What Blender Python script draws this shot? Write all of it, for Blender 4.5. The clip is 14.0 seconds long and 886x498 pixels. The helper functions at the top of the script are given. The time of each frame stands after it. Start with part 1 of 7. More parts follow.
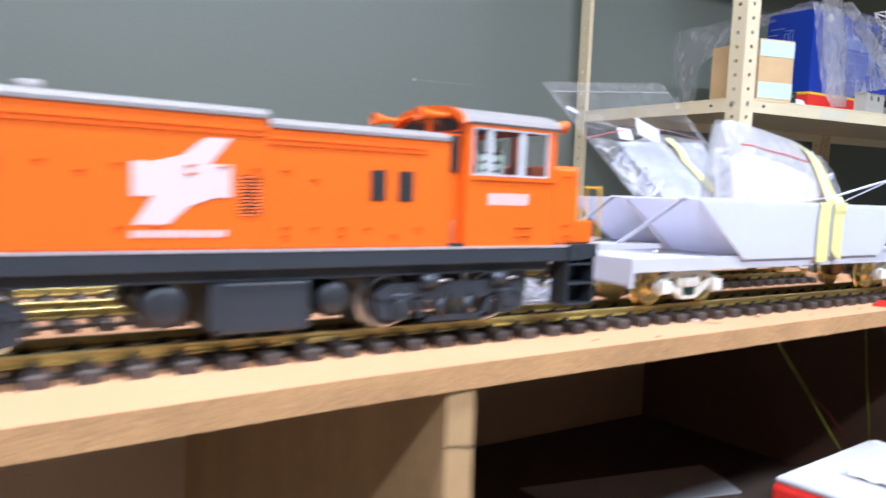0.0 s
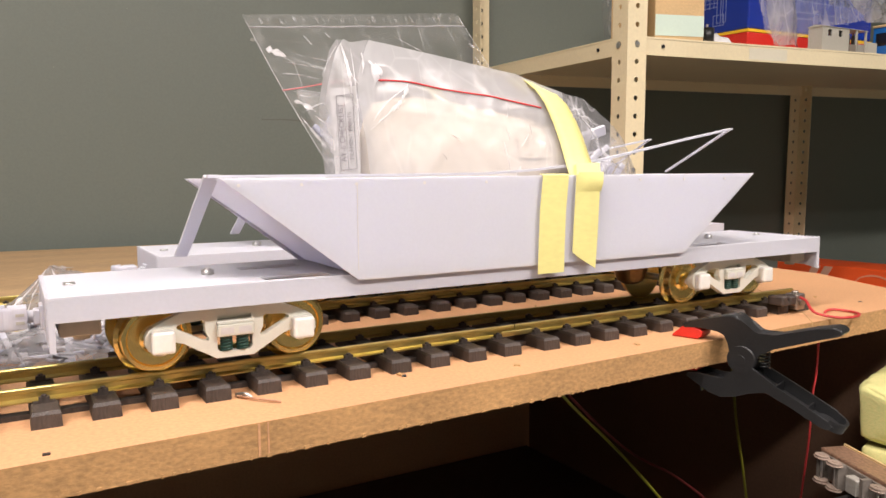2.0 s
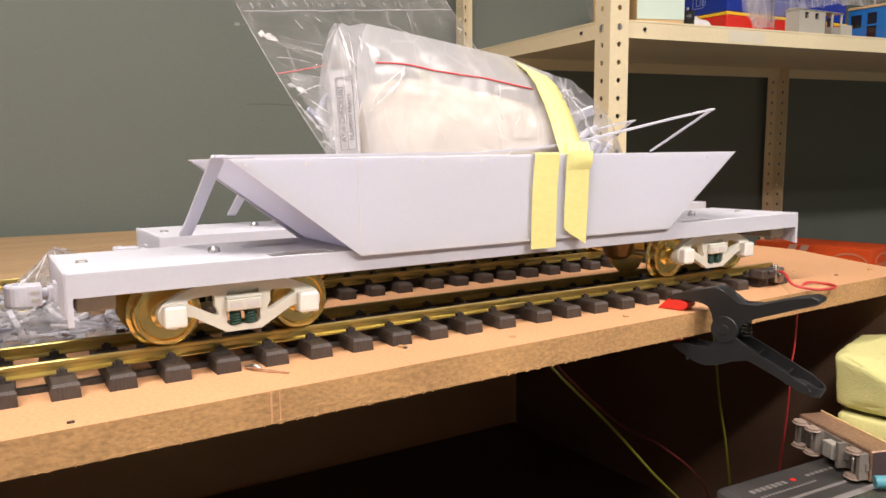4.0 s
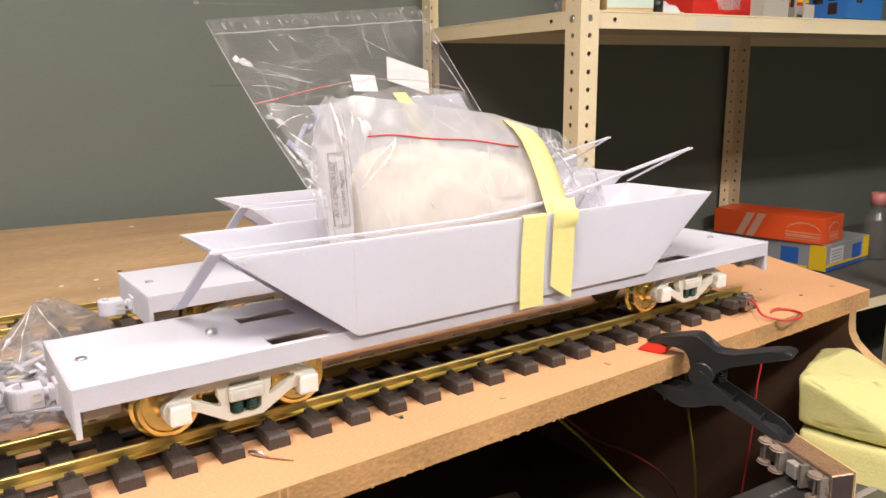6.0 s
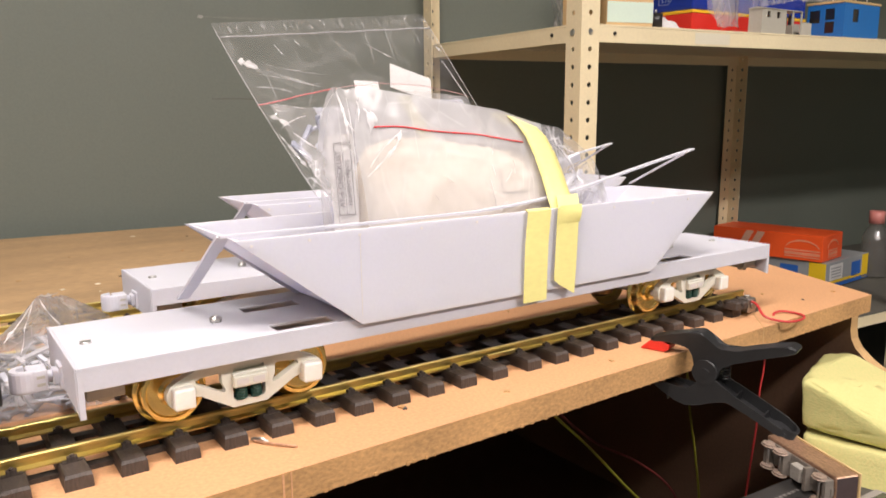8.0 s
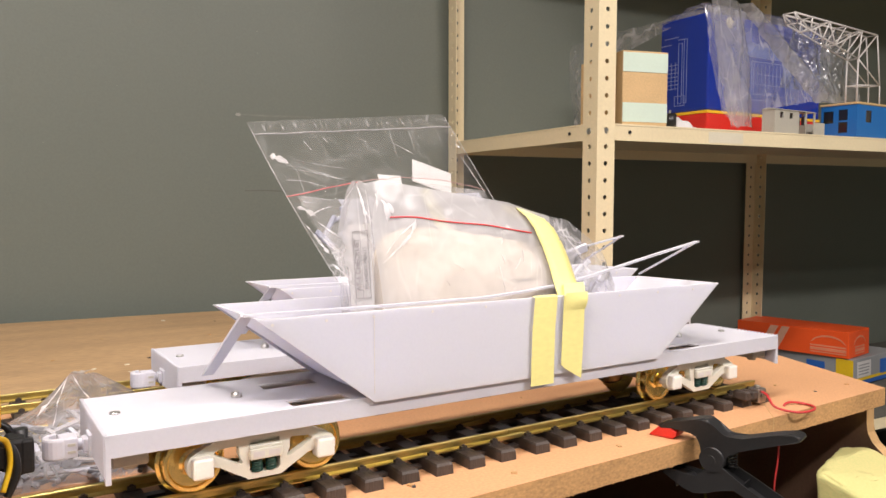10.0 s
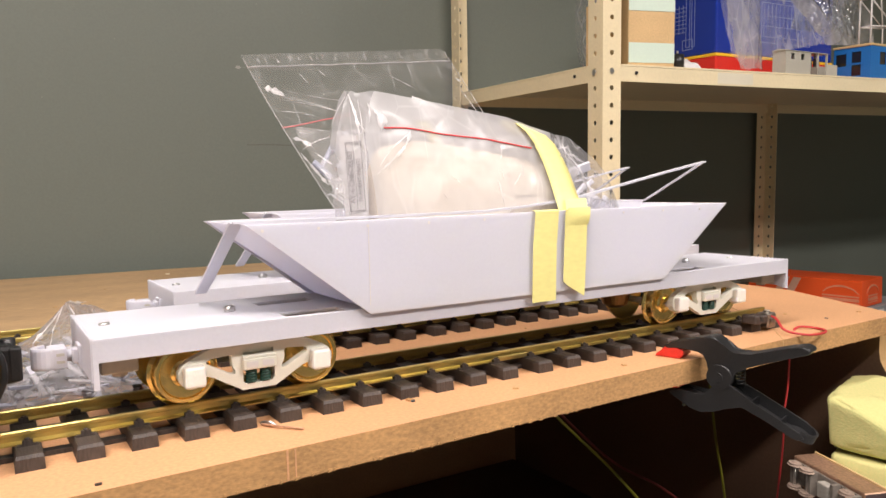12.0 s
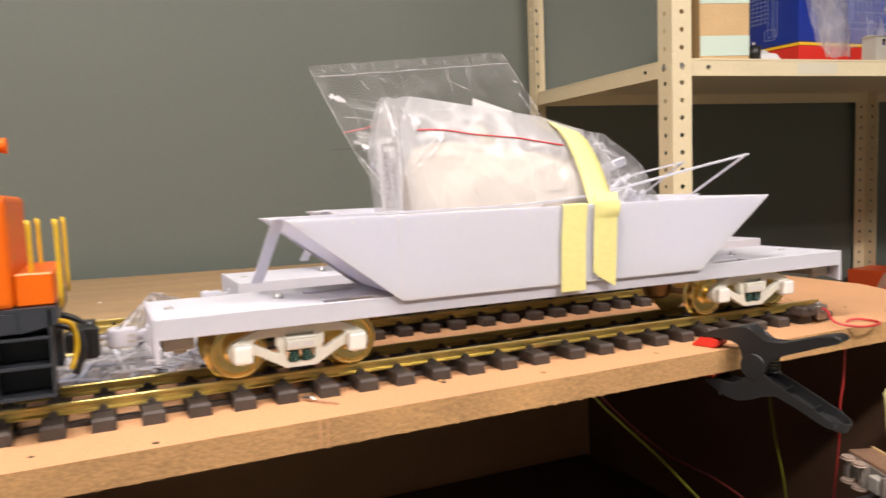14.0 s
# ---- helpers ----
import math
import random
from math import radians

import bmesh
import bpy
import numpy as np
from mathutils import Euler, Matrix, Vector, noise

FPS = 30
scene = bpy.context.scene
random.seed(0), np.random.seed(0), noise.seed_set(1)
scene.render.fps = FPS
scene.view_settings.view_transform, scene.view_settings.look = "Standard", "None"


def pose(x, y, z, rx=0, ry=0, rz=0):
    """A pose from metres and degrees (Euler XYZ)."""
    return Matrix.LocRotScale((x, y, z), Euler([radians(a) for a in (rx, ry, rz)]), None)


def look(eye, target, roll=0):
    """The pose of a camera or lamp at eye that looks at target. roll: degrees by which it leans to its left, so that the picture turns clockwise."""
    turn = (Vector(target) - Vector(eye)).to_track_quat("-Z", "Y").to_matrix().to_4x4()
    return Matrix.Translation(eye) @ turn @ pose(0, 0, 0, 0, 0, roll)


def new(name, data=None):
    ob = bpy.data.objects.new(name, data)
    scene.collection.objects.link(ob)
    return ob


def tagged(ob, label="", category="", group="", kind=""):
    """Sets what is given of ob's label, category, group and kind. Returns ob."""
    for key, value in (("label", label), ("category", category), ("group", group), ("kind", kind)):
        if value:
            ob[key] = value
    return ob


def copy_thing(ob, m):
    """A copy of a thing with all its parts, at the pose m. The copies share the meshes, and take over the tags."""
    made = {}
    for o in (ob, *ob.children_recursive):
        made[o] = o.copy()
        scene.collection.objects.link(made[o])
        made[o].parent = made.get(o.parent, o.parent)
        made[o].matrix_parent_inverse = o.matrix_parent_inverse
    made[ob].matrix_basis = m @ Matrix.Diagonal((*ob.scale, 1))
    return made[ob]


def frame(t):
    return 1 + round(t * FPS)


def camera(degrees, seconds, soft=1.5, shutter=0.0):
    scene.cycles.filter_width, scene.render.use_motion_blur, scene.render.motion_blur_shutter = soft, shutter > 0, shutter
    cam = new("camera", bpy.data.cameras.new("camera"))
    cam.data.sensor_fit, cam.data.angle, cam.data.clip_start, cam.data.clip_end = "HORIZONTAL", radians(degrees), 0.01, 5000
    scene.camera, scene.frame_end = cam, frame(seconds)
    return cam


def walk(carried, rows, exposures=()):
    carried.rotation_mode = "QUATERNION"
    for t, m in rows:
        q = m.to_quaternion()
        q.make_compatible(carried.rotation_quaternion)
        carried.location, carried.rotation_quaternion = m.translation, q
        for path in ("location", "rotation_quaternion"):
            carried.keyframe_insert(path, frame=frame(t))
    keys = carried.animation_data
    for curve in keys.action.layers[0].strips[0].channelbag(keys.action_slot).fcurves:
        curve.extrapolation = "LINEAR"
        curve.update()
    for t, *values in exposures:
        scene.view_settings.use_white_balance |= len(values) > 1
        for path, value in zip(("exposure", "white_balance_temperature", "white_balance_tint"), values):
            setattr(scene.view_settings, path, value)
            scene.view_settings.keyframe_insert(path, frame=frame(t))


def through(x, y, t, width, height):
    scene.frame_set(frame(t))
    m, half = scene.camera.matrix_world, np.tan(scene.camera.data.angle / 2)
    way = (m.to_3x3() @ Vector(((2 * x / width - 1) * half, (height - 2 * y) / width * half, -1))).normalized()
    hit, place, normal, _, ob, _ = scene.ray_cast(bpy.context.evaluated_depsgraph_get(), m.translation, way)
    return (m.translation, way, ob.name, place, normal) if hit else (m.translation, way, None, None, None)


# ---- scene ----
# ---- camera ----
cam = camera(61.2, 14.0, shutter=0.4)
PATH = [
    (0, (0.155, 0.177, 1.021), (1.264, 1.835, 0.875), 1.9),
    (0.4, (0.369, 0.187, 1.048), (1.472, 1.85, 0.91), 1.4),
    (0.5, (0.396, 0.202, 1.046), (1.5, 1.864, 0.904), 1.6),
    (0.8, (0.484, 0.241, 1.044), (1.572, 1.913, 0.895), 1.2),
    (1, (0.559, 0.244, 1.034), (1.627, 1.928, 0.881), 0.7),
    (1.2, (0.62, 0.244, 1.028), (1.647, 1.953, 0.865), 0.5),
    (1.5, (0.677, 0.251, 1.023), (1.686, 1.969, 0.842), 0.1),
    (2, (0.678, 0.242, 1.026), (1.668, 1.968, 0.827), -0.5),
    (2.5, (0.664, 0.232, 1.025), (1.661, 1.952, 0.801), -0.7),
    (3, (0.664, 0.232, 1.021), (1.674, 1.943, 0.787), -0.9),
    (3.2, (0.667, 0.23, 1.019), (1.678, 1.941, 0.79), -0.9),
    (5.3, (0.641, 0.246, 1.07), (1.728, 1.891, 0.733), -1.3),
    (5.5, (0.643, 0.251, 1.085), (1.735, 1.887, 0.721), -1.3),
    (6, (0.643, 0.247, 1.112), (1.752, 1.863, 0.711), -1.1),
    (6.5, (0.634, 0.245, 1.104), (1.754, 1.848, 0.683), -1.1),
    (7, (0.633, 0.246, 1.098), (1.757, 1.844, 0.67), -0.9),
    (7.5, (0.633, 0.245, 1.095), (1.76, 1.848, 0.697), -0.8),
    (8, (0.636, 0.245, 1.09), (1.756, 1.867, 0.753), -0.8),
    (8.5, (0.629, 0.236, 1.089), (1.748, 1.881, 0.885), -0.7),
    (8.7, (0.624, 0.223, 1.09), (1.733, 1.878, 0.918), -0.5),
    (10.8, (0.631, 0.209, 1.084), (1.697, 1.899, 0.993), -0.5),
    (11, (0.632, 0.208, 1.076), (1.695, 1.899, 0.971), -0.6),
    (11.5, (0.638, 0.209, 1.054), (1.695, 1.901, 0.909), -1.1),
    (12, (0.642, 0.218, 1.045), (1.692, 1.912, 0.878), -1.3),
    (12.5, (0.646, 0.214, 1.04), (1.692, 1.91, 0.865), -1.4),
    (13, (0.669, 0.2, 1.043), (1.697, 1.906, 0.866), -1.7),
    (13.5, (0.702, 0.179, 1.036), (1.663, 1.925, 0.865), -2.1),
    (14, (0.668, 0.159, 1.04), (1.481, 1.98, 0.885), -2.4),
]
walk(cam, [(t, look(eye, target, roll)) for t, eye, target, roll in PATH],
     [(0, 0.46, 5300, 13), (0.5, 0.29, 5650, 14), (1.0, 0.17, 6250, 15), (1.6, 0.08, 6800, 16), (3.2, 0.06, 6900, 16), (14, 0.06, 6900, 16)])

# ---- world and light ----
world = bpy.data.worlds.new("room_air")
scene.world = world
world.use_nodes = True
world.node_tree.nodes["Background"].inputs[0].default_value = (0.9, 0.93, 1.0, 1)
world.node_tree.nodes["Background"].inputs[1].default_value = 0.014


def area_lamp(name, x, y, z, sx, sy, watts, colour=(1.0, 0.985, 0.96)):
    data = bpy.data.lights.new(name, "AREA")
    data.shape, data.size, data.size_y, data.energy, data.color = "RECTANGLE", sx, sy, watts, colour
    ob = new(name, data)
    ob.matrix_world = pose(x, y, z)
    return ob


CEIL = 2.6
LAMPS = [(-0.7, -0.95), (1.7, -0.75), (0.2, 0.3)]
for lx, ly in LAMPS:
    area_lamp("tube_light", lx, ly, CEIL - 0.085, 1.2, 0.16, 38 if ly > 0 else (58 if lx > 0 else 40))
    area_lamp("tube_uplight", lx, ly, CEIL - 0.078, 1.2, 0.2, 6).matrix_world = pose(lx, ly, CEIL - 0.078, 180)


# ---- materials ----
def mat(name, col, rough=0.5, metal=0.0, var=0.1, scale=40.0, bump=0.05, bscale=300.0, stretch=(1, 1, 1), rvar=0.1, rand=0.0, dark=None, spec=0.5, coat=0.0, sss=0.0):
    """A surface with broad stains and fine grain."""
    m = bpy.data.materials.new(name)
    m.use_nodes = True
    nt = m.node_tree
    n, l = nt.nodes, nt.links
    b = n["Principled BSDF"]
    tc = n.new("ShaderNodeTexCoord")
    mp = n.new("ShaderNodeMapping")
    mp.inputs["Scale"].default_value = stretch
    l.new(tc.outputs["Object"], mp.inputs["Vector"])
    big = n.new("ShaderNodeTexNoise")
    big.inputs["Scale"].default_value, big.inputs["Detail"].default_value = scale * 0.2, 4
    fine = n.new("ShaderNodeTexNoise")
    fine.inputs["Scale"].default_value, fine.inputs["Detail"].default_value = bscale, 6
    l.new(mp.outputs[0], big.inputs["Vector"])
    l.new(mp.outputs[0], fine.inputs["Vector"])
    add = n.new("ShaderNodeMath")
    add.operation = "ADD"
    l.new(big.outputs[0], add.inputs[0])
    l.new(fine.outputs[0], add.inputs[1])
    half = n.new("ShaderNodeMath")
    half.operation = "MULTIPLY"
    half.inputs[1].default_value = 0.5
    l.new(add.outputs[0], half.inputs[0])
    ramp = n.new("ShaderNodeValToRGB")
    lo = dark or tuple(c * (1 - var) for c in col)
    hi = tuple(min(1, c * (1 + var * 0.6)) for c in col)
    ramp.color_ramp.elements[0].position, ramp.color_ramp.elements[1].position = 0.32, 0.68
    ramp.color_ramp.elements[0].color, ramp.color_ramp.elements[1].color = (*lo, 1), (*hi, 1)
    l.new(half.outputs[0], ramp.inputs[0])
    last = ramp.outputs[0]
    if rand:
        info = n.new("ShaderNodeObjectInfo")
        hsv = n.new("ShaderNodeHueSaturation")
        mr = n.new("ShaderNodeMapRange")
        mr.inputs["To Min"].default_value, mr.inputs["To Max"].default_value = 1 - rand, 1 + rand
        l.new(info.outputs["Random"], mr.inputs["Value"])
        l.new(mr.outputs[0], hsv.inputs["Value"])
        l.new(last, hsv.inputs["Color"])
        last = hsv.outputs[0]
    l.new(last, b.inputs["Base Color"])
    rr = n.new("ShaderNodeMapRange")
    rr.inputs["To Min"].default_value, rr.inputs["To Max"].default_value = max(0.02, rough - rvar), min(1, rough + rvar)
    l.new(half.outputs[0], rr.inputs["Value"])
    l.new(rr.outputs[0], b.inputs["Roughness"])
    b.inputs["Metallic"].default_value = metal
    b.inputs["Specular IOR Level"].default_value = spec
    b.inputs["Coat Weight"].default_value = coat
    if sss:
        b.inputs["Subsurface Weight"].default_value = sss
        b.inputs["Subsurface Radius"].default_value = (0.007, 0.007, 0.0085)
        b.inputs["Subsurface Scale"].default_value = 1.0
    if bump:
        bp = n.new("ShaderNodeBump")
        bp.inputs["Strength"].default_value, bp.inputs["Distance"].default_value = bump, 0.001
        l.new(fine.outputs[0], bp.inputs["Height"])
        l.new(bp.outputs[0], b.inputs["Normal"])
    return m


def film(name, haze=0.12, haze_hi=0.4, gloss=0.25, tint=(1, 1, 1), scale=25.0, bump=0.5, crease=0.5, rough=0.1, pale=0.92, through=0.3, facet=0.0):
    """Thin clear plastic film: cloudy patches, pale crease lines and sharp glints."""
    m = bpy.data.materials.new(name)
    m.use_nodes = True
    nt = m.node_tree
    n, l = nt.nodes, nt.links
    n.remove(n["Principled BSDF"])
    out = n["Material Output"]
    tc = n.new("ShaderNodeTexCoord")
    ns = n.new("ShaderNodeTexNoise")
    ns.inputs["Scale"].default_value, ns.inputs["Detail"].default_value, ns.inputs["Distortion"].default_value = scale * 0.7, 4, 0.8
    l.new(tc.outputs["Object"], ns.inputs["Vector"])
    # creases: thin lines where a stretched noise crosses its middle
    mp = n.new("ShaderNodeMapping")
    mp.inputs["Rotation"].default_value = (0.4, 0.6, 0.5)
    mp.inputs["Scale"].default_value = (1.0, 1.0, 0.35)
    l.new(tc.outputs["Object"], mp.inputs["Vector"])
    cr = n.new("ShaderNodeTexNoise")
    cr.inputs["Scale"].default_value, cr.inputs["Detail"].default_value, cr.inputs["Distortion"].default_value = scale * 1.1, 2, 0.6
    l.new(mp.outputs[0], cr.inputs["Vector"])
    sub = n.new("ShaderNodeMath")
    sub.operation = "SUBTRACT"
    sub.inputs[1].default_value = 0.5
    l.new(cr.outputs[0], sub.inputs[0])
    ab = n.new("ShaderNodeMath")
    ab.operation = "ABSOLUTE"
    l.new(sub.outputs[0], ab.inputs[0])
    ln = n.new("ShaderNodeMapRange")
    ln.inputs["From Min"].default_value, ln.inputs["From Max"].default_value = 0.0, 0.035
    ln.inputs["To Min"].default_value, ln.inputs["To Max"].default_value = crease, 0.0
    l.new(ab.outputs[0], ln.inputs["Value"])
    mr = n.new("ShaderNodeMapRange")
    mr.inputs["From Min"].default_value, mr.inputs["From Max"].default_value = 0.42, 0.72
    mr.inputs["To Min"].default_value, mr.inputs["To Max"].default_value = haze, haze_hi
    l.new(ns.outputs[0], mr.inputs["Value"])
    pa = n.new("ShaderNodeMath")
    pa.operation = "MULTIPLY"
    l.new(ln.outputs[0], pa.inputs[0])
    l.new(ns.outputs[0], pa.inputs[1])
    hz = n.new("ShaderNodeMath")
    hz.operation, hz.use_clamp = "ADD", True
    l.new(mr.outputs[0], hz.inputs[0])
    l.new(pa.outputs[0], hz.inputs[1])
    bp = n.new("ShaderNodeBump")
    bp.inputs["Strength"].default_value, bp.inputs["Distance"].default_value = bump, 0.006
    # crisp facets between straight folds
    vo = n.new("ShaderNodeTexVoronoi")
    vo.feature = "DISTANCE_TO_EDGE"
    vo.inputs["Scale"].default_value = scale * 1.7
    l.new(mp.outputs[0], vo.inputs["Vector"])
    fc = n.new("ShaderNodeMath")
    fc.operation = "MULTIPLY_ADD"
    fc.inputs[1].default_value = facet
    l.new(vo.outputs["Distance"], fc.inputs[0])
    l.new(cr.outputs[0], fc.inputs[2])
    l.new(fc.outputs[0], bp.inputs["Height"])
    fl = n.new("ShaderNodeMapRange")
    fl.inputs["From Min"].default_value, fl.inputs["From Max"].default_value = 0.0, 0.022
    fl.inputs["To Min"].default_value, fl.inputs["To Max"].default_value = min(1.0, facet * 0.9), 0.0
    l.new(vo.outputs["Distance"], fl.inputs["Value"])
    fm = n.new("ShaderNodeMapRange")
    fm.inputs["From Min"].default_value, fm.inputs["From Max"].default_value = 0.5, 0.68
    l.new(ns.outputs[0], fm.inputs["Value"])
    fx = n.new("ShaderNodeMath")
    fx.operation = "MULTIPLY_ADD"
    l.new(fl.outputs[0], fx.inputs[0])
    l.new(fm.outputs[0], fx.inputs[1])
    l.new(pa.outputs[0], fx.inputs[2])
    l.new(fx.outputs[0], hz.inputs[1])
    tr = n.new("ShaderNodeBsdfTransparent")
    tr.inputs[0].default_value = (*tint, 1)
    df = n.new("ShaderNodeBsdfDiffuse")
    df.inputs[0].default_value = (pale * 0.99, pale * 0.965, pale * 0.985, 1)
    tl = n.new("ShaderNodeBsdfTranslucent")
    tl.inputs[0].default_value = (pale * 0.99, pale * 0.965, pale * 0.985, 1)

    white = n.new("ShaderNodeMixShader")
    white.inputs[0].default_value = through
    l.new(df.outputs[0], white.inputs[1])
    l.new(tl.outputs[0], white.inputs[2])
    gl = n.new("ShaderNodeBsdfGlossy")
    gl.inputs["Roughness"].default_value = rough
    l.new(bp.outputs[0], gl.inputs["Normal"])
    mix1 = n.new("ShaderNodeMixShader")
    l.new(hz.outputs[0], mix1.inputs[0])
    l.new(tr.outputs[0], mix1.inputs[1])
    l.new(white.outputs[0], mix1.inputs[2])
    lw = n.new("ShaderNodeLayerWeight")
    lw.inputs["Blend"].default_value = 0.5
    l.new(bp.outputs[0], lw.inputs["Normal"])
    pw = n.new("ShaderNodeMath")
    pw.operation = "POWER"
    pw.inputs[1].default_value = 4.0
    l.new(lw.outputs["Facing"], pw.inputs[0])
    fr = n.new("ShaderNodeMath")
    fr.operation = "MULTIPLY_ADD"
    fr.inputs[1].default_value, fr.inputs[2].default_value = 0.6, 0.045
    l.new(pw.outputs[0], fr.inputs[0])
    ml = n.new("ShaderNodeMath")
    ml.operation = "MULTIPLY"
    ml.inputs[1].default_value = gloss * 10
    ml.use_clamp = True
    l.new(fr.outputs[0], ml.inputs[0])
    mix2 = n.new("ShaderNodeMixShader")
    l.new(ml.outputs[0], mix2.inputs[0])
    l.new(mix1.outputs[0], mix2.inputs[1])
    l.new(gl.outputs[0], mix2.inputs[2])
    l.new(mix2.outputs[0], out.inputs[0])
    return m


M_WALL = mat("wall_paint", (0.151, 0.169, 0.144), 0.48, var=0.09, scale=6, bump=0.12, bscale=220, spec=0.4)
M_WALL2 = mat("side_wall_paint", (0.16, 0.16, 0.147), 0.8, var=0.08, scale=8, bump=0.1, bscale=200)
M_CEIL = mat("ceiling_paint", (0.52, 0.52, 0.5), 0.9, var=0.05, scale=6)
M_FLOOR = mat("floor_concrete", (0.2, 0.19, 0.17), 0.7, var=0.25, scale=12, bump=0.2)
M_MDF = mat("mdf_top", (0.64, 0.335, 0.168), 0.55, var=0.24, scale=16, bump=0.12, bscale=420)
M_OLDBOARD = mat("old_board", (0.47, 0.30, 0.155), 0.6, var=0.38, scale=55, bump=0.15, bscale=240, stretch=(0.25, 1, 1))
M_MDFEDGE = mat("mdf_edge", (0.52, 0.285, 0.115), 0.85, var=0.42, scale=90, bump=0.3, bscale=500, stretch=(0.55, 1, 1))
M_PLY = mat("plywood", (0.47, 0.29, 0.13), 0.7, var=0.25, scale=60, bump=0.2, bscale=300, stretch=(1, 1, 0.2))
# brown of the end panel's faces, darkened to put under-table shade into it
M_SHADEPLY = mat("shaded_brown_panel", (0.15, 0.082, 0.05), 0.7, var=0.25, scale=30, bump=0.1, bscale=300)
M_DULLSTEEL = mat("dull_steel", (0.42, 0.38, 0.34), 0.4, metal=1.0, var=0.4, scale=200, bump=0.3, bscale=400)
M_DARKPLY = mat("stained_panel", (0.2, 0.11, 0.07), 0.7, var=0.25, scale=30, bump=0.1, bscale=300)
# bench top, darkened so lamplight leaves no bright band under the table
M_BENCHSHADE = mat("bench_shade_brown", (0.085, 0.058, 0.042), 0.75, var=0.3, scale=30, bump=0.1, bscale=300)
M_BACKPLY = mat("back_plywood", (0.52, 0.33, 0.18), 0.75, var=0.2, scale=20, bump=0.1, bscale=300)
M_WHITE = mat("white_print", (0.57, 0.565, 0.63), 0.5, var=0.04, scale=60, bump=0.07, bscale=500, sss=0.25)
M_WHITESHEET = mat("white_styrene", (0.61, 0.605, 0.69), 0.4, var=0.03, scale=20, bump=0.03, bscale=500, sss=0.7)
M_IVORY = mat("ivory_print", (0.74, 0.72, 0.63), 0.42, var=0.05, scale=80, bump=0.08, bscale=900, sss=0.15)
M_BRASSRAIL = mat("rail_brass", (0.52, 0.42, 0.16), 0.42, metal=1.0, var=0.25, scale=60, bump=0.05, bscale=400, stretch=(0.2, 1, 1))
M_BRASS = mat("wheel_brass", (0.92, 0.72, 0.28), 0.26, metal=1.0, var=0.12, scale=50, bump=0.0, rvar=0.04)
M_DULLBRASS = mat("dull_brass", (0.2, 0.12, 0.05), 0.4, metal=0.8, var=0.3, scale=60)
M_STEEL = mat("bright_steel", (0.68, 0.67, 0.65), 0.38, metal=1.0, var=0.15, scale=80, bump=0.03)
M_SLEEPER = mat("sleeper_plastic", (0.054, 0.039, 0.032), 0.55, var=0.55, scale=140, bump=0.8, bscale=220, stretch=(3, 0.4, 1), rand=0.18)
M_BLACK = mat("black_plastic", (0.0155, 0.0155, 0.0165), 0.38, var=0.5, scale=90, bump=0.16, bscale=900, spec=0.5)
M_WARMWHITE = mat("warm_white_print", (0.78, 0.75, 0.69), 0.45, var=0.05, scale=80, bump=0.15, bscale=500, sss=0.3)
M_DARK = mat("hole_dark", (0.012, 0.012, 0.012), 0.8, var=0.1)
M_ORANGE = mat("loco_orange", (0.84, 0.142, 0.005), 0.32, var=0.05, scale=30, bump=0.04, bscale=500)
M_FRAMEGREY = mat("frame_grey", (0.032, 0.036, 0.044), 0.45, var=0.18, scale=60, bump=0.08, bscale=400)
M_ROOF = mat("roof_grey", (0.27, 0.245, 0.235), 0.55, var=0.1, scale=40, bump=0.05, bscale=400)
M_PALE = mat("pale_line", (0.7, 0.66, 0.64), 0.5, var=0.08)
M_SMUDGE = mat("wall_smudge", (0.118, 0.119, 0.102), 0.6, var=0.1)
M_FLECK = mat("wall_fleck", (0.3, 0.3, 0.27), 0.6, var=0.1)
M_RUB = mat("wall_rub", (0.185, 0.195, 0.168), 0.6, var=0.3, scale=200)
M_DULLLINE = mat("dull_line", (0.42, 0.36, 0.35), 0.5, var=0.1)
M_DARKGLASS = mat("dark_glass", (0.02, 0.02, 0.022), 0.12, var=0.1)
M_MARK = mat("white_marking", (0.72, 0.56, 0.54), 0.5, var=0.04)
M_YELLOW = mat("yellow_rail", (0.8, 0.5, 0.02), 0.4, var=0.08)
M_WINDOWFRAME = mat("window_alloy", (0.6, 0.6, 0.62), 0.4, var=0.08)
M_CREAM = mat("shelf_cream", (0.8, 0.68, 0.45), 0.42, var=0.08, scale=30, bump=0.06, bscale=200)
# lower boards, darkened so less light bounces onto the shaded wall behind
M_DIMBOARD = mat("dim_board", (0.11, 0.105, 0.088), 0.85, var=0.3, scale=20, bump=0.1, bscale=200)
M_TAPE = mat("masking_tape", (0.82, 0.74, 0.29), 0.55, var=0.08, scale=60, bump=0.12, bscale=180, stretch=(0.8, 1, 2))
M_RED = mat("red_plastic", (0.7, 0.03, 0.02), 0.4, var=0.12)
M_REDLINE = mat("red_zip", (0.75, 0.04, 0.05), 0.4, var=0.08)
M_GREEN = mat("spring_green", (0.012, 0.06, 0.045), 0.4, var=0.2)
M_FOAM = mat("foam_yellow", (0.54, 0.46, 0.2), 0.95, var=0.14, scale=30, bump=0.45, bscale=420, dark=(0.42, 0.45, 0.18))
M_CARTON = mat("carton", (0.5, 0.31, 0.14), 0.75, var=0.12, scale=60, bump=0.15, bscale=400)
M_CARTONPALE = mat("pale_carton", (0.66, 0.44, 0.22), 0.75, var=0.25, scale=50, bump=0.15, bscale=400)
M_PALECREAM = mat("pale_cream", (0.72, 0.66, 0.52), 0.5, var=0.06)
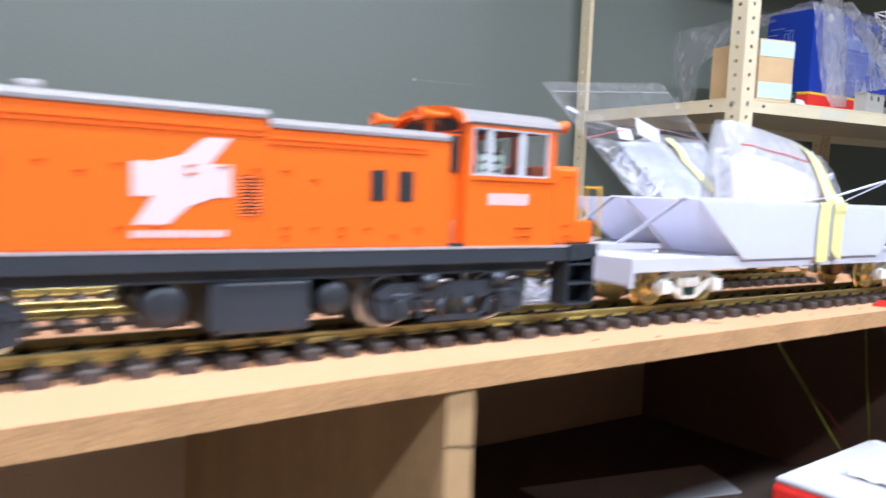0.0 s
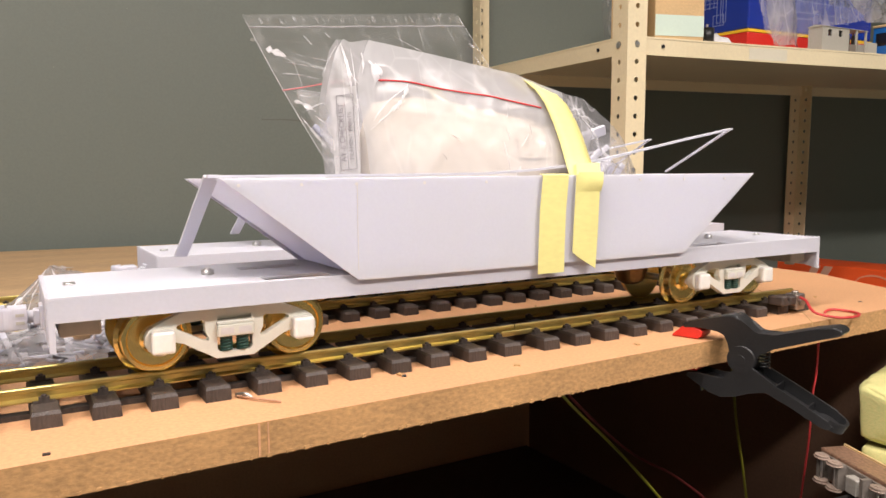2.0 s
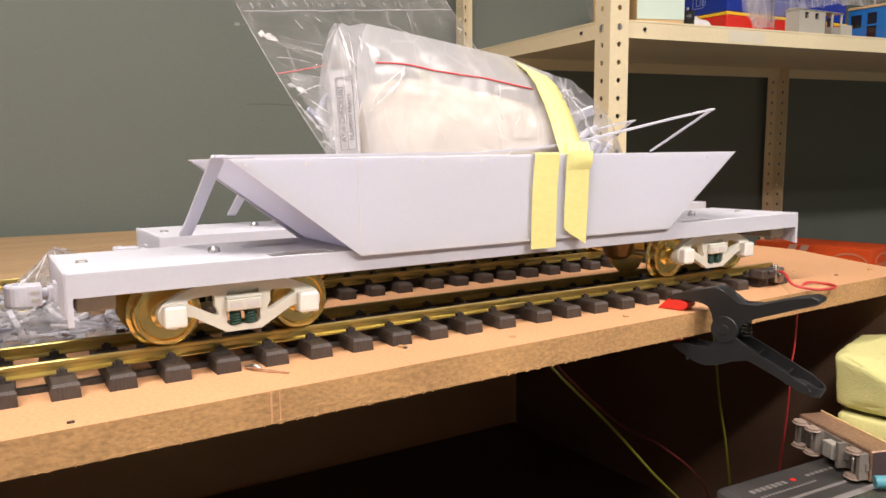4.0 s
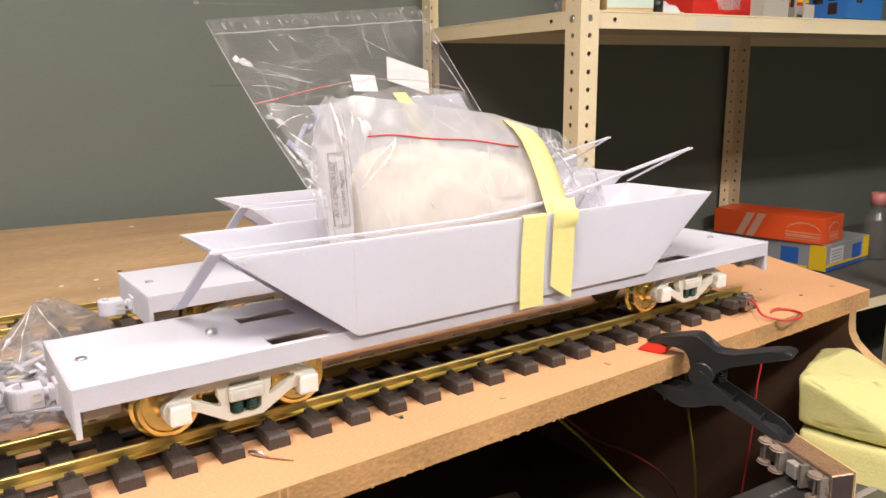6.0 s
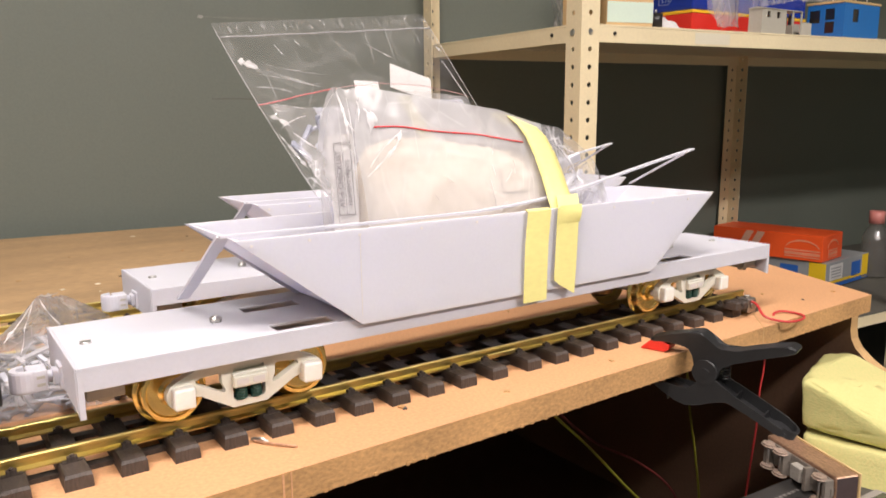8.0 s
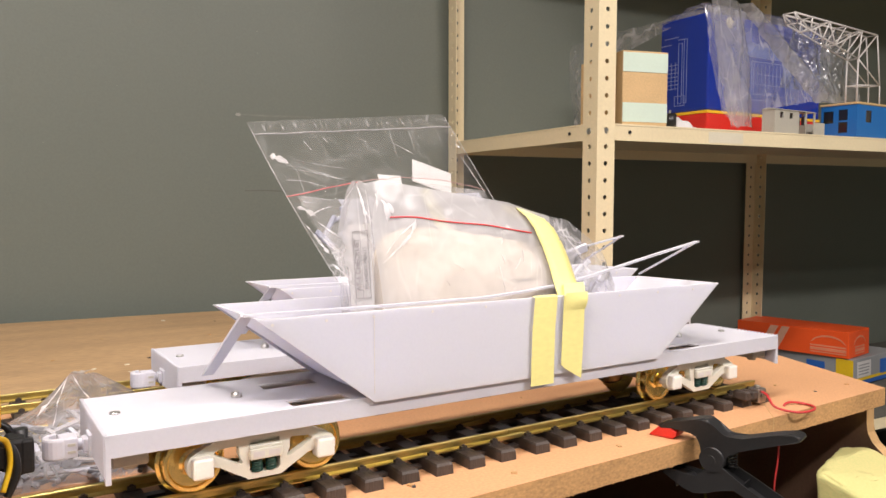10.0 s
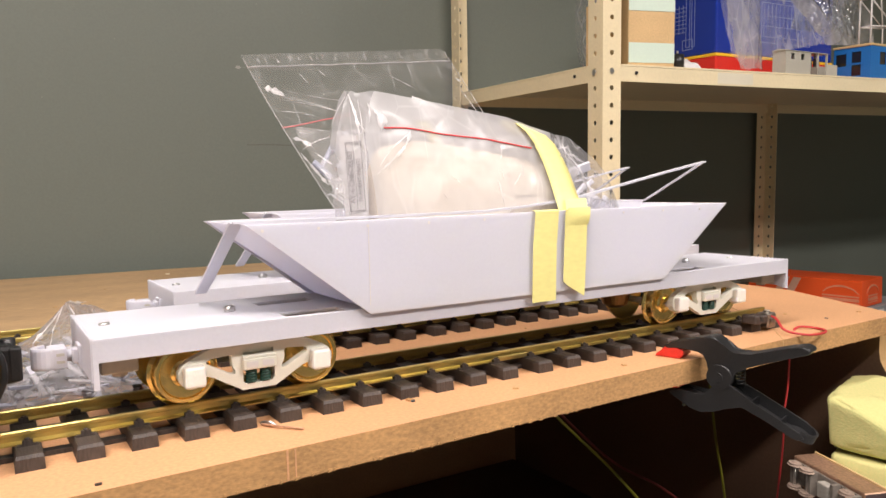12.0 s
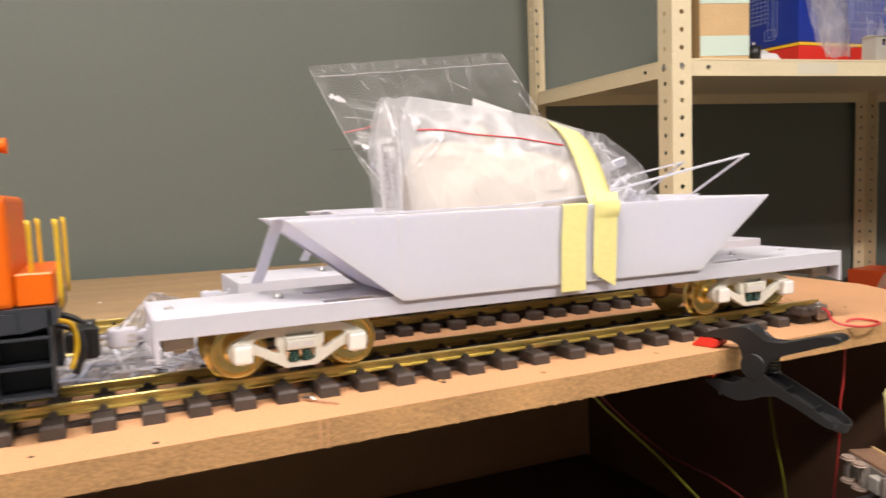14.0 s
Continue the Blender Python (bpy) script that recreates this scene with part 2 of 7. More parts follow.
M_LABEL = mat("pale_green_label", (0.6, 0.72, 0.62), 0.6, var=0.05)
M_BLUE = mat("tin_blue", (0.005, 0.03, 0.3), 0.25, var=0.1, scale=20, coat=0.3)
M_TINRED = mat("tin_red", (0.65, 0.03, 0.02), 0.3, var=0.08)
M_TINYELLOW = mat("tin_yellow", (0.85, 0.5, 0.03), 0.35, var=0.06)
M_TINLINE = mat("tin_lines", (0.2, 0.26, 0.52), 0.4, var=0.05)
M_TINPALE = mat("tin_pale_blue", (0.1, 0.15, 0.42), 0.35, var=0.1)
M_TRAINBLUE = mat("train_blue", (0.01, 0.16, 0.5), 0.35, var=0.08)
M_TRAINGREY = mat("train_grey", (0.45, 0.43, 0.38), 0.5, var=0.12)
M_BOXORANGE = mat("box_orange", (0.92, 0.105, 0.02), 0.4, var=0.08, scale=40)
M_BOXGREY = mat("box_grey", (0.3, 0.31, 0.32), 0.55, var=0.08)
M_BOXYELLOW = mat("box_yellow", (0.85, 0.55, 0.02), 0.45, var=0.06)
M_BOXBLUE = mat("box_blue", (0.02, 0.12, 0.45), 0.45, var=0.06)
M_PAPER = mat("paper", (0.7, 0.68, 0.675), 0.7, var=0.04, scale=30)
M_PAGE = mat("dull_paper", (0.5, 0.48, 0.475), 0.8, var=0.05, scale=30)
M_INK = mat("ink", (0.16, 0.14, 0.16), 0.7, var=0.1)
M_CONTENT = mat("cream_parts", (0.68, 0.59, 0.49), 0.9, var=0.2, scale=140, bump=0.06, bscale=160, spec=0.15)
M_CONTENTEND = mat("greenish_cream_parts", (0.58, 0.56, 0.46), 0.9, var=0.2, scale=120, bump=0.06, bscale=160, spec=0.15)
M_GREYPARTS = mat("grey_sprue", (0.5, 0.5, 0.56), 0.45, var=0.25, scale=120, rand=0.3)
M_SPRUE = mat("dark_sprue", (0.24, 0.235, 0.26), 0.4, var=0.25, scale=120, rand=0.4)
M_DEVICE = mat("device_grey", (0.05, 0.046, 0.044), 0.5, var=0.12, scale=40, bump=0.1, bscale=700)
M_DEVICELIGHT = mat("device_light", (0.22, 0.2, 0.19), 0.5, var=0.1, scale=40)
M_DISPLAY = mat("display_olive", (0.055, 0.06, 0.045), 0.15, var=0.1, scale=20)
M_COPPER = mat("chassis_brown", (0.46, 0.27, 0.175), 0.38, metal=0.5, var=0.6, scale=45, bump=0.1)
M_CHASSISEND = mat("chassis_end", (0.07, 0.045, 0.045), 0.5, var=0.25, scale=60)
M_WHEELBROWN = mat("wheel_brown", (0.3, 0.22, 0.175), 0.5, var=0.3, scale=120)
M_GEARBOX = mat("gearbox_grey", (0.36, 0.33, 0.29), 0.5, var=0.25, scale=120)
M_BOXPRINT = mat("box_print", (0.82, 0.28, 0.16), 0.45, var=0.25, scale=90)
M_BOXSLASH = mat("box_slash", (0.78, 0.42, 0.3), 0.45, var=0.15, scale=90)
M_ZIPPINK = mat("pink_zip", (0.62, 0.14, 0.14), 0.45, var=0.1)
M_ZIPFAINT = mat("faint_zip", (0.6, 0.34, 0.33), 0.45, var=0.1)
M_CHASSIS = mat("chassis_grey", (0.2, 0.17, 0.145), 0.5, var=0.25, scale=100)
M_TEAL = mat("teal_grip", (0.09, 0.3, 0.36), 0.35, var=0.12)
# yellow-green dimmed to carry the shade below the table
M_WIREYGDIM = mat("wire_yellow_green_dim", (0.2, 0.19, 0.02), 0.4, var=0.08)
M_WIRERED = mat("wire_red", (0.5, 0.04, 0.04), 0.35, var=0.08)
M_GREYSHEET = mat("grey_card", (0.5, 0.49, 0.5), 0.6, var=0.1, scale=20)
M_GLOW = bpy.data.materials.new("tube_glow")
M_GLOW.use_nodes = True
M_GLOW.node_tree.nodes["Principled BSDF"].inputs["Emission Color"].default_value = (1, 0.96, 0.9, 1)
M_GLOW.node_tree.nodes["Principled BSDF"].inputs["Emission Strength"].default_value = 1.0
M_FILM = film("clear_film", 0.62, 0.72, 0.022, scale=20, crease=0.14, bump=0.15, rough=0.17, pale=0.585, facet=0.2)
M_FILMSIDE = film("side_film", 0.24, 0.36, 0.035, scale=20, crease=0.2, bump=0.15, rough=0.15, pale=0.68, facet=0.3)
M_FILMEND = film("gathered_film", 0.16, 0.4, 0.13, scale=26, crease=0.5, bump=0.4, rough=0.08, pale=0.76, facet=0.9)
M_FILMINNER = film("inner_film", 0.1, 0.3, 0.09, scale=22, crease=0.25, bump=0.35, pale=0.75, facet=0.7)
# whitish film whose pale colour stands in for highlights on folds and edges
M_FOLDGLINT = film("fold_glint_film", 0.35, 0.9, 0.1, scale=30, crease=0.4, bump=0.2)
M_FILM2 = film("thin_film", 0.012, 0.05, 0.04, scale=12, crease=0.06, bump=0.25)
M_FILMSMALL = film("loose_film", 0.26, 0.48, 0.1, scale=24, crease=0.2, bump=0.4, rough=0.09, pale=0.54, facet=0.25, tint=(0.95, 0.9, 0.85))
M_FILM3 = film("front_film", 0.012, 0.07, 0.08, scale=14, crease=0.12, bump=0.35, facet=0.4)
M_BLUEPARTS = mat("blue_grey_parts", (0.3, 0.31, 0.38), 0.5, var=0.2, scale=100)
M_DARKGREY = mat("dark_grey", (0.05, 0.05, 0.052), 0.4, var=0.15)
# red of the slung wire, its colour lowered for the shade there
M_WIREREDDIM = mat("wire_red_dim", (0.15, 0.02, 0.02), 0.4, var=0.1)
M_FILMWRAP = film("wrap_film", 0.16, 0.42, 0.14, scale=9, crease=0.6, pale=0.8, bump=0.8, facet=0.4)
M_WRAPFOLD = film("wrap_fold", 0.38, 0.62, 0.16, scale=14, crease=0.5, pale=0.5, bump=0.9, rough=0.12, facet=0.6)
M_GLINT = film("crinkled_wrap", 0.05, 0.18, 0.4, scale=30, crease=0.5, pale=0.8, bump=0.9, rough=0.24, facet=0.9, tint=(0.85, 0.92, 1.0))
M_BOTTLE = film("bottle_clear", 0.1, 0.2, 0.1, tint=(0.7, 0.68, 0.62), scale=5, bump=0.0, crease=0.0)
M_PINK = mat("pink_cap", (0.7, 0.25, 0.22), 0.4)
M_WOODPALE = mat("pale_wood", (0.65, 0.45, 0.22), 0.6, var=0.15)
M_GLASS = film("cab_glass", 0.0, 0.02, 0.08, scale=5, bump=0.0, crease=0.0)


# ---- mesh helpers ----
def box(bm, x0, x1, y0, y1, z0, z1, bevel=0.0, segs=2):
    vs = [bm.verts.new((x, y, z)) for x in (x0, x1) for y in (y0, y1) for z in (z0, z1)]
    quads = [(0, 1, 3, 2), (4, 6, 7, 5), (0, 4, 5, 1), (2, 3, 7, 6), (0, 2, 6, 4), (1, 5, 7, 3)]
    fs = [bm.faces.new([vs[i] for i in q]) for q in quads]
    if bevel:
        es = list({e for f in fs for e in f.edges})
        bmesh.ops.bevel(bm, geom=es, offset=bevel, segments=segs, affect="EDGES", profile=0.5)
    return vs


def prism(bm, pts, axis, a, b, bevel=0.0):
    """A polygon pushed along an axis: pts are (x, z) for y, (y, z) for x, (x, y) for z."""
    def place(p, d):
        return {"y": (p[0], d, p[1]), "x": (d, p[0], p[1]), "z": (p[0], p[1], d)}[axis]
    va = [bm.verts.new(place(p, a)) for p in pts]
    vb = [bm.verts.new(place(p, b)) for p in pts]
    fs = [bm.faces.new(va), bm.faces.new(vb[::-1])]
    k = len(pts)
    for i in range(k):
        fs.append(bm.faces.new((va[i], vb[i], vb[(i + 1) % k], va[(i + 1) % k])))
    if bevel:
        es = list({e for f in fs for e in f.edges})
        bmesh.ops.bevel(bm, geom=es, offset=bevel, segments=2, affect="EDGES", profile=0.5)
    return fs


def cyl(bm, p0, p1, r0, r1=None, seg=16, caps=True):
    r1 = r0 if r1 is None else r1
    p0, p1 = Vector(p0), Vector(p1)
    d = (p1 - p0).normalized()
    u = d.orthogonal().normalized()
    v = d.cross(u)
    ring = []
    for p, r in ((p0, r0), (p1, r1)):
        ring.append([bm.verts.new(p + r * (math.cos(2 * math.pi * i / seg) * u + math.sin(2 * math.pi * i / seg) * v)) for i in range(seg)])
    for i in range(seg):
        j = (i + 1) % seg
        f = bm.faces.new((ring[0][i], ring[0][j], ring[1][j], ring[1][i]))
        f.smooth = True
    if caps:
        bm.faces.new(ring[0][::-1])
        bm.faces.new(ring[1])


def lathe(bm, origin, axis, profile, seg=40):
    """Turned shape: profile of (distance along axis, radius)."""
    o, d = Vector(origin), Vector(axis).normalized()
    u = d.orthogonal().normalized()
    v = d.cross(u)
    rings = []
    for a, r in profile:
        rings.append([bm.verts.new(o + a * d + r * (math.cos(2 * math.pi * i / seg) * u + math.sin(2 * math.pi * i / seg) * v)) for i in range(seg)])
    for k in range(len(rings) - 1):
        for i in range(seg):
            j = (i + 1) % seg
            bm.faces.new((rings[k][i], rings[k][j], rings[k + 1][j], rings[k + 1][i]))
    bm.faces.new(rings[0][::-1])
    bm.faces.new(rings[-1])


def tube(bm, pts, r, seg=8, smooth=6):
    """A round wire through points, smoothed."""
    ps = [Vector(p) for p in pts]
    if smooth > 1 and len(ps) > 2:
        fine = []
        for i in range(len(ps) - 1):
            a, b, c, d = ps[max(0, i - 1)], ps[i], ps[i + 1], ps[min(len(ps) - 1, i + 2)]
            for k in range(smooth):
                t = k / smooth
                fine.append(0.5 * (2 * b + (c - a) * t + (2 * a - 5 * b + 4 * c - d) * t * t + (3 * b - a - 3 * c + d) * t ** 3))
        ps = fine + [ps[-1]]
    rings, u = [], None
    for i, p in enumerate(ps):
        d = (ps[min(i + 1, len(ps) - 1)] - ps[max(i - 1, 0)]).normalized()
        u = d.orthogonal().normalized() if u is None else (u - d * u.dot(d)).normalized()
        v = d.cross(u)
        rings.append([bm.verts.new(p + r * (math.cos(2 * math.pi * k / seg) * u + math.sin(2 * math.pi * k / seg) * v)) for k in range(seg)])
    for a, b in zip(rings, rings[1:]):
        for i in range(seg):
            j = (i + 1) % seg
            bm.faces.new((a[i], a[j], b[j], b[i])).smooth = True
    bm.faces.new(rings[0][::-1])
    bm.faces.new(rings[-1])


def strip(bm, pts, width, thick, side=(0, 1, 0)):
    """A flat strip through points; side is the way of its width."""
    ps, s = [Vector(p) for p in pts], Vector(side).normalized()
    rings = []
    for i, p in enumerate(ps):
        d = (ps[min(i + 1, len(ps) - 1)] - ps[max(i - 1, 0)]).normalized()
        up = s.cross(d).normalized()
        rings.append([bm.verts.new(p + a * width / 2 * s + b * thick / 2 * up) for a, b in ((-1, -1), (1, -1), (1, 1), (-1, 1))])
    for a, b in zip(rings, rings[1:]):
        for i in range(4):
            bm.faces.new((a[i], a[(i + 1) % 4], b[(i + 1) % 4], b[i]))
    bm.faces.new(rings[0][::-1])
    bm.faces.new(rings[-1])


def sheet(bm, point, nu, nv):
    """A surface from point(u, v), u and v from 0 to 1."""
    g = [[bm.verts.new(point(i / nu, j / nv)) for j in range(nv + 1)] for i in range(nu + 1)]
    for i in range(nu):
        for j in range(nv):
            bm.faces.new((g[i][j], g[i + 1][j], g[i + 1][j + 1], g[i][j + 1])).smooth = True
    return g


def plate(bm, outer, holes, y0, y1):
    """A flat plate in x and z with cut-outs, between y0 and y1."""
    loops = []
    for pts in (outer, *holes):
        a = [bm.verts.new((x, y0, z)) for x, z in pts]
        b = [bm.verts.new((x, y1, z)) for x, z in pts]
        k = len(pts)
        for i in range(k):
            bm.faces.new((a[i], a[(i + 1) % k], b[(i + 1) % k], b[i]))
        loops.append((a, b))
    for side in (0, 1):
        es = []
        for pair in loops:
            v = pair[side]
            es += [bm.edges.get((v[i], v[(i + 1) % len(v)])) for i in range(len(v))]
        bmesh.ops.triangle_fill(bm, edges=es, use_beauty=True)


def to_mesh(name, bm, material, flat_angle=None):
    bmesh.ops.recalc_face_normals(bm, faces=bm.faces)
    me = bpy.data.meshes.new(name)
    bm.to_mesh(me)
    bm.free()
    me.materials.append(material)
    return me


def part(name, bm, material, parent, label=""):
    ob = new(name, to_mesh(name, bm, material))
    ob.parent = parent
    return tagged(ob, label) if label else ob


def solo(name, bm, material, label, category, at=None, group="", kind=""):
    """A thing of one mesh."""
    ob = new(name, to_mesh(name, bm, material))
    if at is not None:
        ob.matrix_world = at
    return tagged(ob, label, category, group, kind)


def thing(name, label, category, at=None, group="", kind=""):
    ob = new(name)
    ob.empty_display_size = 0.02
    ob.matrix_world = at if at is not None else Matrix()
    return tagged(ob, label, category, group, kind)


def bmn():
    return bmesh.new()


def one(fn, *a, **k):
    bm = bmesh.new()
    fn(bm, *a, **k)
    return bm

# ---- large structure ----
T = 0.9          # table top
REAR = 2.1       # floor and ceiling run on behind the back wall


def wall_y(x):
    """Face of the back wall, which stands parallel to the shelving."""
    return 1.718 - 0.095 * (x - 1.6)




def structure(name, bm, material, label, category):
    return solo(name, bm, material, label, category, kind="structure")


structure("floor", one(box, -2.0, 4.0, -2.2, REAR, -0.1, 0.0), M_FLOOR, "bare grey concrete workshop floor", "floor")
structure("ceiling", one(box, -2.0, 4.0, -2.2, REAR, CEIL, CEIL + 0.1), M_CEIL, "plain white painted ceiling", "ceiling")
structure("wall_north", one(prism, [(-2.1, wall_y(-2.1)), (4.1, wall_y(4.1)), (4.1, REAR + 0.2), (-2.1, REAR + 0.2)], "z", -0.1, CEIL + 0.1), M_WALL, "dull grey-green painted workshop wall with scuffs", "wall")
structure("wall_south", one(box, -2.1, 4.1, -2.3, -2.2, -0.1, CEIL + 0.1), M_WALL2, "pale painted workshop wall", "wall")
structure("wall_west", one(box, -2.1, -2.0, -2.2, REAR, -0.1, CEIL + 0.1), M_WALL2, "pale painted workshop wall", "wall")
structure("wall_east", one(box, 4.0, 4.1, -2.2, REAR, -0.1, CEIL + 0.1), M_WALL, "dull grey-green painted workshop wall", "wall")

for lx, ly in LAMPS:
    lamp = thing("ceiling_light", "white fluorescent ceiling batten with two glowing tubes", "ceiling light", pose(lx, ly, CEIL), group="ceiling lights")
    part("housing", one(box, -0.63, 0.63, -0.03, 0.03, -0.045, 0.0, 0.004), M_CEIL, lamp)
    for s in (-0.04, 0.04):
        part("tube", one(cyl, (-0.6, s, -0.066), (0.6, s, -0.066), 0.013), M_GLOW, lamp, "glowing fluorescent tube")

# scuffs on the wall
def wall_mark(bm, x, z, material, label):
    solo("wall_mark", bm, material, label, "mark", pose(x, wall_y(x), z, 0, 0, math.degrees(math.atan(-0.095))), kind="structure")


wall_mark(one(prism, [(0.0, 0.0), (0.045, 0.0006), (0.112, -0.0012), (0.112, 0.0010), (0.045, 0.0032), (0.0, 0.0022)], "y", -0.0004, 0.001), 1.127, 1.1385, M_SMUDGE, "thin dark scratch on the grey wall")
wall_mark(one(prism, [(-0.006, -0.002), (0.002, -0.004), (0.007, -0.001), (0.004, 0.003), (-0.003, 0.003)], "y", -0.0004, 0.001), 1.115, 1.298, M_FLECK, "pale chip in the wall paint")
wall_mark(one(prism, [(0.0, -0.001), (0.06, -0.002), (0.14, 0.001), (0.20, 0.002), (0.20, 0.003), (0.14, 0.004), (0.06, 0.0025), (0.0, 0.001)], "y", -0.0004, 0.001), 1.124, 1.298, M_RUB, "long faint pale rub on the wall")
rng = random.Random(5)
for k in range(7):
    r = rng.uniform(0.0008, 0.002)
    wall_mark(one(cyl, (0, -0.0008, 0), (0.0001, 0.001, 0), r, seg=7), rng.uniform(0.75, 1.3), rng.uniform(1.15, 1.5), M_RUB, "small pale chip in the wall paint")


# ---- table ----
def front(x):
    return 0.6125 + 0.022 * (x - 0.75)


table = thing("layout_table", "raw brown fibreboard model railway table with rough sawn edge", "table", pose(0, 0, T))
THICK = 0.0185
seam1, seam2 = 0.784, 1.252


def back(x):
    return min(wall_y(x) - 0.005, 1.726 - 0.105 * (x - 0.7))


outline_right = [(1.458, front(1.458)), (1.535, 0.805), (1.545, 1.0), (1.545, back(1.545))]
SPLIT = 1.068    # a darker, older board begins behind the siding
boards = [[(-0.9, front(-0.9) - 0.06), (0.38, front(0.38)), (seam1, front(seam1)), (seam1, SPLIT), (-0.9, SPLIT)],
          [(seam1, front(seam1)), (seam2, front(seam2)), (seam2 + 0.06, 0.68), (1.4, 0.82), (1.4, SPLIT), (seam1, SPLIT)],
          [(seam2, front(seam2)), *outline_right, (1.4, back(1.4)), (1.4, 0.82), (seam2 + 0.06, 0.68)],
          [(-0.9, SPLIT), (1.4, SPLIT), (1.4, back(1.4)), (seam1, back(seam1)), (0.52, back(0.52)), (-0.9, back(-0.9))]]
for k, pts in enumerate(boards):
    bm = bmn()
    fs = prism(bm, pts, "z", -THICK, 0.0)
    ob = part("tabletop_board", bm, M_OLDBOARD if k == 3 else M_MDF, table, "darker streaked board" if k == 3 else "")
    ob.data.materials.append(M_MDFEDGE)
    for f in ob.data.polygons:
        if abs(f.normal.z) < 0.5:
            f.material_index = 1
# fringe of torn fibres along the lower edge
bm = bmn()
rng = random.Random(3)
x = 0.0
while x < 1.44:
    w = rng.uniform(0.0006, 0.003)
    h = rng.choice((0.0001, 0.0002, 0.0002, 0.0006))
    y = front(x)
    box(bm, x, x + w, y - 0.0004, y + 0.002, -THICK - h, -THICK + 0.0015)
    x += w + rng.uniform(0.001, 0.012)
fr = part("edge_fringe", bm, M_MDFEDGE, table)
bm = bmn()
for x0, x1 in ((0.7805, 0.7818), (0.7855, 0.7864)):
    box(bm, x0, x1, front(x0) - 0.0004, front(x0) + 0.001, -THICK + 0.0005, -0.0006)
part("saw_mark", bm, M_MDF, table)
# dark open joint between the last two boards
bm = bmn()
box(bm, seam2 - 0.0005, seam2 + 0.0005, front(seam2) - 0.0004, front(seam2) + 0.001, -THICK, 0.0003)
for a, b in (((seam2, front(seam2)), (seam2 + 0.06, 0.68)), ((seam2 + 0.06, 0.68), (1.4, 0.82))):
    q = Vector((b[1] - a[1], a[0] - b[0])).normalized() * 0.00035
    prism(bm, [(a[0] - q.x, a[1] - q.y), (a[0] + q.x, a[1] + q.y), (b[0] + q.x, b[1] + q.y), (b[0] - q.x, b[1] - q.y)], "z", -0.001, 0.0003)
part("board_joint", bm, M_CARTON, table, "dark joint between two boards")
# legs: upright boards standing on the floor
bm = bmn()
box(bm, 0.452, 0.476, front(0.46) + 0.003, 1.3, -T, -THICK)
leg = part("leg", bm, M_PLY, table, "upright plywood support board")
part("crack", one(prism, [(0.4515, -0.0592), (0.464, -0.0602), (0.4765, -0.0630), (0.4765, -0.0642), (0.464, -0.0612), (0.4515, -0.0600)], "y", front(0.46) + 0.0026, front(0.46) + 0.004), M_DARK, leg)
bm = bmn()
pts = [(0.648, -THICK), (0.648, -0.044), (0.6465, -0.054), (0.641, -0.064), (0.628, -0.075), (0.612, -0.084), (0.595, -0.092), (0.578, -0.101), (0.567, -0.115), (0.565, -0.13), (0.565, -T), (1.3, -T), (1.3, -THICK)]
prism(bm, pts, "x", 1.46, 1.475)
ob = part("end_panel", bm, M_PLY, table, "curved plywood end panel, broad faces darkened for shade")
# broad faces get the brown darkened for shade, the edge stays plain plywood
ob.data.materials.append(M_SHADEPLY)
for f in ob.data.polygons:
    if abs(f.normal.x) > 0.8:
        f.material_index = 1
part("back_panel", one(box, -0.9, 1.46, 1.3, 1.315, -T, -THICK), M_BACKPLY, table, "brown plywood back panel in deep shade")
part("leg", one(box, -0.9, -0.876, front(-0.9) + 0.003, 1.3, -T, -THICK), M_PLY, table, "upright plywood support board")

# lower bench under the table, which carries the loose things
bench = thing("workbench", "low wooden bench under the railway table, top darkened for shade", "bench", pose(0, 0, 0))
BZ = 0.55
part("worktop", one(box, 0.49, 1.44, 0.3, 1.28, BZ - 0.025, BZ, 0.002), M_BENCHSHADE, bench)
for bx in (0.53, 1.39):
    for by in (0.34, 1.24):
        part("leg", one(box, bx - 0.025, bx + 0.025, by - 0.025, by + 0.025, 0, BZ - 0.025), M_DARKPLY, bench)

# ---- railway track ----
GA = 0.024      # half of the rail spacing
SL_H = 0.0085


def sleeper_mesh():
    bm = bmn()
    # worn wooden-looking sleeper with a slight taper and rail chairs
    w0, w1, L = 0.0072, 0.0062, 0.0485
    vs = []
    for z, w, l in ((0, w0, L), (SL_H * 0.8, w0 - 0.0003, L - 0.0004), (SL_H, w1, L - 0.0016)):
        vs.append([bm.verts.new((sx * w, sy * l, z)) for sx, sy in ((-1, -1), (1, -1), (1, 1), (-1, 1))])
    for a, b in zip(vs, vs[1:]):
        for i in range(4):
            bm.faces.new((a[i], a[(i + 1) % 4], b[(i + 1) % 4], b[i]))
    bm.faces.new(vs[-1])
    for s in (-1, 1):
        box(bm, -0.0052, 0.0052, s * GA - 0.0066, s * GA + 0.0066, SL_H - 0.0004, SL_H + 0.0009)
        for q in (-1, 1):
            box(bm, -0.0026, 0.0026, s * GA + q * 0.0052 - 0.0016, s * GA + q * 0.0052 + 0.0016, SL_H, SL_H + 0.0032)
            cyl(bm, (0, s * GA + q * 0.0052, SL_H + 0.003), (0, s * GA + q * 0.0052, SL_H + 0.0042), 0.0014, seg=6)
    return to_mesh("sleeper", bm, M_SLEEPER)


SLEEPER = sleeper_mesh()
RAIL_TOP = 0.0162


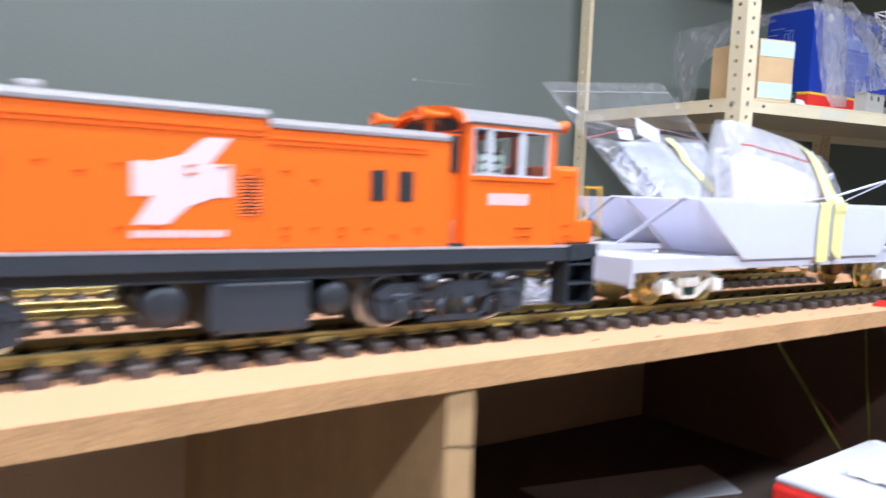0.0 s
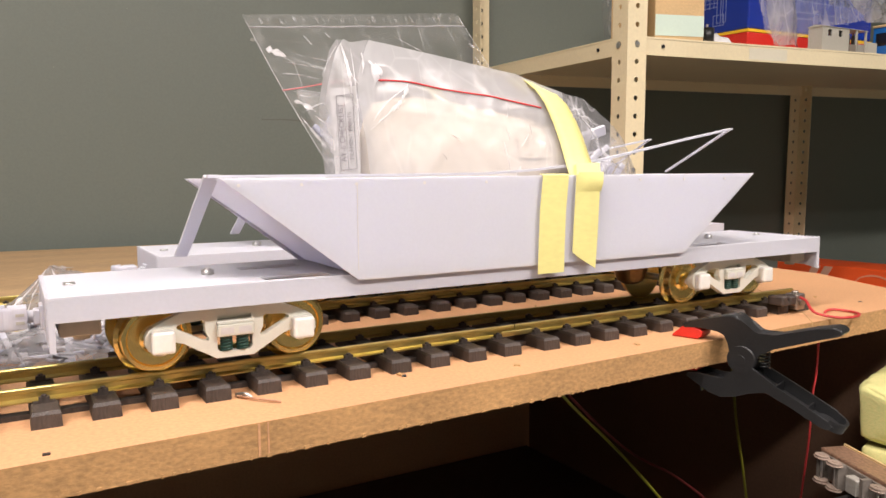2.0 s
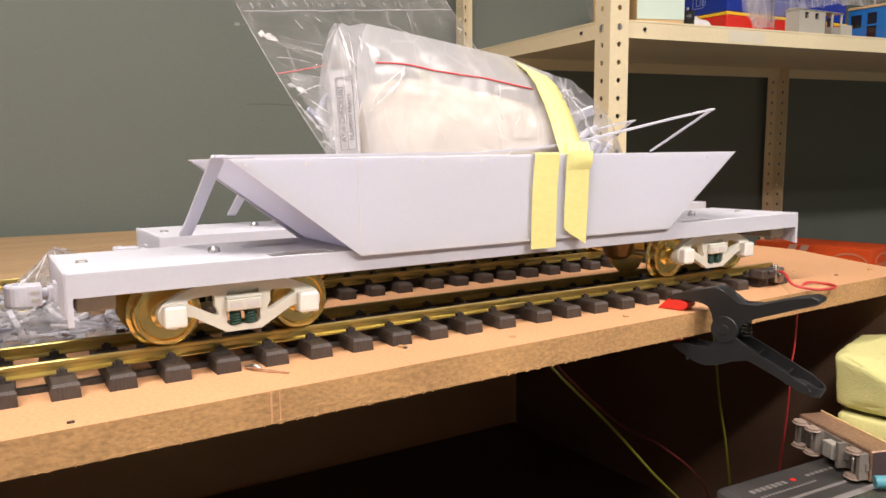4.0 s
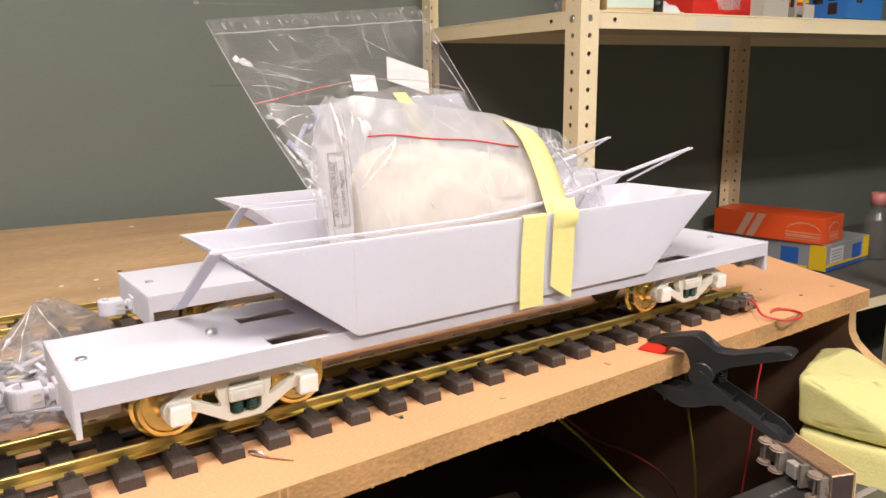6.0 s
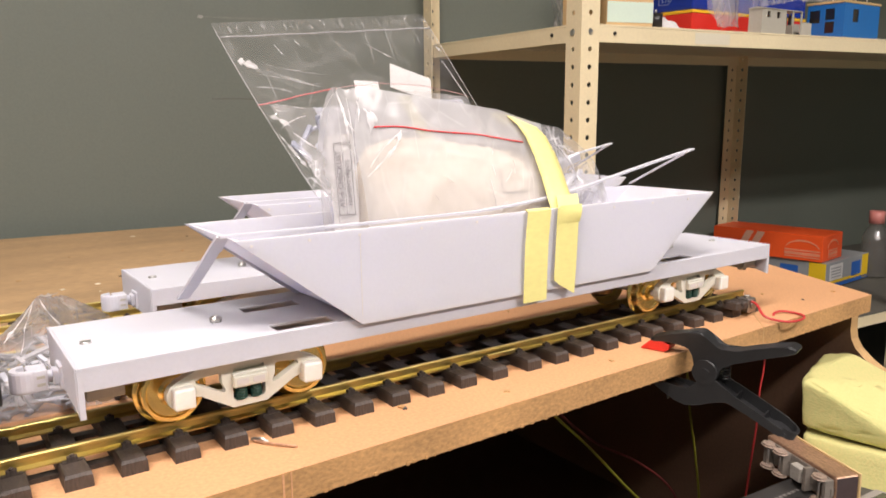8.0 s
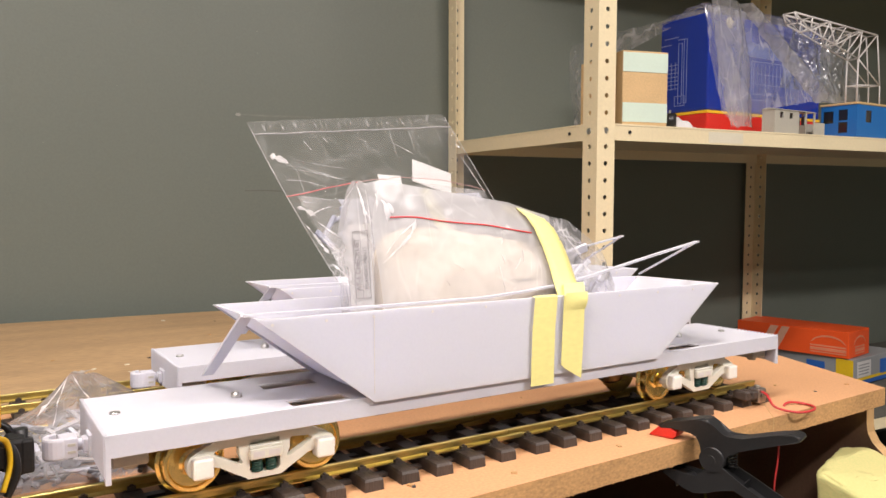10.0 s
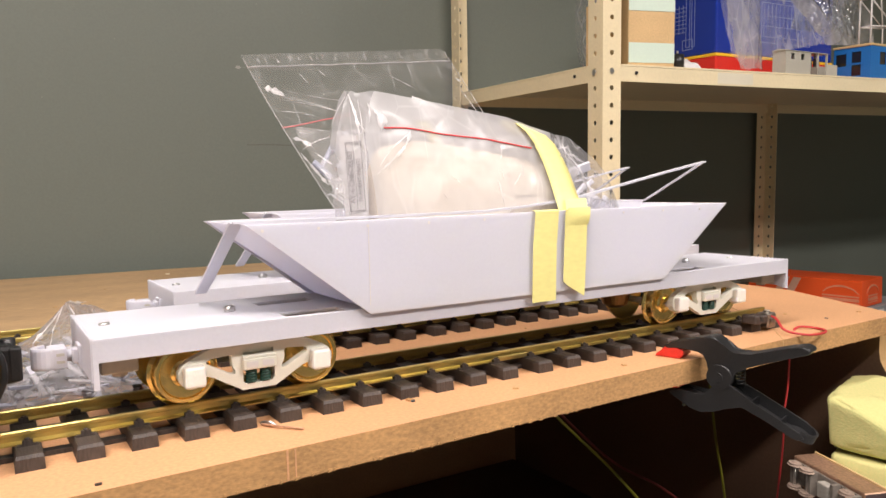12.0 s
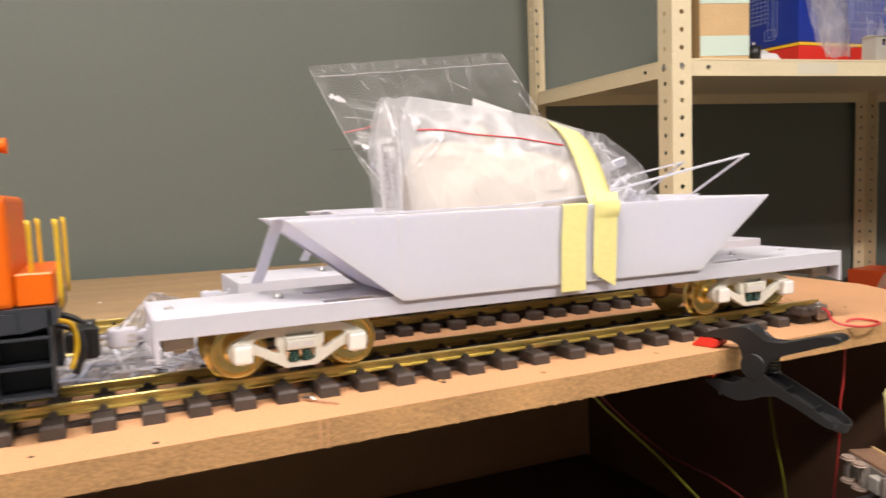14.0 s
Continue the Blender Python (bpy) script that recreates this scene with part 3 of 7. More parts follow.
def rail_profile(y):
    f, w, h = 0.0041, 0.0008, 0.0017
    z0, z1, z2, z3 = SL_H + 0.0004, SL_H + 0.0022, RAIL_TOP - 0.0030, RAIL_TOP
    half = [(f, z0), (f, z0 + 0.0008), (w, z1), (w, z2), (h, z2 + 0.0007), (h, z3 - 0.0006), (h - 0.0006, z3)]
    return [(y + a, z) for a, z in half] + [(y - a, z) for a, z in half[::-1]]


def track(yc, xs, x0, x1, joints, label):
    """A length of track: sleepers at xs, rails from x0 to x1 cut at the joints."""
    tr = thing("railway_track", label, "track", pose(0, yc, T), group="model railway tracks")
    for s in (-1, 1):
        ends = [x0, *joints, x1]
        for a, b in zip(ends, ends[1:]):
            part("rail", one(prism, rail_profile(s * GA), "x", a + 0.0003, b - 0.0003), M_BRASSRAIL, tr)
        part("tie_web", one(box, min(xs), max(xs), s * GA - 0.0035, s * GA + 0.0035, 0.0, 0.0028), M_SLEEPER, tr)
        for j in joints:
            bm = bmn()
            box(bm, j - 0.014, j + 0.014, s * GA - 0.0047, s * GA - 0.0012, SL_H + 0.0012, SL_H + 0.0042, 0.0005, 1)
            box(bm, j - 0.014, j + 0.014, s * GA + 0.0012, s * GA + 0.0047, SL_H + 0.0012, SL_H + 0.0042, 0.0005, 1)
            part("rail_joiner", bm, M_BRASSRAIL, tr)
    for x in xs:
        ob = new("sleeper", SLEEPER)
        ob.parent = tr
        ob.matrix_basis = pose(x, rng.uniform(-0.0005, 0.0005), 0, 0, 0, rng.uniform(-0.4, 0.4))
    return tr


PITCH = 0.0287
YA, YB, YC = 0.709, 0.881, 1.02
xsA = [0.7152 + PITCH * k for k in range(-27, 10)]
xsA += [xsA[-1] + 0.034 + PITCH * k for k in range(0, 11)]
track(YA, xsA, -0.06, 1.311, [0.389, 0.991], "brass model rails on dark brown plastic sleepers near the table edge")
track(YB, [x + 0.01 for x in xsA], -0.06, 1.32, [0.55, 1.15], "brass model rails on dark brown sleepers, carrying the far wagon")
track(YC, [-0.05 + PITCH * k for k in range(0, 33)], -0.06, 0.88, [0.3], "brass siding rails on dark brown sleepers behind the others")

# ---- shelf unit ----
LEAN_SHELF = Matrix.Translation((1.566, 1.1608, T - 0.0021)) @ pose(0, 0, 0, 1.42, -0.39, -5.87) @ Matrix.Translation((-1.575, -1.166, -T))


def perforated(bm, origin, along, across, width, length, pitch, r, thick, start):
    """A strip of plate with a column of round holes."""
    o, a, c = Vector(origin), Vector(along), Vector(across)
    n = c.cross(a).normalized()
    seg = 8
    k = 0
    z = start
    for i in range(int((length - start) / pitch)):
        z0, z1 = start + i * pitch, start + (i + 1) * pitch
        mid = o + a * ((z0 + z1) / 2) + c * (width / 2)
        for side in (0, 1):
            sh = n * (thick * side)
            hole = [bm.verts.new(mid + sh + r * (math.cos(math.pi * (2 * q + 1) / seg) * c + math.sin(math.pi * (2 * q + 1) / seg) * a)) for q in range(seg)]
            cor = [bm.verts.new(o + sh + a * zz + c * ww) for zz, ww in ((z1, width), (z1, 0), (z0, 0), (z0, width))]
            # ring of faces between the square and the hole
            bm.faces.new((hole[0], hole[1], cor[0]))
            bm.faces.new((hole[1], hole[2], cor[1], cor[0]))
            bm.faces.new((hole[2], hole[3], cor[1]))
            bm.faces.new((hole[3], hole[4], cor[2], cor[1]))
            bm.faces.new((hole[4], hole[5], cor[2]))
            bm.faces.new((hole[5], hole[6], cor[3], cor[2]))
            bm.faces.new((hole[6], hole[7], cor[3]))
            bm.faces.new((hole[7], hole[0], cor[0], cor[3]))
            if side == 0:
                first, fc = hole, cor
            else:
                for q in range(seg):
                    bm.faces.new((first[q], first[(q + 1) % seg], hole[(q + 1) % seg], hole[q]))
                for q in (0, 2):
                    pass
                bm.faces.new((fc[1], fc[2], cor[2], cor[1]))
                bm.faces.new((fc[0], fc[3], cor[3], cor[0]))


shelf = thing("shelving_unit", "cream painted steel shelving with perforated angle posts", "shelving", LEAN_SHELF)
SX0, SXM, SX1, SY0, SY1 = 1.555, 2.583, 3.63, 1.166, 1.716
PW = 0.038
for (x, y, sx, sy) in ((SX0, SY0, 1, 1), (SX0, SY1, 1, -1), (SXM, SY0, -1, 1), (SXM, SY1, -1, -1), (SX1, SY0, -1, 1), (SX1, SY1, -1, -1)):
    bm = bmn()
    off = (1.177 - 0.0145) % 0.029
    perforated(bm, (x, y, 0), (0, 0, 1), (sx, 0, 0), PW, 2.0, 0.029, 0.0044, 0.002, off)
    perforated(bm, (x, y, 0), (0, 0, 1), (0, sy, 0), PW, 2.0, 0.029, 0.0044, 0.002, off)
    box(bm, min(x, x + sx * PW), max(x, x + sx * PW), y - 0.001, y + 0.001, 0, off)
    bmesh.ops.remove_doubles(bm, verts=bm.verts, dist=1e-5)
    part("post", bm, M_CREAM, shelf, "perforated cream angle post")
LEVELS = (0.31, 0.625, 1.247, 1.87)
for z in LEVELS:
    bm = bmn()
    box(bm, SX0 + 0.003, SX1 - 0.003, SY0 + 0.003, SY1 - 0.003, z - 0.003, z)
    part("shelf_board", bm, M_CREAM if z > 1 else M_DIMBOARD, shelf, "" if z > 1 else "grey shelf board, darkened to bounce less light")
    for y in (SY0 + 0.0035, SY1 - 0.0055):
        part("front_lip", one(box, SX0 + 0.0035, SX1 - 0.0035, y, y + 0.002, z - 0.029, z - 0.0035), M_CREAM, shelf)
    for x in (SX0 + 0.0035, SX1 - 0.0055):
        part("side_lip", one(box, x, x + 0.002, SY0 + 0.006, SY1 - 0.006, z - 0.029, z - 0.0035), M_CREAM, shelf)
    for (x, y, a) in ((SX0 + 0.02, SY0, (0, -1, 0)), (SX0, SY0 + 0.02, (-1, 0, 0)), (SX0 + 0.075, SY0 + 0.003, (0, -1, 0)), (SX0 + 0.003, SY0 + 0.08, (-1, 0, 0))):
        bm = bmn()
        p = Vector((x, y, z - 0.014))
        cyl(bm, p, p + Vector(a) * 0.002, 0.0052 if x < SX0 + 0.06 and y < SY0 + 0.05 else 0.003, seg=10)
        part("bolt_head", bm, M_STEEL if x < SX0 + 0.06 and y < SY0 + 0.05 else M_DARK, shelf)
part("price_strip", one(box, 1.82, 1.91, SY0 + 0.0032, SY0 + 0.0042, 1.221, 1.241), M_PALECREAM, shelf, "pale paper strip on the shelf lip")

# ---- hopper wagons ----
def bogie_parts(w, cx):
    """One bogie under wagon w, centred at cx: two wheelsets, two side frames with spring nests."""
    for dx in (-0.0405, 0.0405):
        ws = part("wheelset", one(cyl, (cx + dx, -0.041, 0.0188), (cx + dx, 0.041, 0.0188), 0.0028, seg=12), M_STEEL, w)
        for s in (-1, 1):
            bm = bmn()
            lathe(bm, (cx + dx, s * 0.020, 0.0188), (0, s, 0), [(0.0, 0.004), (0.0, 0.0208), (0.0006, 0.0214), (0.0016, 0.0212), (0.0026, 0.0192), (0.0032, 0.0187),
                                                             (0.0088, 0.0182), (0.0092, 0.0176), (0.0092, 0.0156), (0.0078, 0.0148), (0.0074, 0.0085), (0.0086, 0.0066), (0.0112, 0.0058), (0.0116, 0.003)], 44)
            for f in bm.faces:
                f.smooth = False
            part("wheel", bm, M_BRASS, ws, "turned brass flanged wheel")
    for s in (-1, 1):
        y0, y1 = (-0.0445, -0.0385) if s < 0 else (0.0385, 0.0445)
        # cast frame: one arched plate with two side windows, a slot and a spring opening
        bm = bmn()
        half = [(0.0105, 0.0072), (0.0138, 0.0092), (0.0205, 0.0130), (0.0285, 0.0178), (0.0335, 0.0192), (0.0352, 0.0152), (0.0385, 0.0134), (0.0430, 0.0134), (0.0465, 0.0154), (0.0482, 0.0190), (0.0482, 0.0232),
                (0.0462, 0.0268), (0.0425, 0.0294), (0.0370, 0.0320), (0.0305, 0.0346), (0.0235, 0.0366), (0.0165, 0.0380), (0.0090, 0.0384)]
        outer = [(cx + x, z) for x, z in half] + [(cx - x, z) for x, z in half[::-1]]
        win = [(0.0318, 0.0262), (0.0318, 0.0278), (0.0290, 0.0291), (0.0180, 0.0299), (0.0166, 0.0290), (0.0163, 0.0230), (0.0143, 0.0190), (0.0152, 0.0178), (0.0178, 0.0184)]
        holes = [[(cx + x, z) for x, z in win], [(cx - x, z) for x, z in win[::-1]],
                 [(cx + x, z) for x, z in ((-0.0095, 0.0288), (0.0095, 0.0288), (0.0095, 0.0314), (-0.0095, 0.0314))],
                 [(cx + x, z) for x, z in ((-0.0100, 0.0126), (-0.0082, 0.0108), (0.0082, 0.0108), (0.0100, 0.0126), (0.0100, 0.0196), (-0.0100, 0.0196))]]
        plate(bm, outer, holes, y0, y1)
        fr = part("side_frame", bm, M_IVORY, w, "ivory printed bogie side frame")
        o = y0 - 0.0035 if s < 0 else y1 + 0.0035
        ya, yb = min(o, y0 + 0.003), max(o, y1 - 0.003)
        bm = bmn()
        box(bm, cx - 0.0105, cx + 0.0105, ya, yb, 0.0198, 0.0265, 0.0006, 1)
        box(bm, cx - 0.0105, cx + 0.0105, ya + 0.001, yb - 0.001, 0.0265, 0.0285, 0.0005, 1)
        part("bolster_end", bm, M_IVORY, fr)
        for q in (-0.005, 0.005):
            part("bolster_pocket", one(box, cx + q - 0.0036, cx + q + 0.0036, (ya - 0.0003) if s < 0 else yb - 0.0004, (ya + 0.0004) if s < 0 else yb + 0.0003, 0.0214, 0.0249), M_PALE, fr)
        bm = bmn()
        for q in (-0.0045, 0.0045):
            pts = []
            for i in range(41):
                a = 2 * math.pi * i / 8
                pts.append((cx + q + 0.0029 * math.cos(a), (y0 + y1) / 2 + s * 0.001 + 0.0029 * math.sin(a), 0.0106 + 0.0086 * i / 40))
            tube(bm, pts, 0.00085, 6, smooth=1)
        part("spring", bm, M_GREEN, fr, "dark green coil springs")
        for dx in (-0.0395, 0.0395):
            bm = bmn()
            box(bm, cx + dx - 0.0062, cx + dx + 0.0062, ya - 0.0025 if s < 0 else y0 + 0.001, y1 - 0.001 if s < 0 else yb + 0.0025, 0.0140, 0.0268, 0.0016, 2)
            cyl(bm, (cx + dx, (y0 + y1) / 2, 0.0145), (cx + dx, (y0 + y1) / 2, 0.0122), 0.0032, 0.0022, seg=10)
            part("axle_box", bm, M_WARMWHITE, fr, "white printed axle box")
    bm = bmn()
    box(bm, cx - 0.011, cx + 0.011, -0.041, 0.041, 0.024, 0.034, 0.001, 1)
    cyl(bm, (cx, 0, 0.034), (cx, 0, 0.043), 0.012, seg=20)
    part("bolster", bm, M_IVORY, w)


def coupler(w, x, s):
    """A white printed knuckle coupler on the end at x, pointing the way of s."""
    def blk(a, b, y0, y1, z0, z1, bev):
        box(bm, min(x + s * a, x + s * b), max(x + s * a, x + s * b), y0, y1, z0, z1, bev, 2)
    bm = bmn()
    blk(0.0, 0.0025, -0.0075, 0.0075, 0.0265, 0.0400, 0.0006)
    mount = part("coupler_mount", bm, M_WHITE, w)
    bm = bmn()
    blk(0.0, 0.0055, -0.0048, 0.0048, 0.0290, 0.0375, 0.0008)
    part("boss", bm, M_WHITE, mount)
    bm = bmn()
    cyl(bm, (x + s * 0.004, 0.0, 0.0334), (x + s * 0.010, 0.0, 0.0334), 0.0036, seg=14)
    part("shank", bm, M_WHITE, mount)
    # head: three flanges on a core, and a curved hook
    bm = bmn()
    side = [(0.0085, 0.0277)]
    for z in (0.0292, 0.0335, 0.0378):
        side += [(0.0172, z - 0.0015), (0.0180, z - 0.0012), (0.0180, z + 0.0012), (0.0172, z + 0.0015), (0.0160, z + 0.0016), (0.0160, z + 0.0027)][: 4 if z > 0.037 else 6]
    side += [(0.0085, 0.0393)]
    prism(bm, [(x + s * a, z) for a, z in (side if s > 0 else side[::-1])], "y", -0.0075, 0.0078, 0.0003)
    head = part("coupler", bm, M_WHITE, w, "white printed knuckle coupler")
    for z in (0.03135, 0.03565):
        for y0 in (-0.0078, 0.0072):
            bm = bmn()
            blk(0.0098, 0.0140, y0, y0 + 0.0009, z - 0.0008, z + 0.0008, 0)
            part("slot", bm, M_TRAINGREY, head)
    bm = bmn()
    c = Vector((x + s * 0.0185, 0.0005, 0.0))
    ring = []
    for k in range(15):
        g = math.radians(-150 + 235 * k / 14)
        arm = Vector((s * math.cos(g), math.sin(g), 0))
        ring.append([bm.verts.new(c + arm * r + Vector((0, 0, z))) for r, z in ((0.0048, 0.0272), (0.0082, 0.0272), (0.0086, 0.0285), (0.0086, 0.0385), (0.0082, 0.0398), (0.0048, 0.0398))])
    for q0, q1 in zip(ring, ring[1:]):
        for k in range(6):
            bm.faces.new((q0[k], q1[k], q1[(k + 1) % 6], q0[(k + 1) % 6]))
    bm.faces.new(ring[0])
    bm.faces.new(ring[-1][::-1])
    part("hook", bm, M_WHITE, head)


def hopper_wagon(at, label):
    """A white unpainted hopper wagon; origin on the rail top under its middle."""
    w = thing("hopper_wagon", label, "model wagon", at, group="white hopper wagons")
    L, N, F = 0.310, -0.0525, 0.0485
    # deck with slots on each side of the hopper
    bm = bmn()
    dz0, dz1 = 0.0485, 0.05
    ys = [N, -0.0475, -0.0325, 0.0075, 0.0222, F]
    xs = [-L, -0.198, -0.158, 0.158, 0.198, L]
    for i in range(5):
        for j in range(5):
            if i in (1, 3) and j in (1, 3):
                continue
            box(bm, xs[i], xs[i + 1], ys[j], ys[j + 1], dz0, dz1)
    bmesh.ops.remove_doubles(bm, verts=bm.verts, dist=1e-5)
    seen = {}
    bm.verts.index_update()
    for f in list(bm.faces):
        seen.setdefault(tuple(sorted(v.index for v in f.verts)), []).append(f)
    inner = [f for fs in seen.values() if len(fs) > 1 for f in fs]
    bmesh.ops.delete(bm, geom=inner, context="FACES_ONLY")
    part("deck", bm, M_WHITE, w, "white printed deck plate with slots")
    for y in (N, F - 0.003):
        part("side_sill", one(box, -L + 0.003, L - 0.003, y, y + 0.003, 0.037, 0.0486), M_WHITE, w)
    for s in (-1, 1):
        bm = bmn()
        x0, x1 = (-L, -L + 0.003) if s < 0 else (L - 0.003, L)
        prism(bm, [(N, 0.0484), (F, 0.0484), (F, 0.028), (F - 0.012, 0.0245), (N + 0.012, 0.0245), (N, 0.022), (N, 0.0484)][:6], "x", x0, x1)
        part("end_sill", bm, M_WHITE, w, "ribbed white end sill")
        bm = bmn()
        for k in range(26):
            yy = N + 0.002 + k * (F - N - 0.004) / 25
            box(bm, s * L - 0.0008, s * L + 0.0015, yy - 0.0008, yy + 0.0008, 0.0262, 0.0506)
        part("end_ribs", bm, M_WHITE, w)
        coupler(w, s * L, s)
        for dx, kind in ((0.023, 0), (0.089, 1)):
            bm = bmn()
            c = s * (L - dx)
            if kind:
                cyl(bm, (c, -0.003, 0.0499), (c, -0.003, 0.0532), 0.0037, seg=6)
                cyl(bm, (c, -0.003, 0.0532), (c, -0.003, 0.0542), 0.0028, 0.0018, seg=12)
            else:
                c = c - 0.010 if c < 0 else c
                cyl(bm, (c, -0.003, 0.0499), (c, -0.003, 0.0512), 0.0036, 0.0026, seg=16)
                box(bm, c - 0.003, c + 0.003, -0.0034, -0.0026, 0.0511, 0.0515)
            part("screw", bm, M_STEEL, w, "bright steel screw")
    for s in (-1, 1):
        bm = bmn()
        box(bm, min(s * 0.305, s * 0.285), max(s * 0.305, s * 0.285), -0.042, 0.016, 0.0275, 0.0465, 0.0008, 1)
        cyl(bm, (s * 0.294, -0.034, 0.0275), (s * 0.294, -0.034, 0.0248), 0.0042, seg=12)
        part("coupler_pocket", bm, M_TRAINGREY, w, "grey coupler pocket under the deck end")
    part("centre_sill", one(box, -0.28, 0.28, -0.011, 0.011, 0.037, 0.0463), M_WHITE, w)
    # hopper: two flush side sheets and sloping ends
    c, tb, bb, zt, zb = -0.0055, 0.2185, 0.1380, 0.1083, 0.0466
    for y0, y1 in ((-0.0555, -0.0535), (0.0395, 0.0415)):
        bm = bmn()
        prism(bm, [(c - bb, zb), (c + bb, zb), (c + tb, zt), (c - tb, zt)], "y", y0, y1)
        side = part("hopper_side", bm, M_WHITESHEET, w, "smooth white sheet hopper side")
        if y0 < 0:
            for px in (-0.214, -0.178, -0.144, -0.098, -0.052, 0.085, 0.131, 0.177):
                part("rivet", one(cyl, (px, y0 + 0.0002, zt - 0.0038), (px, y0 - 0.0004, zt - 0.0038), 0.0010, seg=8), M_PALE, side)
            part("sheet_joint", one(box, c - bb - 0.0004, c - bb + 0.0001, y0 - 0.00015, y0 + 0.0003, zb + 0.006, zt - 0.003), M_PALE, side)
    for s in (-1, 1):
        bm = bmn()
        a, b = (c + s * bb, zb + 0.0035), (c + s * (tb - 0.001), zt)
        prism(bm, [a, b, (b[0] - s * 0.0026, b[1]), (a[0] - s * 0.0026, a[1])], "y", -0.0533, 0.0393)
        part("hopper_end", bm, M_WHITESHEET, w, "sloping white hopper end sheet")
    part("hopper_floor", one(box, c - bb + 0.004, c + bb - 0.004, -0.0533, 0.0393, 0.0502, 0.0525), M_WHITESHEET, w)
    # loose stiffening strip, bowed up at one end, and its prop
    bm = bmn()
    pts = [(-0.2275, -0.040, zt + 0.0012), (-0.12, -0.044, zt + 0.0012), (-0.045, -0.044, zt + 0.0016), (-0.005, -0.043, zt + 0.0038), (0.025, -0.0415, zt + 0.0064), (0.061, -0.040, zt + 0.0112), (0.10, -0.038, zt + 0.0182), (0.15, -0.0355, zt + 0.0272), (0.2102, -0.033, zt + 0.0374)]
    fine = []
    for a, b in zip(pts, pts[1:]):
        for k in range(5):
            fine.append(Vector(a).lerp(Vector(b), k / 5))
    fine.append(Vector(pts[-1]))
    strip(bm, fine, 0.0045, 0.0016)
    strip(bm, [(0.2097, -0.0325, zt + 0.0372), (0.2110, -0.008, zt + 0.0255), (0.2118, 0.018, zt + 0.0130), (0.2120, 0.0405, zt + 0.0020)], 0.0024, 0.0016, side=(1, 0, 0))
    part("loose_strip", bm, M_WHITE, w, "thin bowed white plastic strip lying on the rim")
    bm = bmn()
    strip(bm, [(-0.2250, -0.040, zt + 0.0015), (-0.2262, -0.012, 0.0915), (-0.2272, 0.022, 0.0700), (-0.2280, 0.0425, 0.0580)], 0.0080, 0.0018, side=(1, 0, 0))
    part("prop", bm, M_WHITE, w, "slim white strut leaning on the deck")
    for cx in (-0.216, 0.204):
        bogie_parts(w, cx)
    bm = bmn()
    lathe(bm, (0.13, 0.0, 0.037), (0, 0, -1), [(0, 0.016), (0.003, 0.016), (0.018, 0.011), (0.021, 0.006)], 24)
    part("brake_cylinder", bm, M_DULLBRASS, w, "dull brass turned cylinder under the frame")
    return w


WA = pose(1.0, YA + 0.0015, T + RAIL_TOP)
WB = pose(1.0795, YB + 0.001, T + RAIL_TOP)
wagon_near = hopper_wagon(WA, "unpainted white hopper wagon with brass wheels and yellow tape")
wagon_far = copy_thing(wagon_near, WB)
tagged(wagon_far, "unpainted white hopper wagon with brass wheels on the rear track", "model wagon", "white hopper wagons")


# ---- locomotive ----
def arch(half, z_edge, z_top, n=10, y0=0.0):
    """Points of a shallow roof arch from -half to +half."""
    return [(y0 + half * math.sin(math.pi / 2 * (2 * i / n - 1)) , z_edge + (z_top - z_edge) * math.cos(math.pi / 2 * (2 * i / n - 1)) ** 0.9) for i in range(n + 1)]


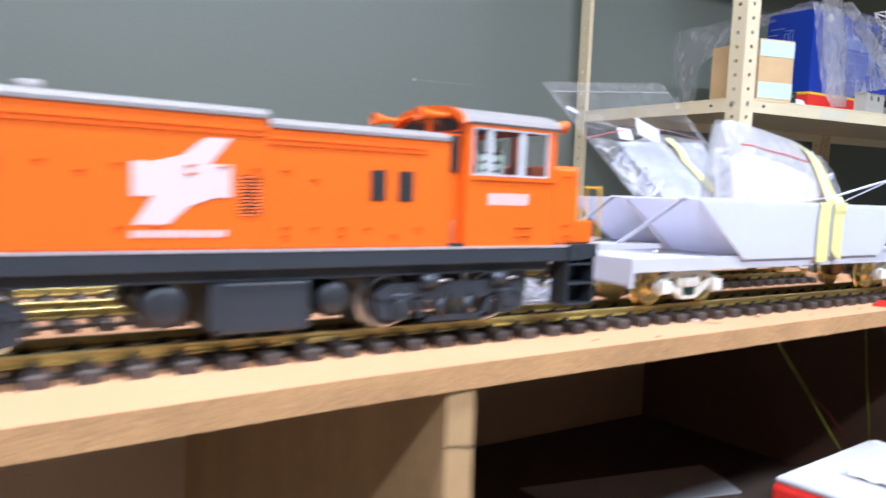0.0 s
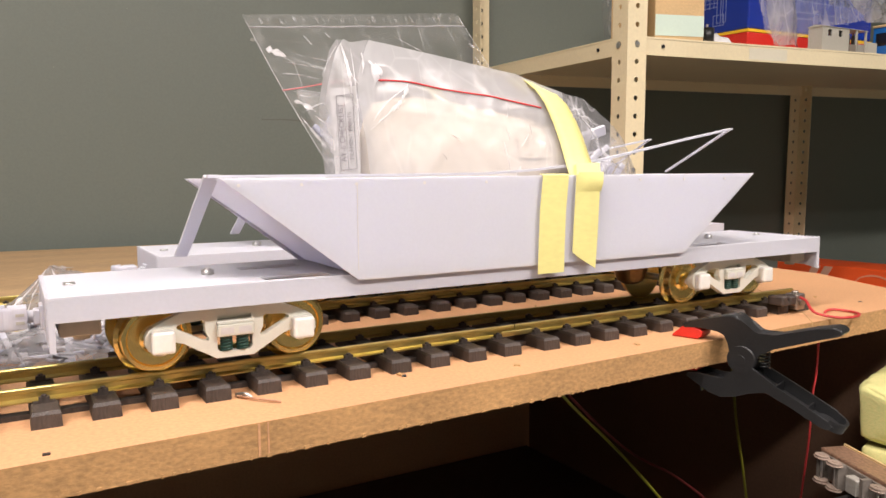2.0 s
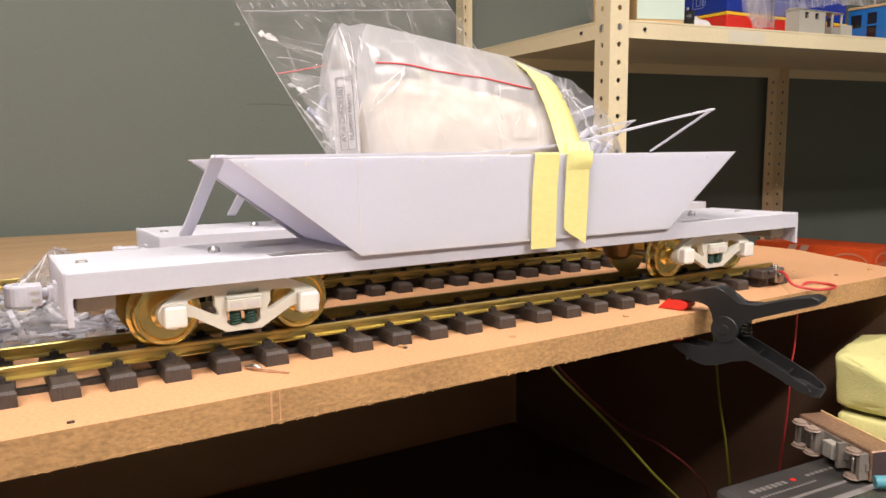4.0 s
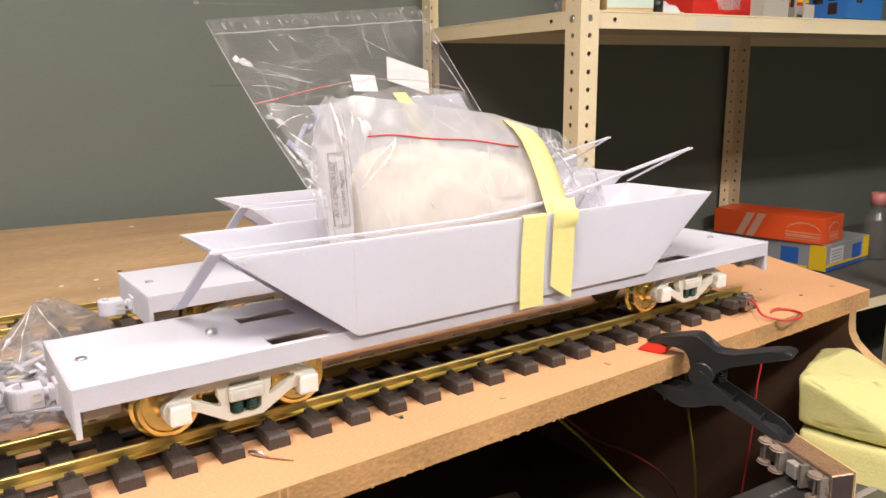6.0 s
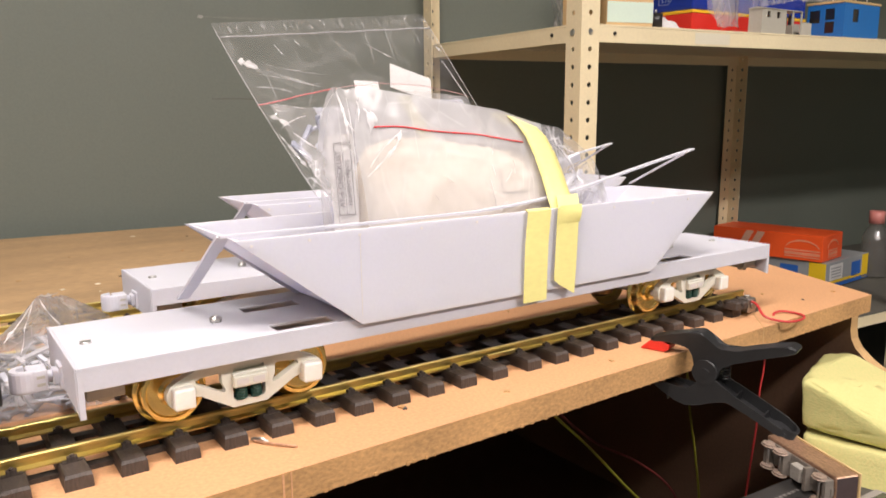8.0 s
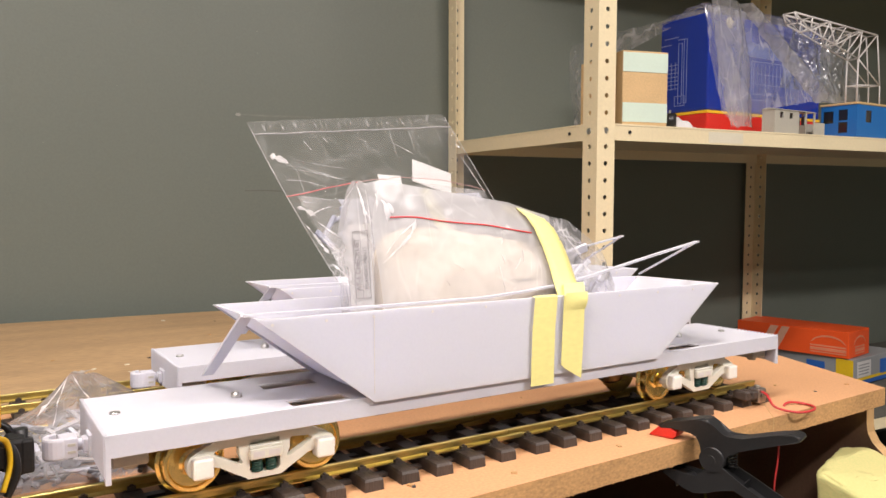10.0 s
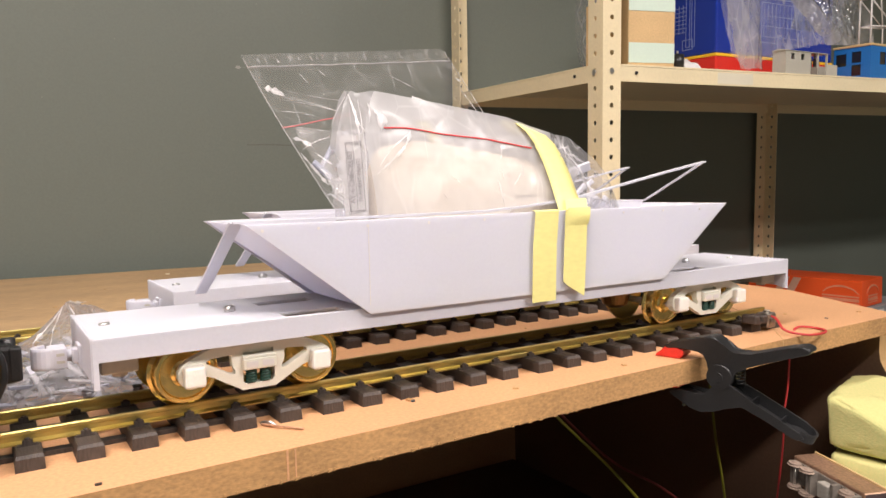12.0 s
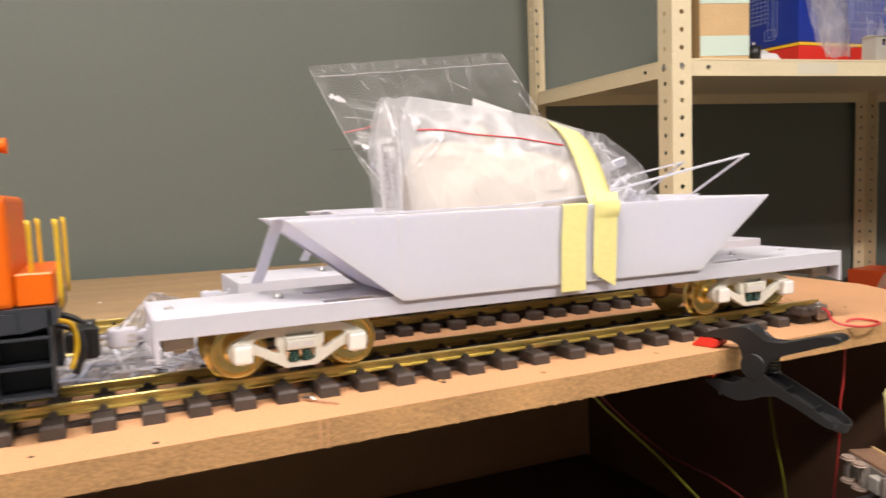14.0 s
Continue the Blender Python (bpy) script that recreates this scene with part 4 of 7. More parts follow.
def locomotive(at):
    """Orange hood-type diesel; origin on the rail top, x along the track, nose at x = 0.325."""
    lo = thing("diesel_locomotive", "bright orange model diesel locomotive with dark grey underframe", "model locomotive", at)
    H = 0.054
    X0, X1 = -0.325, 0.325
    body0 = 0.0645
    # frame
    bm = bmn()
    box(bm, X0, X1 - 0.02, -H - 0.003, H + 0.003, 0.051, 0.0635, 0.0006, 1)
    box(bm, X0 + 0.01, X1 - 0.05, -H + 0.004, H - 0.004, 0.043, 0.051)
    prism(bm, [(X1 - 0.02, 0.051), (X1, 0.055), (X1, 0.0655), (X1 - 0.032, 0.0655), (X1 - 0.036, 0.0635), (X1 - 0.02, 0.0635)], "y", -H - 0.003, H + 0.003)
    part("underframe", bm, M_FRAMEGREY, lo, "dark grey running plate and frame")
    part("running_line", one(box, X0, X1 - 0.035, -H - 0.0034, H + 0.0034, 0.0628, 0.0645), M_DULLLINE, lo, "pale line along the frame")
    # hoods
    def hood(x0, x1, ze, zt, name):
        bm = bmn()
        prof = [(-H, body0), *arch(H, ze, zt), (H, body0)]
        prism(bm, prof, "x", x0, x1)
        return part(name, bm, M_ORANGE, lo)
    long_hood = hood(X0 + 0.004, 0.020, 0.1505, 0.1525, "long_hood")
    mid_hood = hood(0.0205, 0.166, 0.1455, 0.1475, "rear_hood")
    for x0, x1, ze in ((X0 + 0.002, 0.022, 0.1515), (0.0225, 0.166, 0.146)):
        bm = bmn()
        inner = arch(H - 0.001, ze + 0.0005, ze + 0.005)
        outer = arch(H + 0.0012, ze + 0.0015, ze + 0.0085)
        prism(bm, [(-H - 0.0012, ze - 0.001), *outer, (H + 0.0012, ze - 0.001)], "x", x0, x1)
        part("hood_roof", bm, M_ROOF, lo, "grey painted hood roof")
    part("exhaust", one(cyl, (-0.113, 0.0, 0.158), (-0.113, 0.0, 0.1665), 0.008, seg=14), M_ROOF, lo)
    # hood door lines, beads and hinges on the camera side and the far side
    for s in (-1, 1):
        yf = s * (H + 0.0003)
        bm = bmn()
        for zz, xa, xb in ((0.142, X0 + 0.006, 0.0195), (0.1375, 0.022, 0.145)):
            box(bm, xa, xb, min(yf, yf + s * 0.0006), max(yf, yf + s * 0.0006), zz, zz + 0.0009)
            box(bm, xa, xb, min(yf, yf + s * 0.0006), max(yf, yf + s * 0.0006), zz - 0.0035, zz - 0.0028)
        box(bm, X0 + 0.006, 0.16, min(yf, yf + s * 0.0006), max(yf, yf + s * 0.0006), 0.0655, 0.0668)
        part("hood_bead", bm, M_ORANGE, lo)
        bm = bmn()
        r2 = random.Random(8)
        xx = X0 + 0.02
        while xx < 0.15:
            for zz in (0.079, 0.0735, 0.117, 0.112):
                if r2.random() < 0.4 and not (0.08 < xx < 0.135 and zz > 0.1):
                    box(bm, xx, xx + 0.006, min(yf, yf + s * 0.0008), max(yf, yf + s * 0.0004), zz, zz + 0.0010)
            xx += 0.021
        part("hinge", bm, M_ORANGE, lo)
        # louvre: slats over a dark plate that stands in for shade between them
        bm = bmn()
        for k in range(12):
            zz = 0.0868 + k * 0.0022
            prism(bm, [(s * H, zz), (s * (H + 0.0009), zz), (s * H, zz + 0.0009)], "x", 0.0025, 0.0165)
        vent = part("louvre", bm, M_ORANGE, lo, "orange louvred vent over a dark plate for the shaded gaps")
        part("gap_shade_plate", one(box, 0.0025, 0.0165, min(s * H, s * (H + 0.0002)), max(s * H, s * (H + 0.0002)), 0.0866, 0.1128), M_DARK, vent)
        # two narrow grilles
        for gx in (0.098, 0.1212):
            g = part("grille", one(box, gx, gx + 0.0125, min(s * (H - 0.001), s * (H + 0.0004)), max(s * (H - 0.001), s * (H + 0.0004)), 0.0985, 0.1205), M_DARK, lo, "narrow dark grille")
            bm = bmn()
            for k in range(5):
                box(bm, gx + 0.001 + k * 0.0023, gx + 0.0018 + k * 0.0023, min(s * H, s * (H + 0.0009)), max(s * H, s * (H + 0.0009)), 0.099, 0.12)
            part("grille_bar", bm, M_DARKGREY, g)
        # sweeping emblem, drawn as plain shapes
        a0, a1 = min(s * (H + 0.0001), s * (H + 0.0005)), max(s * (H + 0.0001), s * (H + 0.0005))
        bm = bmn()
        ex = -0.0637
        prism(bm, [(ex, 0.0978), (ex + 0.0605, 0.0978), (ex + 0.0605, 0.119), (ex, 0.119)], "y", a0, a1)
        prism(bm, [(ex + 0.012, 0.119), (ex + 0.03, 0.124), (ex + 0.044, 0.1355), (ex + 0.0605, 0.1355), (ex + 0.047, 0.119)], "y", a0, a1)
        prism(bm, [(ex + 0.012, 0.0978), (ex + 0.001, 0.0805), (ex + 0.0215, 0.0805), (ex + 0.034, 0.092), (ex + 0.05, 0.0978)], "y", a0, a1)
        part("emblem", bm, M_MARK, lo, "white sweeping emblem")
        bm = bmn()
        for k in range(13):
            box(bm, ex + k * 0.0045, ex + k * 0.0045 + 0.0034, a0, a1, 0.0725, 0.077)
        part("lettering_bars", bm, M_MARK, lo)
    # cab
    C0, C1, CZ = 0.181, 0.273, 0.1615
    wz0, wz1 = 0.1205, 0.158
    for s in (-1, 1):
        y0, y1 = (-H - 0.001, -H + 0.001) if s < 0 else (H - 0.001, H + 0.001)
        bm = bmn()
        plate(bm, [(C0, body0), (C1, body0), (C1, CZ), (C0, CZ)], [[(C0 + 0.0055, wz0), (C1 - 0.008, wz0), (C1 - 0.008, wz1), (C0 + 0.0055, wz1)]], y0, y1)
        side = part("cab_side", bm, M_ORANGE, lo)
        wa, wb = C0 + 0.0055, C1 - 0.008
        bm = bmn()
        yy0, yy1 = y0 - 0.0004, y1 + 0.0004
        box(bm, wa, wb, yy0, yy1, wz0, wz0 + 0.0014)
        box(bm, wa, wb, yy0, yy1, wz1 - 0.0014, wz1)
        box(bm, wa, wa + 0.0014, yy0, yy1, wz0 + 0.0014, wz1 - 0.0014)
        box(bm, wb - 0.0014, wb, yy0, yy1, wz0 + 0.0014, wz1 - 0.0014)
        for mx in (wa + 0.0145, wa + 0.0475):
            box(bm, mx, mx + 0.0055, yy0, yy1, wz0 + 0.0014, wz1 - 0.0014)
        part("window_frame", bm, M_WINDOWFRAME, side, "pale metal sliding window frame")
        part("pane", one(box, wa + 0.001, wb - 0.001, y0 + 0.0008, y0 + 0.0012, wz0 + 0.001, wz1 - 0.001), M_GLASS, side, "clear cab window pane").visible_shadow = False
        for k in range(5):
            nx = C0 + 0.0225 + k * 0.0084
            ya, yb = (y0 - 0.0003, y0) if s < 0 else (y1, y1 + 0.0003)
            part("marking_bar", one(box, nx, nx + 0.0066, ya, yb, 0.0975, 0.1070), M_MARK, side, "white plain marking bar")
        bm = bmn()
        ya, yb = (y0 - 0.0012, y0) if s < 0 else (y1, y1 + 0.0012)
        box(bm, C0 + 0.005, C1, ya, yb, wz0 - 0.0035, wz0 - 0.001)
        box(bm, C0 + 0.05, C0 + 0.068, ya, yb, 0.0795, 0.0803)
        box(bm, C0 + 0.05, C0 + 0.068, ya, yb, 0.0725, 0.0733)
        part("side_bead", bm, M_ORANGE, side)
    # cab end walls with windows
    for cx, q in ((C0, 0), (C1 - 0.002, 1)):
        bm = bmn()
        prof = [(-H, body0), (-H, CZ), *arch(H, CZ, 0.1725)[1:-1], (H, CZ), (H, body0)]
        lowz, hiz = (0.137, 0.1545) if q == 0 else (0.122, 0.158)
        box(bm, cx, cx + 0.002, -H + 0.001, H - 0.001, body0, lowz)
        for ya, yb in ((-H + 0.001, -H + 0.006), (-0.004, 0.004), (H - 0.006, H - 0.001)):
            box(bm, cx, cx + 0.002, ya, yb, lowz, hiz)
        prism(bm, [(-H + 0.001, hiz), (-H + 0.001, CZ), *arch(H - 0.001, CZ, 0.171)[1:-1], (H - 0.001, CZ), (H - 0.001, hiz)], "x", cx, cx + 0.002)
        part("cab_end", bm, M_ORANGE, lo)
        part("pane", one(box, cx + 0.0008, cx + 0.0012, -H + 0.004, H - 0.004, lowz - 0.001, hiz + 0.001), M_GLASS, lo, "clear cab window pane").visible_shadow = False
        if q == 0:
            for s in (-1, 1):
                bm = bmn()
                prism(bm, [(s * 0.005, 0.1558), (s * 0.043, 0.1558), (s * 0.043, 0.1612), (s * 0.036, 0.1645), (s * 0.022, 0.1682), (s * 0.005, 0.1695)], "x", cx - 0.0012, cx - 0.0002)
                part("end_window", bm, M_DARKGLASS, lo, "dark arched end window")
    bm = bmn()
    outer = arch(H + 0.003, CZ + 0.0005, 0.1765, 14)
    inner = arch(H + 0.0012, CZ - 0.0015, 0.1728, 14)
    prism(bm, [*outer, *inner[::-1]], "x", C0 - 0.003, C1 + 0.003)
    part("cab_roof", bm, M_ROOF, lo, "grey arched cab roof")
    bm = bmn()
    prism(bm, [*arch(H + 0.0034, CZ - 0.001, 0.1772, 14), *arch(H - 0.002, CZ - 0.002, 0.1705, 14)[::-1]], "x", C0 - 0.0045, C0 - 0.001)
    part("roof_edge", bm, M_ORANGE, lo)
    bm = bmn()
    box(bm, C0 + 0.02, C0 + 0.06, -0.02, 0.03, body0, 0.12, 0.003, 1)
    box(bm, C0 + 0.03, C0 + 0.05, -0.035, -0.02, body0, 0.132, 0.003, 1)
    part("cab_console", bm, M_DARKGREY, lo, "dark control desk inside the cab")
    desk = part("desk_panel", one(box, C0 + 0.024, C0 + 0.05, -0.0375, -0.036, 0.112, 0.1495), M_LABEL, lo, "pale green panel inside the cab")
    for zz in (0.124, 0.131, 0.1385):
        part("slit", one(box, C0 + 0.027, C0 + 0.045, -0.0382, -0.0374, zz, zz + 0.0022), M_DARK, desk)
    # recess between hood and cab with door and handrail
    part("cab_step_box", one(box, 0.166, C0, -H + 0.006, H - 0.006, body0, 0.152), M_ORANGE, lo)
    for s in (-1, 1):
        ya, yb = min(s * (H - 0.0055), s * (H - 0.0065)), max(s * (H - 0.0055), s * (H - 0.0065))
        part("door_window", one(box, 0.170, 0.178, ya - 0.0006, yb + 0.0006, 0.122, 0.15), M_DARK, lo, "dark narrow door window")
        part("handrail", one(tube, [(0.1685, s * (H + 0.001), 0.066), (0.1685, s * (H + 0.0015), 0.08), (0.1705, s * (H + 0.0015), 0.0845)], 0.0007, 6), M_CHASSIS, lo)
        part("step_plate", one(box, 0.168, 0.18, s * H - 0.003, s * H + 0.003, 0.0648, 0.0672), M_FRAMEGREY, lo)
    # short nose
    bm = bmn()
    box(bm, C1, 0.303, -H, H, body0, 0.132, 0.004, 3)
    part("nose", bm, M_ORANGE, lo)
    bm = bmn()
    box(bm, 0.3035, 0.3245, -H + 0.004, H - 0.004, 0.0658, 0.0855, 0.001, 1)
    part("nose_locker", bm, M_ORANGE, lo)
    for s in (-1, 1):
        bm = bmn()
        for zz in (0.0725, 0.0815, 0.123):
            box(bm, 0.2835, 0.2935, min(s * H, s * (H + 0.0009)), max(s * H, s * (H + 0.0009)), zz, zz + 0.0009)
        part("hinge", bm, M_ORANGE, lo)
        for hx, hy in ((0.312, s * (H - 0.012)), (0.3275, s * (H + 0.0))):
            bm = bmn()
            tube(bm, [(hx, hy, 0.064), (hx, hy, 0.112), (hx - 0.001, hy * 0.97, 0.1145), (hx - 0.001, hy * 0.72, 0.1145), (hx, hy * 0.69, 0.112), (hx, hy * 0.69, 0.064)], 0.0009, 6, smooth=4)
            part("end_handrail", bm, M_YELLOW, lo, "yellow end handrail")
        # horns on the roof
        for x0, x1, yy in ((C1 - 0.002, C1 + 0.024, s * 0.038), (C0 - 0.008, C0 - 0.04, s * 0.036)):
            bm = bmn()
            q = 1 if x1 > x0 else -1
            lathe(bm, (x0, yy, 0.1665), (q, 0, 0), [(0, 0.0022), (0.008, 0.0024), (0.015, 0.003), (0.021, 0.0042), (0.0255, 0.0058), (0.0262, 0.0054), (0.022, 0.002)], 18)
            part("horn", bm, M_ORANGE, lo, "orange trumpet horn")
    # end steps
    for s in (-1, 1):
        for ex in (0.290, X0 + 0.004):
            bm = bmn()
            ya, yb = (s * (H + 0.003), s * (H - 0.017))
            ya, yb = min(ya, yb), max(ya, yb)
            for bx in (ex, ex + 0.030):
                box(bm, bx, bx + 0.0016, ya, yb, 0.0125, 0.064)
            yb2 = (yb if s < 0 else ya)
            box(bm, ex, ex + 0.0316, yb2 - 0.0008, yb2 + 0.0008, 0.0125, 0.064)
            ladder = part("boarding_step", bm, M_FRAMEGREY, lo, "grey three-tread boarding step")
            for zz in (0.012, 0.030, 0.047):
                part("tread", one(box, ex + 0.0002, ex + 0.0314, ya - 0.0005, yb + 0.0005, zz, zz + 0.0016), M_FRAMEGREY, ladder)
    for ex, s in ((X1, 1), (X0, -1)):
        bm = bmn()
        box(bm, min(ex, ex + s * 0.014), max(ex, ex + s * 0.014), -0.007, 0.007, 0.028, 0.041, 0.001, 1)
        box(bm, min(ex + s * 0.006, ex + s * 0.017), max(ex + s * 0.006, ex + s * 0.017), -0.01, 0.009, 0.023, 0.045, 0.0025, 2)
        box(bm, min(ex + s * 0.014, ex + s * 0.021), max(ex + s * 0.014, ex + s * 0.021), -0.0105, -0.004, 0.024, 0.044, 0.0015, 2)
        cyl(bm, (ex + s * 0.015, 0.006, 0.021), (ex + s * 0.015, 0.006, 0.047), 0.004, seg=12)
        part("coupler", bm, M_BLACK, lo, "black knuckle coupler")
        for yy in (-0.024, 0.022):
            bm = bmn()
            tube(bm, [(ex - s * 0.002, yy, 0.05), (ex + s * 0.009, yy, 0.044), (ex + s * 0.011, yy * 1.05, 0.03), (ex + s * 0.006, yy * 1.1, 0.018)], 0.0022, 8)
            part("brake_hose", bm, M_BLACK, lo, "black brake hose")
        part("coupling_bar", one(tube, [(ex - s * 0.002, -0.045, 0.056), (ex + s * 0.006, -0.03, 0.05), (ex + s * 0.008, -0.026, 0.036), (ex + s * 0.004, -0.03, 0.022)], 0.0016, 6), M_YELLOW, lo, "yellow uncoupling bar")
    # tanks under the frame
    bm = bmn()
    box(bm, -0.0135, 0.0535, -H + 0.001, H - 0.001, 0.008, 0.0425, 0.002, 2)
    part("fuel_tank", bm, M_FRAMEGREY, lo, "dark grey square fuel tank")
    part("battery_box", one(box, -0.016, -0.0075, -H - 0.0005, H + 0.0005, 0.012, 0.042), M_FRAMEGREY, lo)
    for ax, ay, r in ((-0.0425, -0.037, 0.0145), (0.0745, -0.038, 0.0125), (-0.0425, 0.037, 0.0145), (0.0745, 0.038, 0.0125)):
        bm = bmn()
        s = -1 if ay < 0 else 1
        lathe(bm, (ax, s * 0.012, 0.028), (0, s, 0), [(0, r * 0.7), (0.002, r * 0.92), (0.005, r), (0.032, r), (0.0355, r * 0.9), (0.037, r * 0.6), (0.0375, 0.001)], 26)
        for f in bm.faces:
            f.smooth = True
        part("air_tank", bm, M_FRAMEGREY, lo, "domed grey air tank")
    # bogies
    for cx in (0.176, -0.19):
        for dx in (-0.049, 0.049):
            ws = part("wheelset", one(cyl, (cx + dx, -0.045, 0.0205), (cx + dx, 0.045, 0.0205), 0.004, seg=12), M_STEEL, lo)
            for s in (-1, 1):
                bm = bmn()
                lathe(bm, (cx + dx, s * 0.020, 0.0205), (0, s, 0), [(0, 0.005), (0, 0.0225), (0.001, 0.0232), (0.002, 0.0228), (0.003, 0.0208), (0.0095, 0.0202), (0.0098, 0.0185), (0.0086, 0.0178), (0.0082, 0.006), (0.011, 0.005)], 40)
                part("wheel", bm, M_STEEL, ws, "bright steel wheel")
                part("wheel_disc", one(cyl, (cx + dx, s * 0.0284, 0.0205), (cx + dx, s * 0.0293, 0.0205), 0.0176, seg=32), M_FRAMEGREY, ws, "dark painted wheel disc")
        for s in (-1, 1):
            y0, y1 = (-0.053, -0.047) if s < 0 else (0.047, 0.053)
            bm = bmn()
            prism(bm, [(cx - 0.072, 0.030), (cx - 0.06, 0.037), (cx + 0.06, 0.037), (cx + 0.072, 0.030), (cx + 0.07, 0.026), (cx + 0.03, 0.024), (cx - 0.03, 0.024), (cx - 0.07, 0.026)], "y", y0, y1)
            prism(bm, [(cx - 0.028, 0.0065), (cx + 0.028, 0.0065), (cx + 0.034, 0.011), (cx - 0.034, 0.011)], "y", y0, y1)
            for q in (-1, 1):
                prism(bm, [(cx + q * 0.025, 0.008), (cx + q * 0.031, 0.008), (cx + q * 0.04, 0.026), (cx + q * 0.033, 0.026)], "y", y0, y1)
                box(bm, cx + q * 0.049 - 0.0075, cx + q * 0.049 + 0.0075, y0 - 0.002 if s < 0 else y0, y1 if s < 0 else y1 + 0.002, 0.0095, 0.030, 0.0015, 1)
                cyl(bm, (cx + q * 0.049, y0, 0.0205), (cx + q * 0.049, (y0 - 0.004) if s < 0 else (y1 + 0.004), 0.0205), 0.0052, seg=14)
                cyl(bm, (cx + q * 0.013, (y0 + y1) / 2, 0.010), (cx + q * 0.013, (y0 + y1) / 2, 0.0245), 0.0042, seg=12)
                prism(bm, [(cx + q * 0.056, 0.010), (cx + q * 0.068, 0.012), (cx + q * 0.07, 0.027), (cx + q * 0.058, 0.027)], "y", y0 + 0.001, y1 - 0.001)
            for px in (-0.05, -0.03, -0.008, 0.012, 0.034, 0.054):
                box(bm, cx + px, cx + px + 0.006, y0 - 0.0012 if s < 0 else y1, y0 if s < 0 else y1 + 0.0012, 0.0275, 0.034)
            sf = part("side_frame", bm, M_FRAMEGREY, lo, "dark grey cast bogie side frame")
            for px in (-0.026, 0.04):
                bm = bmn()
                yy = y0 - 0.002 if s < 0 else y1 + 0.002
                cyl(bm, (cx + px - 0.007, yy, 0.0385), (cx + px + 0.007, yy, 0.0385), 0.0052, seg=14)
                part("brake_cylinder", bm, M_FRAMEGREY, sf)
                part("piston_rod", one(cyl, (cx + px + 0.007, yy, 0.0385), (cx + px + 0.019, yy, 0.0385), 0.0012, seg=8), M_STEEL, sf)
        part("bogie_centre", one(box, cx - 0.03, cx + 0.03, -0.018, 0.018, 0.02, 0.043), M_DARK, lo)
    return lo


locomotive(pose(0.3125, YA, T + RAIL_TOP))

# ---- bags and tape on the wagons ----
def crumple(p, amp, freq, seed=0.0):
    v = Vector(p) * freq + Vector((seed, seed * 0.7, seed * 1.3))
    return amp * (noise.noise(v) + 0.5 * abs(noise.noise(v * 2.3)) - 0.25 + 0.3 * noise.noise(v * 4.7))


def facets(p, amp, freq, seed=0.0):
    """Sharp-edged folds like those of stiff film."""
    v = Vector(p) * freq + Vector((seed, seed * 0.7, seed * 1.3))
    return amp * (0.45 - 1.4 * abs(noise.noise(v)) - 0.6 * abs(noise.noise(v * 2.1)))


def interp(pts, x):
    for (a, fa), (b, fb) in zip(pts, pts[1:]):
        if a <= x <= b:
            return fa + (fb - fa) * (x - a) / (b - a)
    return pts[0][1] if x < pts[0][0] else pts[-1][1]


BAG_TOP = [(0.851, 1.092), (0.858, 1.104), (0.8635, 1.1135), (0.868, 1.1135), (0.873, 1.111), (0.884, 1.1135), (0.91, 1.110), (0.936, 1.1065), (0.97, 1.102), (1.0, 1.098), (1.02, 1.092), (1.04, 1.087), (1.065, 1.0835), (1.09, 1.068), (1.11, 1.0545), (1.131, 1.022)]
BAG_DEPTH = [(0.851, 0.0005), (0.8725, 0.0235), (0.90, 0.0265), (0.98, 0.028), (1.015, 0.033), (1.04, 0.033), (1.06, 0.022), (1.1, 0.016), (1.131, 0.004)]


def bag_left(v):
    return 0.862 - 0.009 * v + 0.016 * max(0.0, v - 0.72) * (v - 0.72) / 0.08


def bag_face(side):
    def at(u, v):
        xl = bag_left(v)
        x = xl + (1.131 - xl) * u
        top = interp(BAG_TOP, x)
        z = 0.974 + (top - 0.974) * v
        d = interp(BAG_DEPTH, x) * (1 - max(0, v - 0.25) ** 1.7 * 1.25) if v > 0.25 else interp(BAG_DEPTH, x)
        d = max(d, 0.0008)
        y = 0.702 + 0.004 * v + side * d
        k = min(1.0, 4 * min(u, 1 - u, 1 - v) + 0.15)
        n = facets((x, y * 1.5, z), 0.0032 if x < 1.035 else 0.013, 19 if x < 1.035 else 28, 3.0 + side) * k
        n2 = facets((x, y, z), 0.0009, 62, 8.0) * k
        return Vector((x + 0.3 * n, y + side * (n * 0.8 + 0.003) * min(1.0, 9 * min(u, 1 - u)) + n2, z + 0.25 * n * (1 if v > 0.5 else 0)))
    return at


bag = thing("parts_bag", "clear zip bag stuffed with cream printed parts, held by tape", "plastic bag")
for side in (-1, 1):
    bm = bmn()
    sheet(bm, lambda u, v: bag_face(side)(0.064 * u, v), 10, 48)
    part("side_panel", bm, M_FILMSIDE, bag, "clear folded side of the bag").visible_shadow = False
    bm = bmn()
    sheet(bm, lambda u, v: bag_face(side)(0.064 + 0.601 * u, v), 76, 48)
    part("film", bm, M_FILM, bag, "milky clear plastic film").visible_shadow = False
    bm = bmn()
    sheet(bm, lambda u, v: bag_face(side)(0.665 + 0.335 * u, v), 30, 44)
    part("gathered_film", bm, M_FILMEND, bag, "crinkled clear film gathered beyond the tape").visible_shadow = False
front_face = bag_face(-1)
bm = bmn()
sheet(bm, lambda u, v: (bag_face(-1)(0, v) + bag_face(1)(0, v)) / 2 + Vector((0.003 - 0.0062 * u, -0.0012 * math.sin(9 * v), 0.0)), 3, 40)
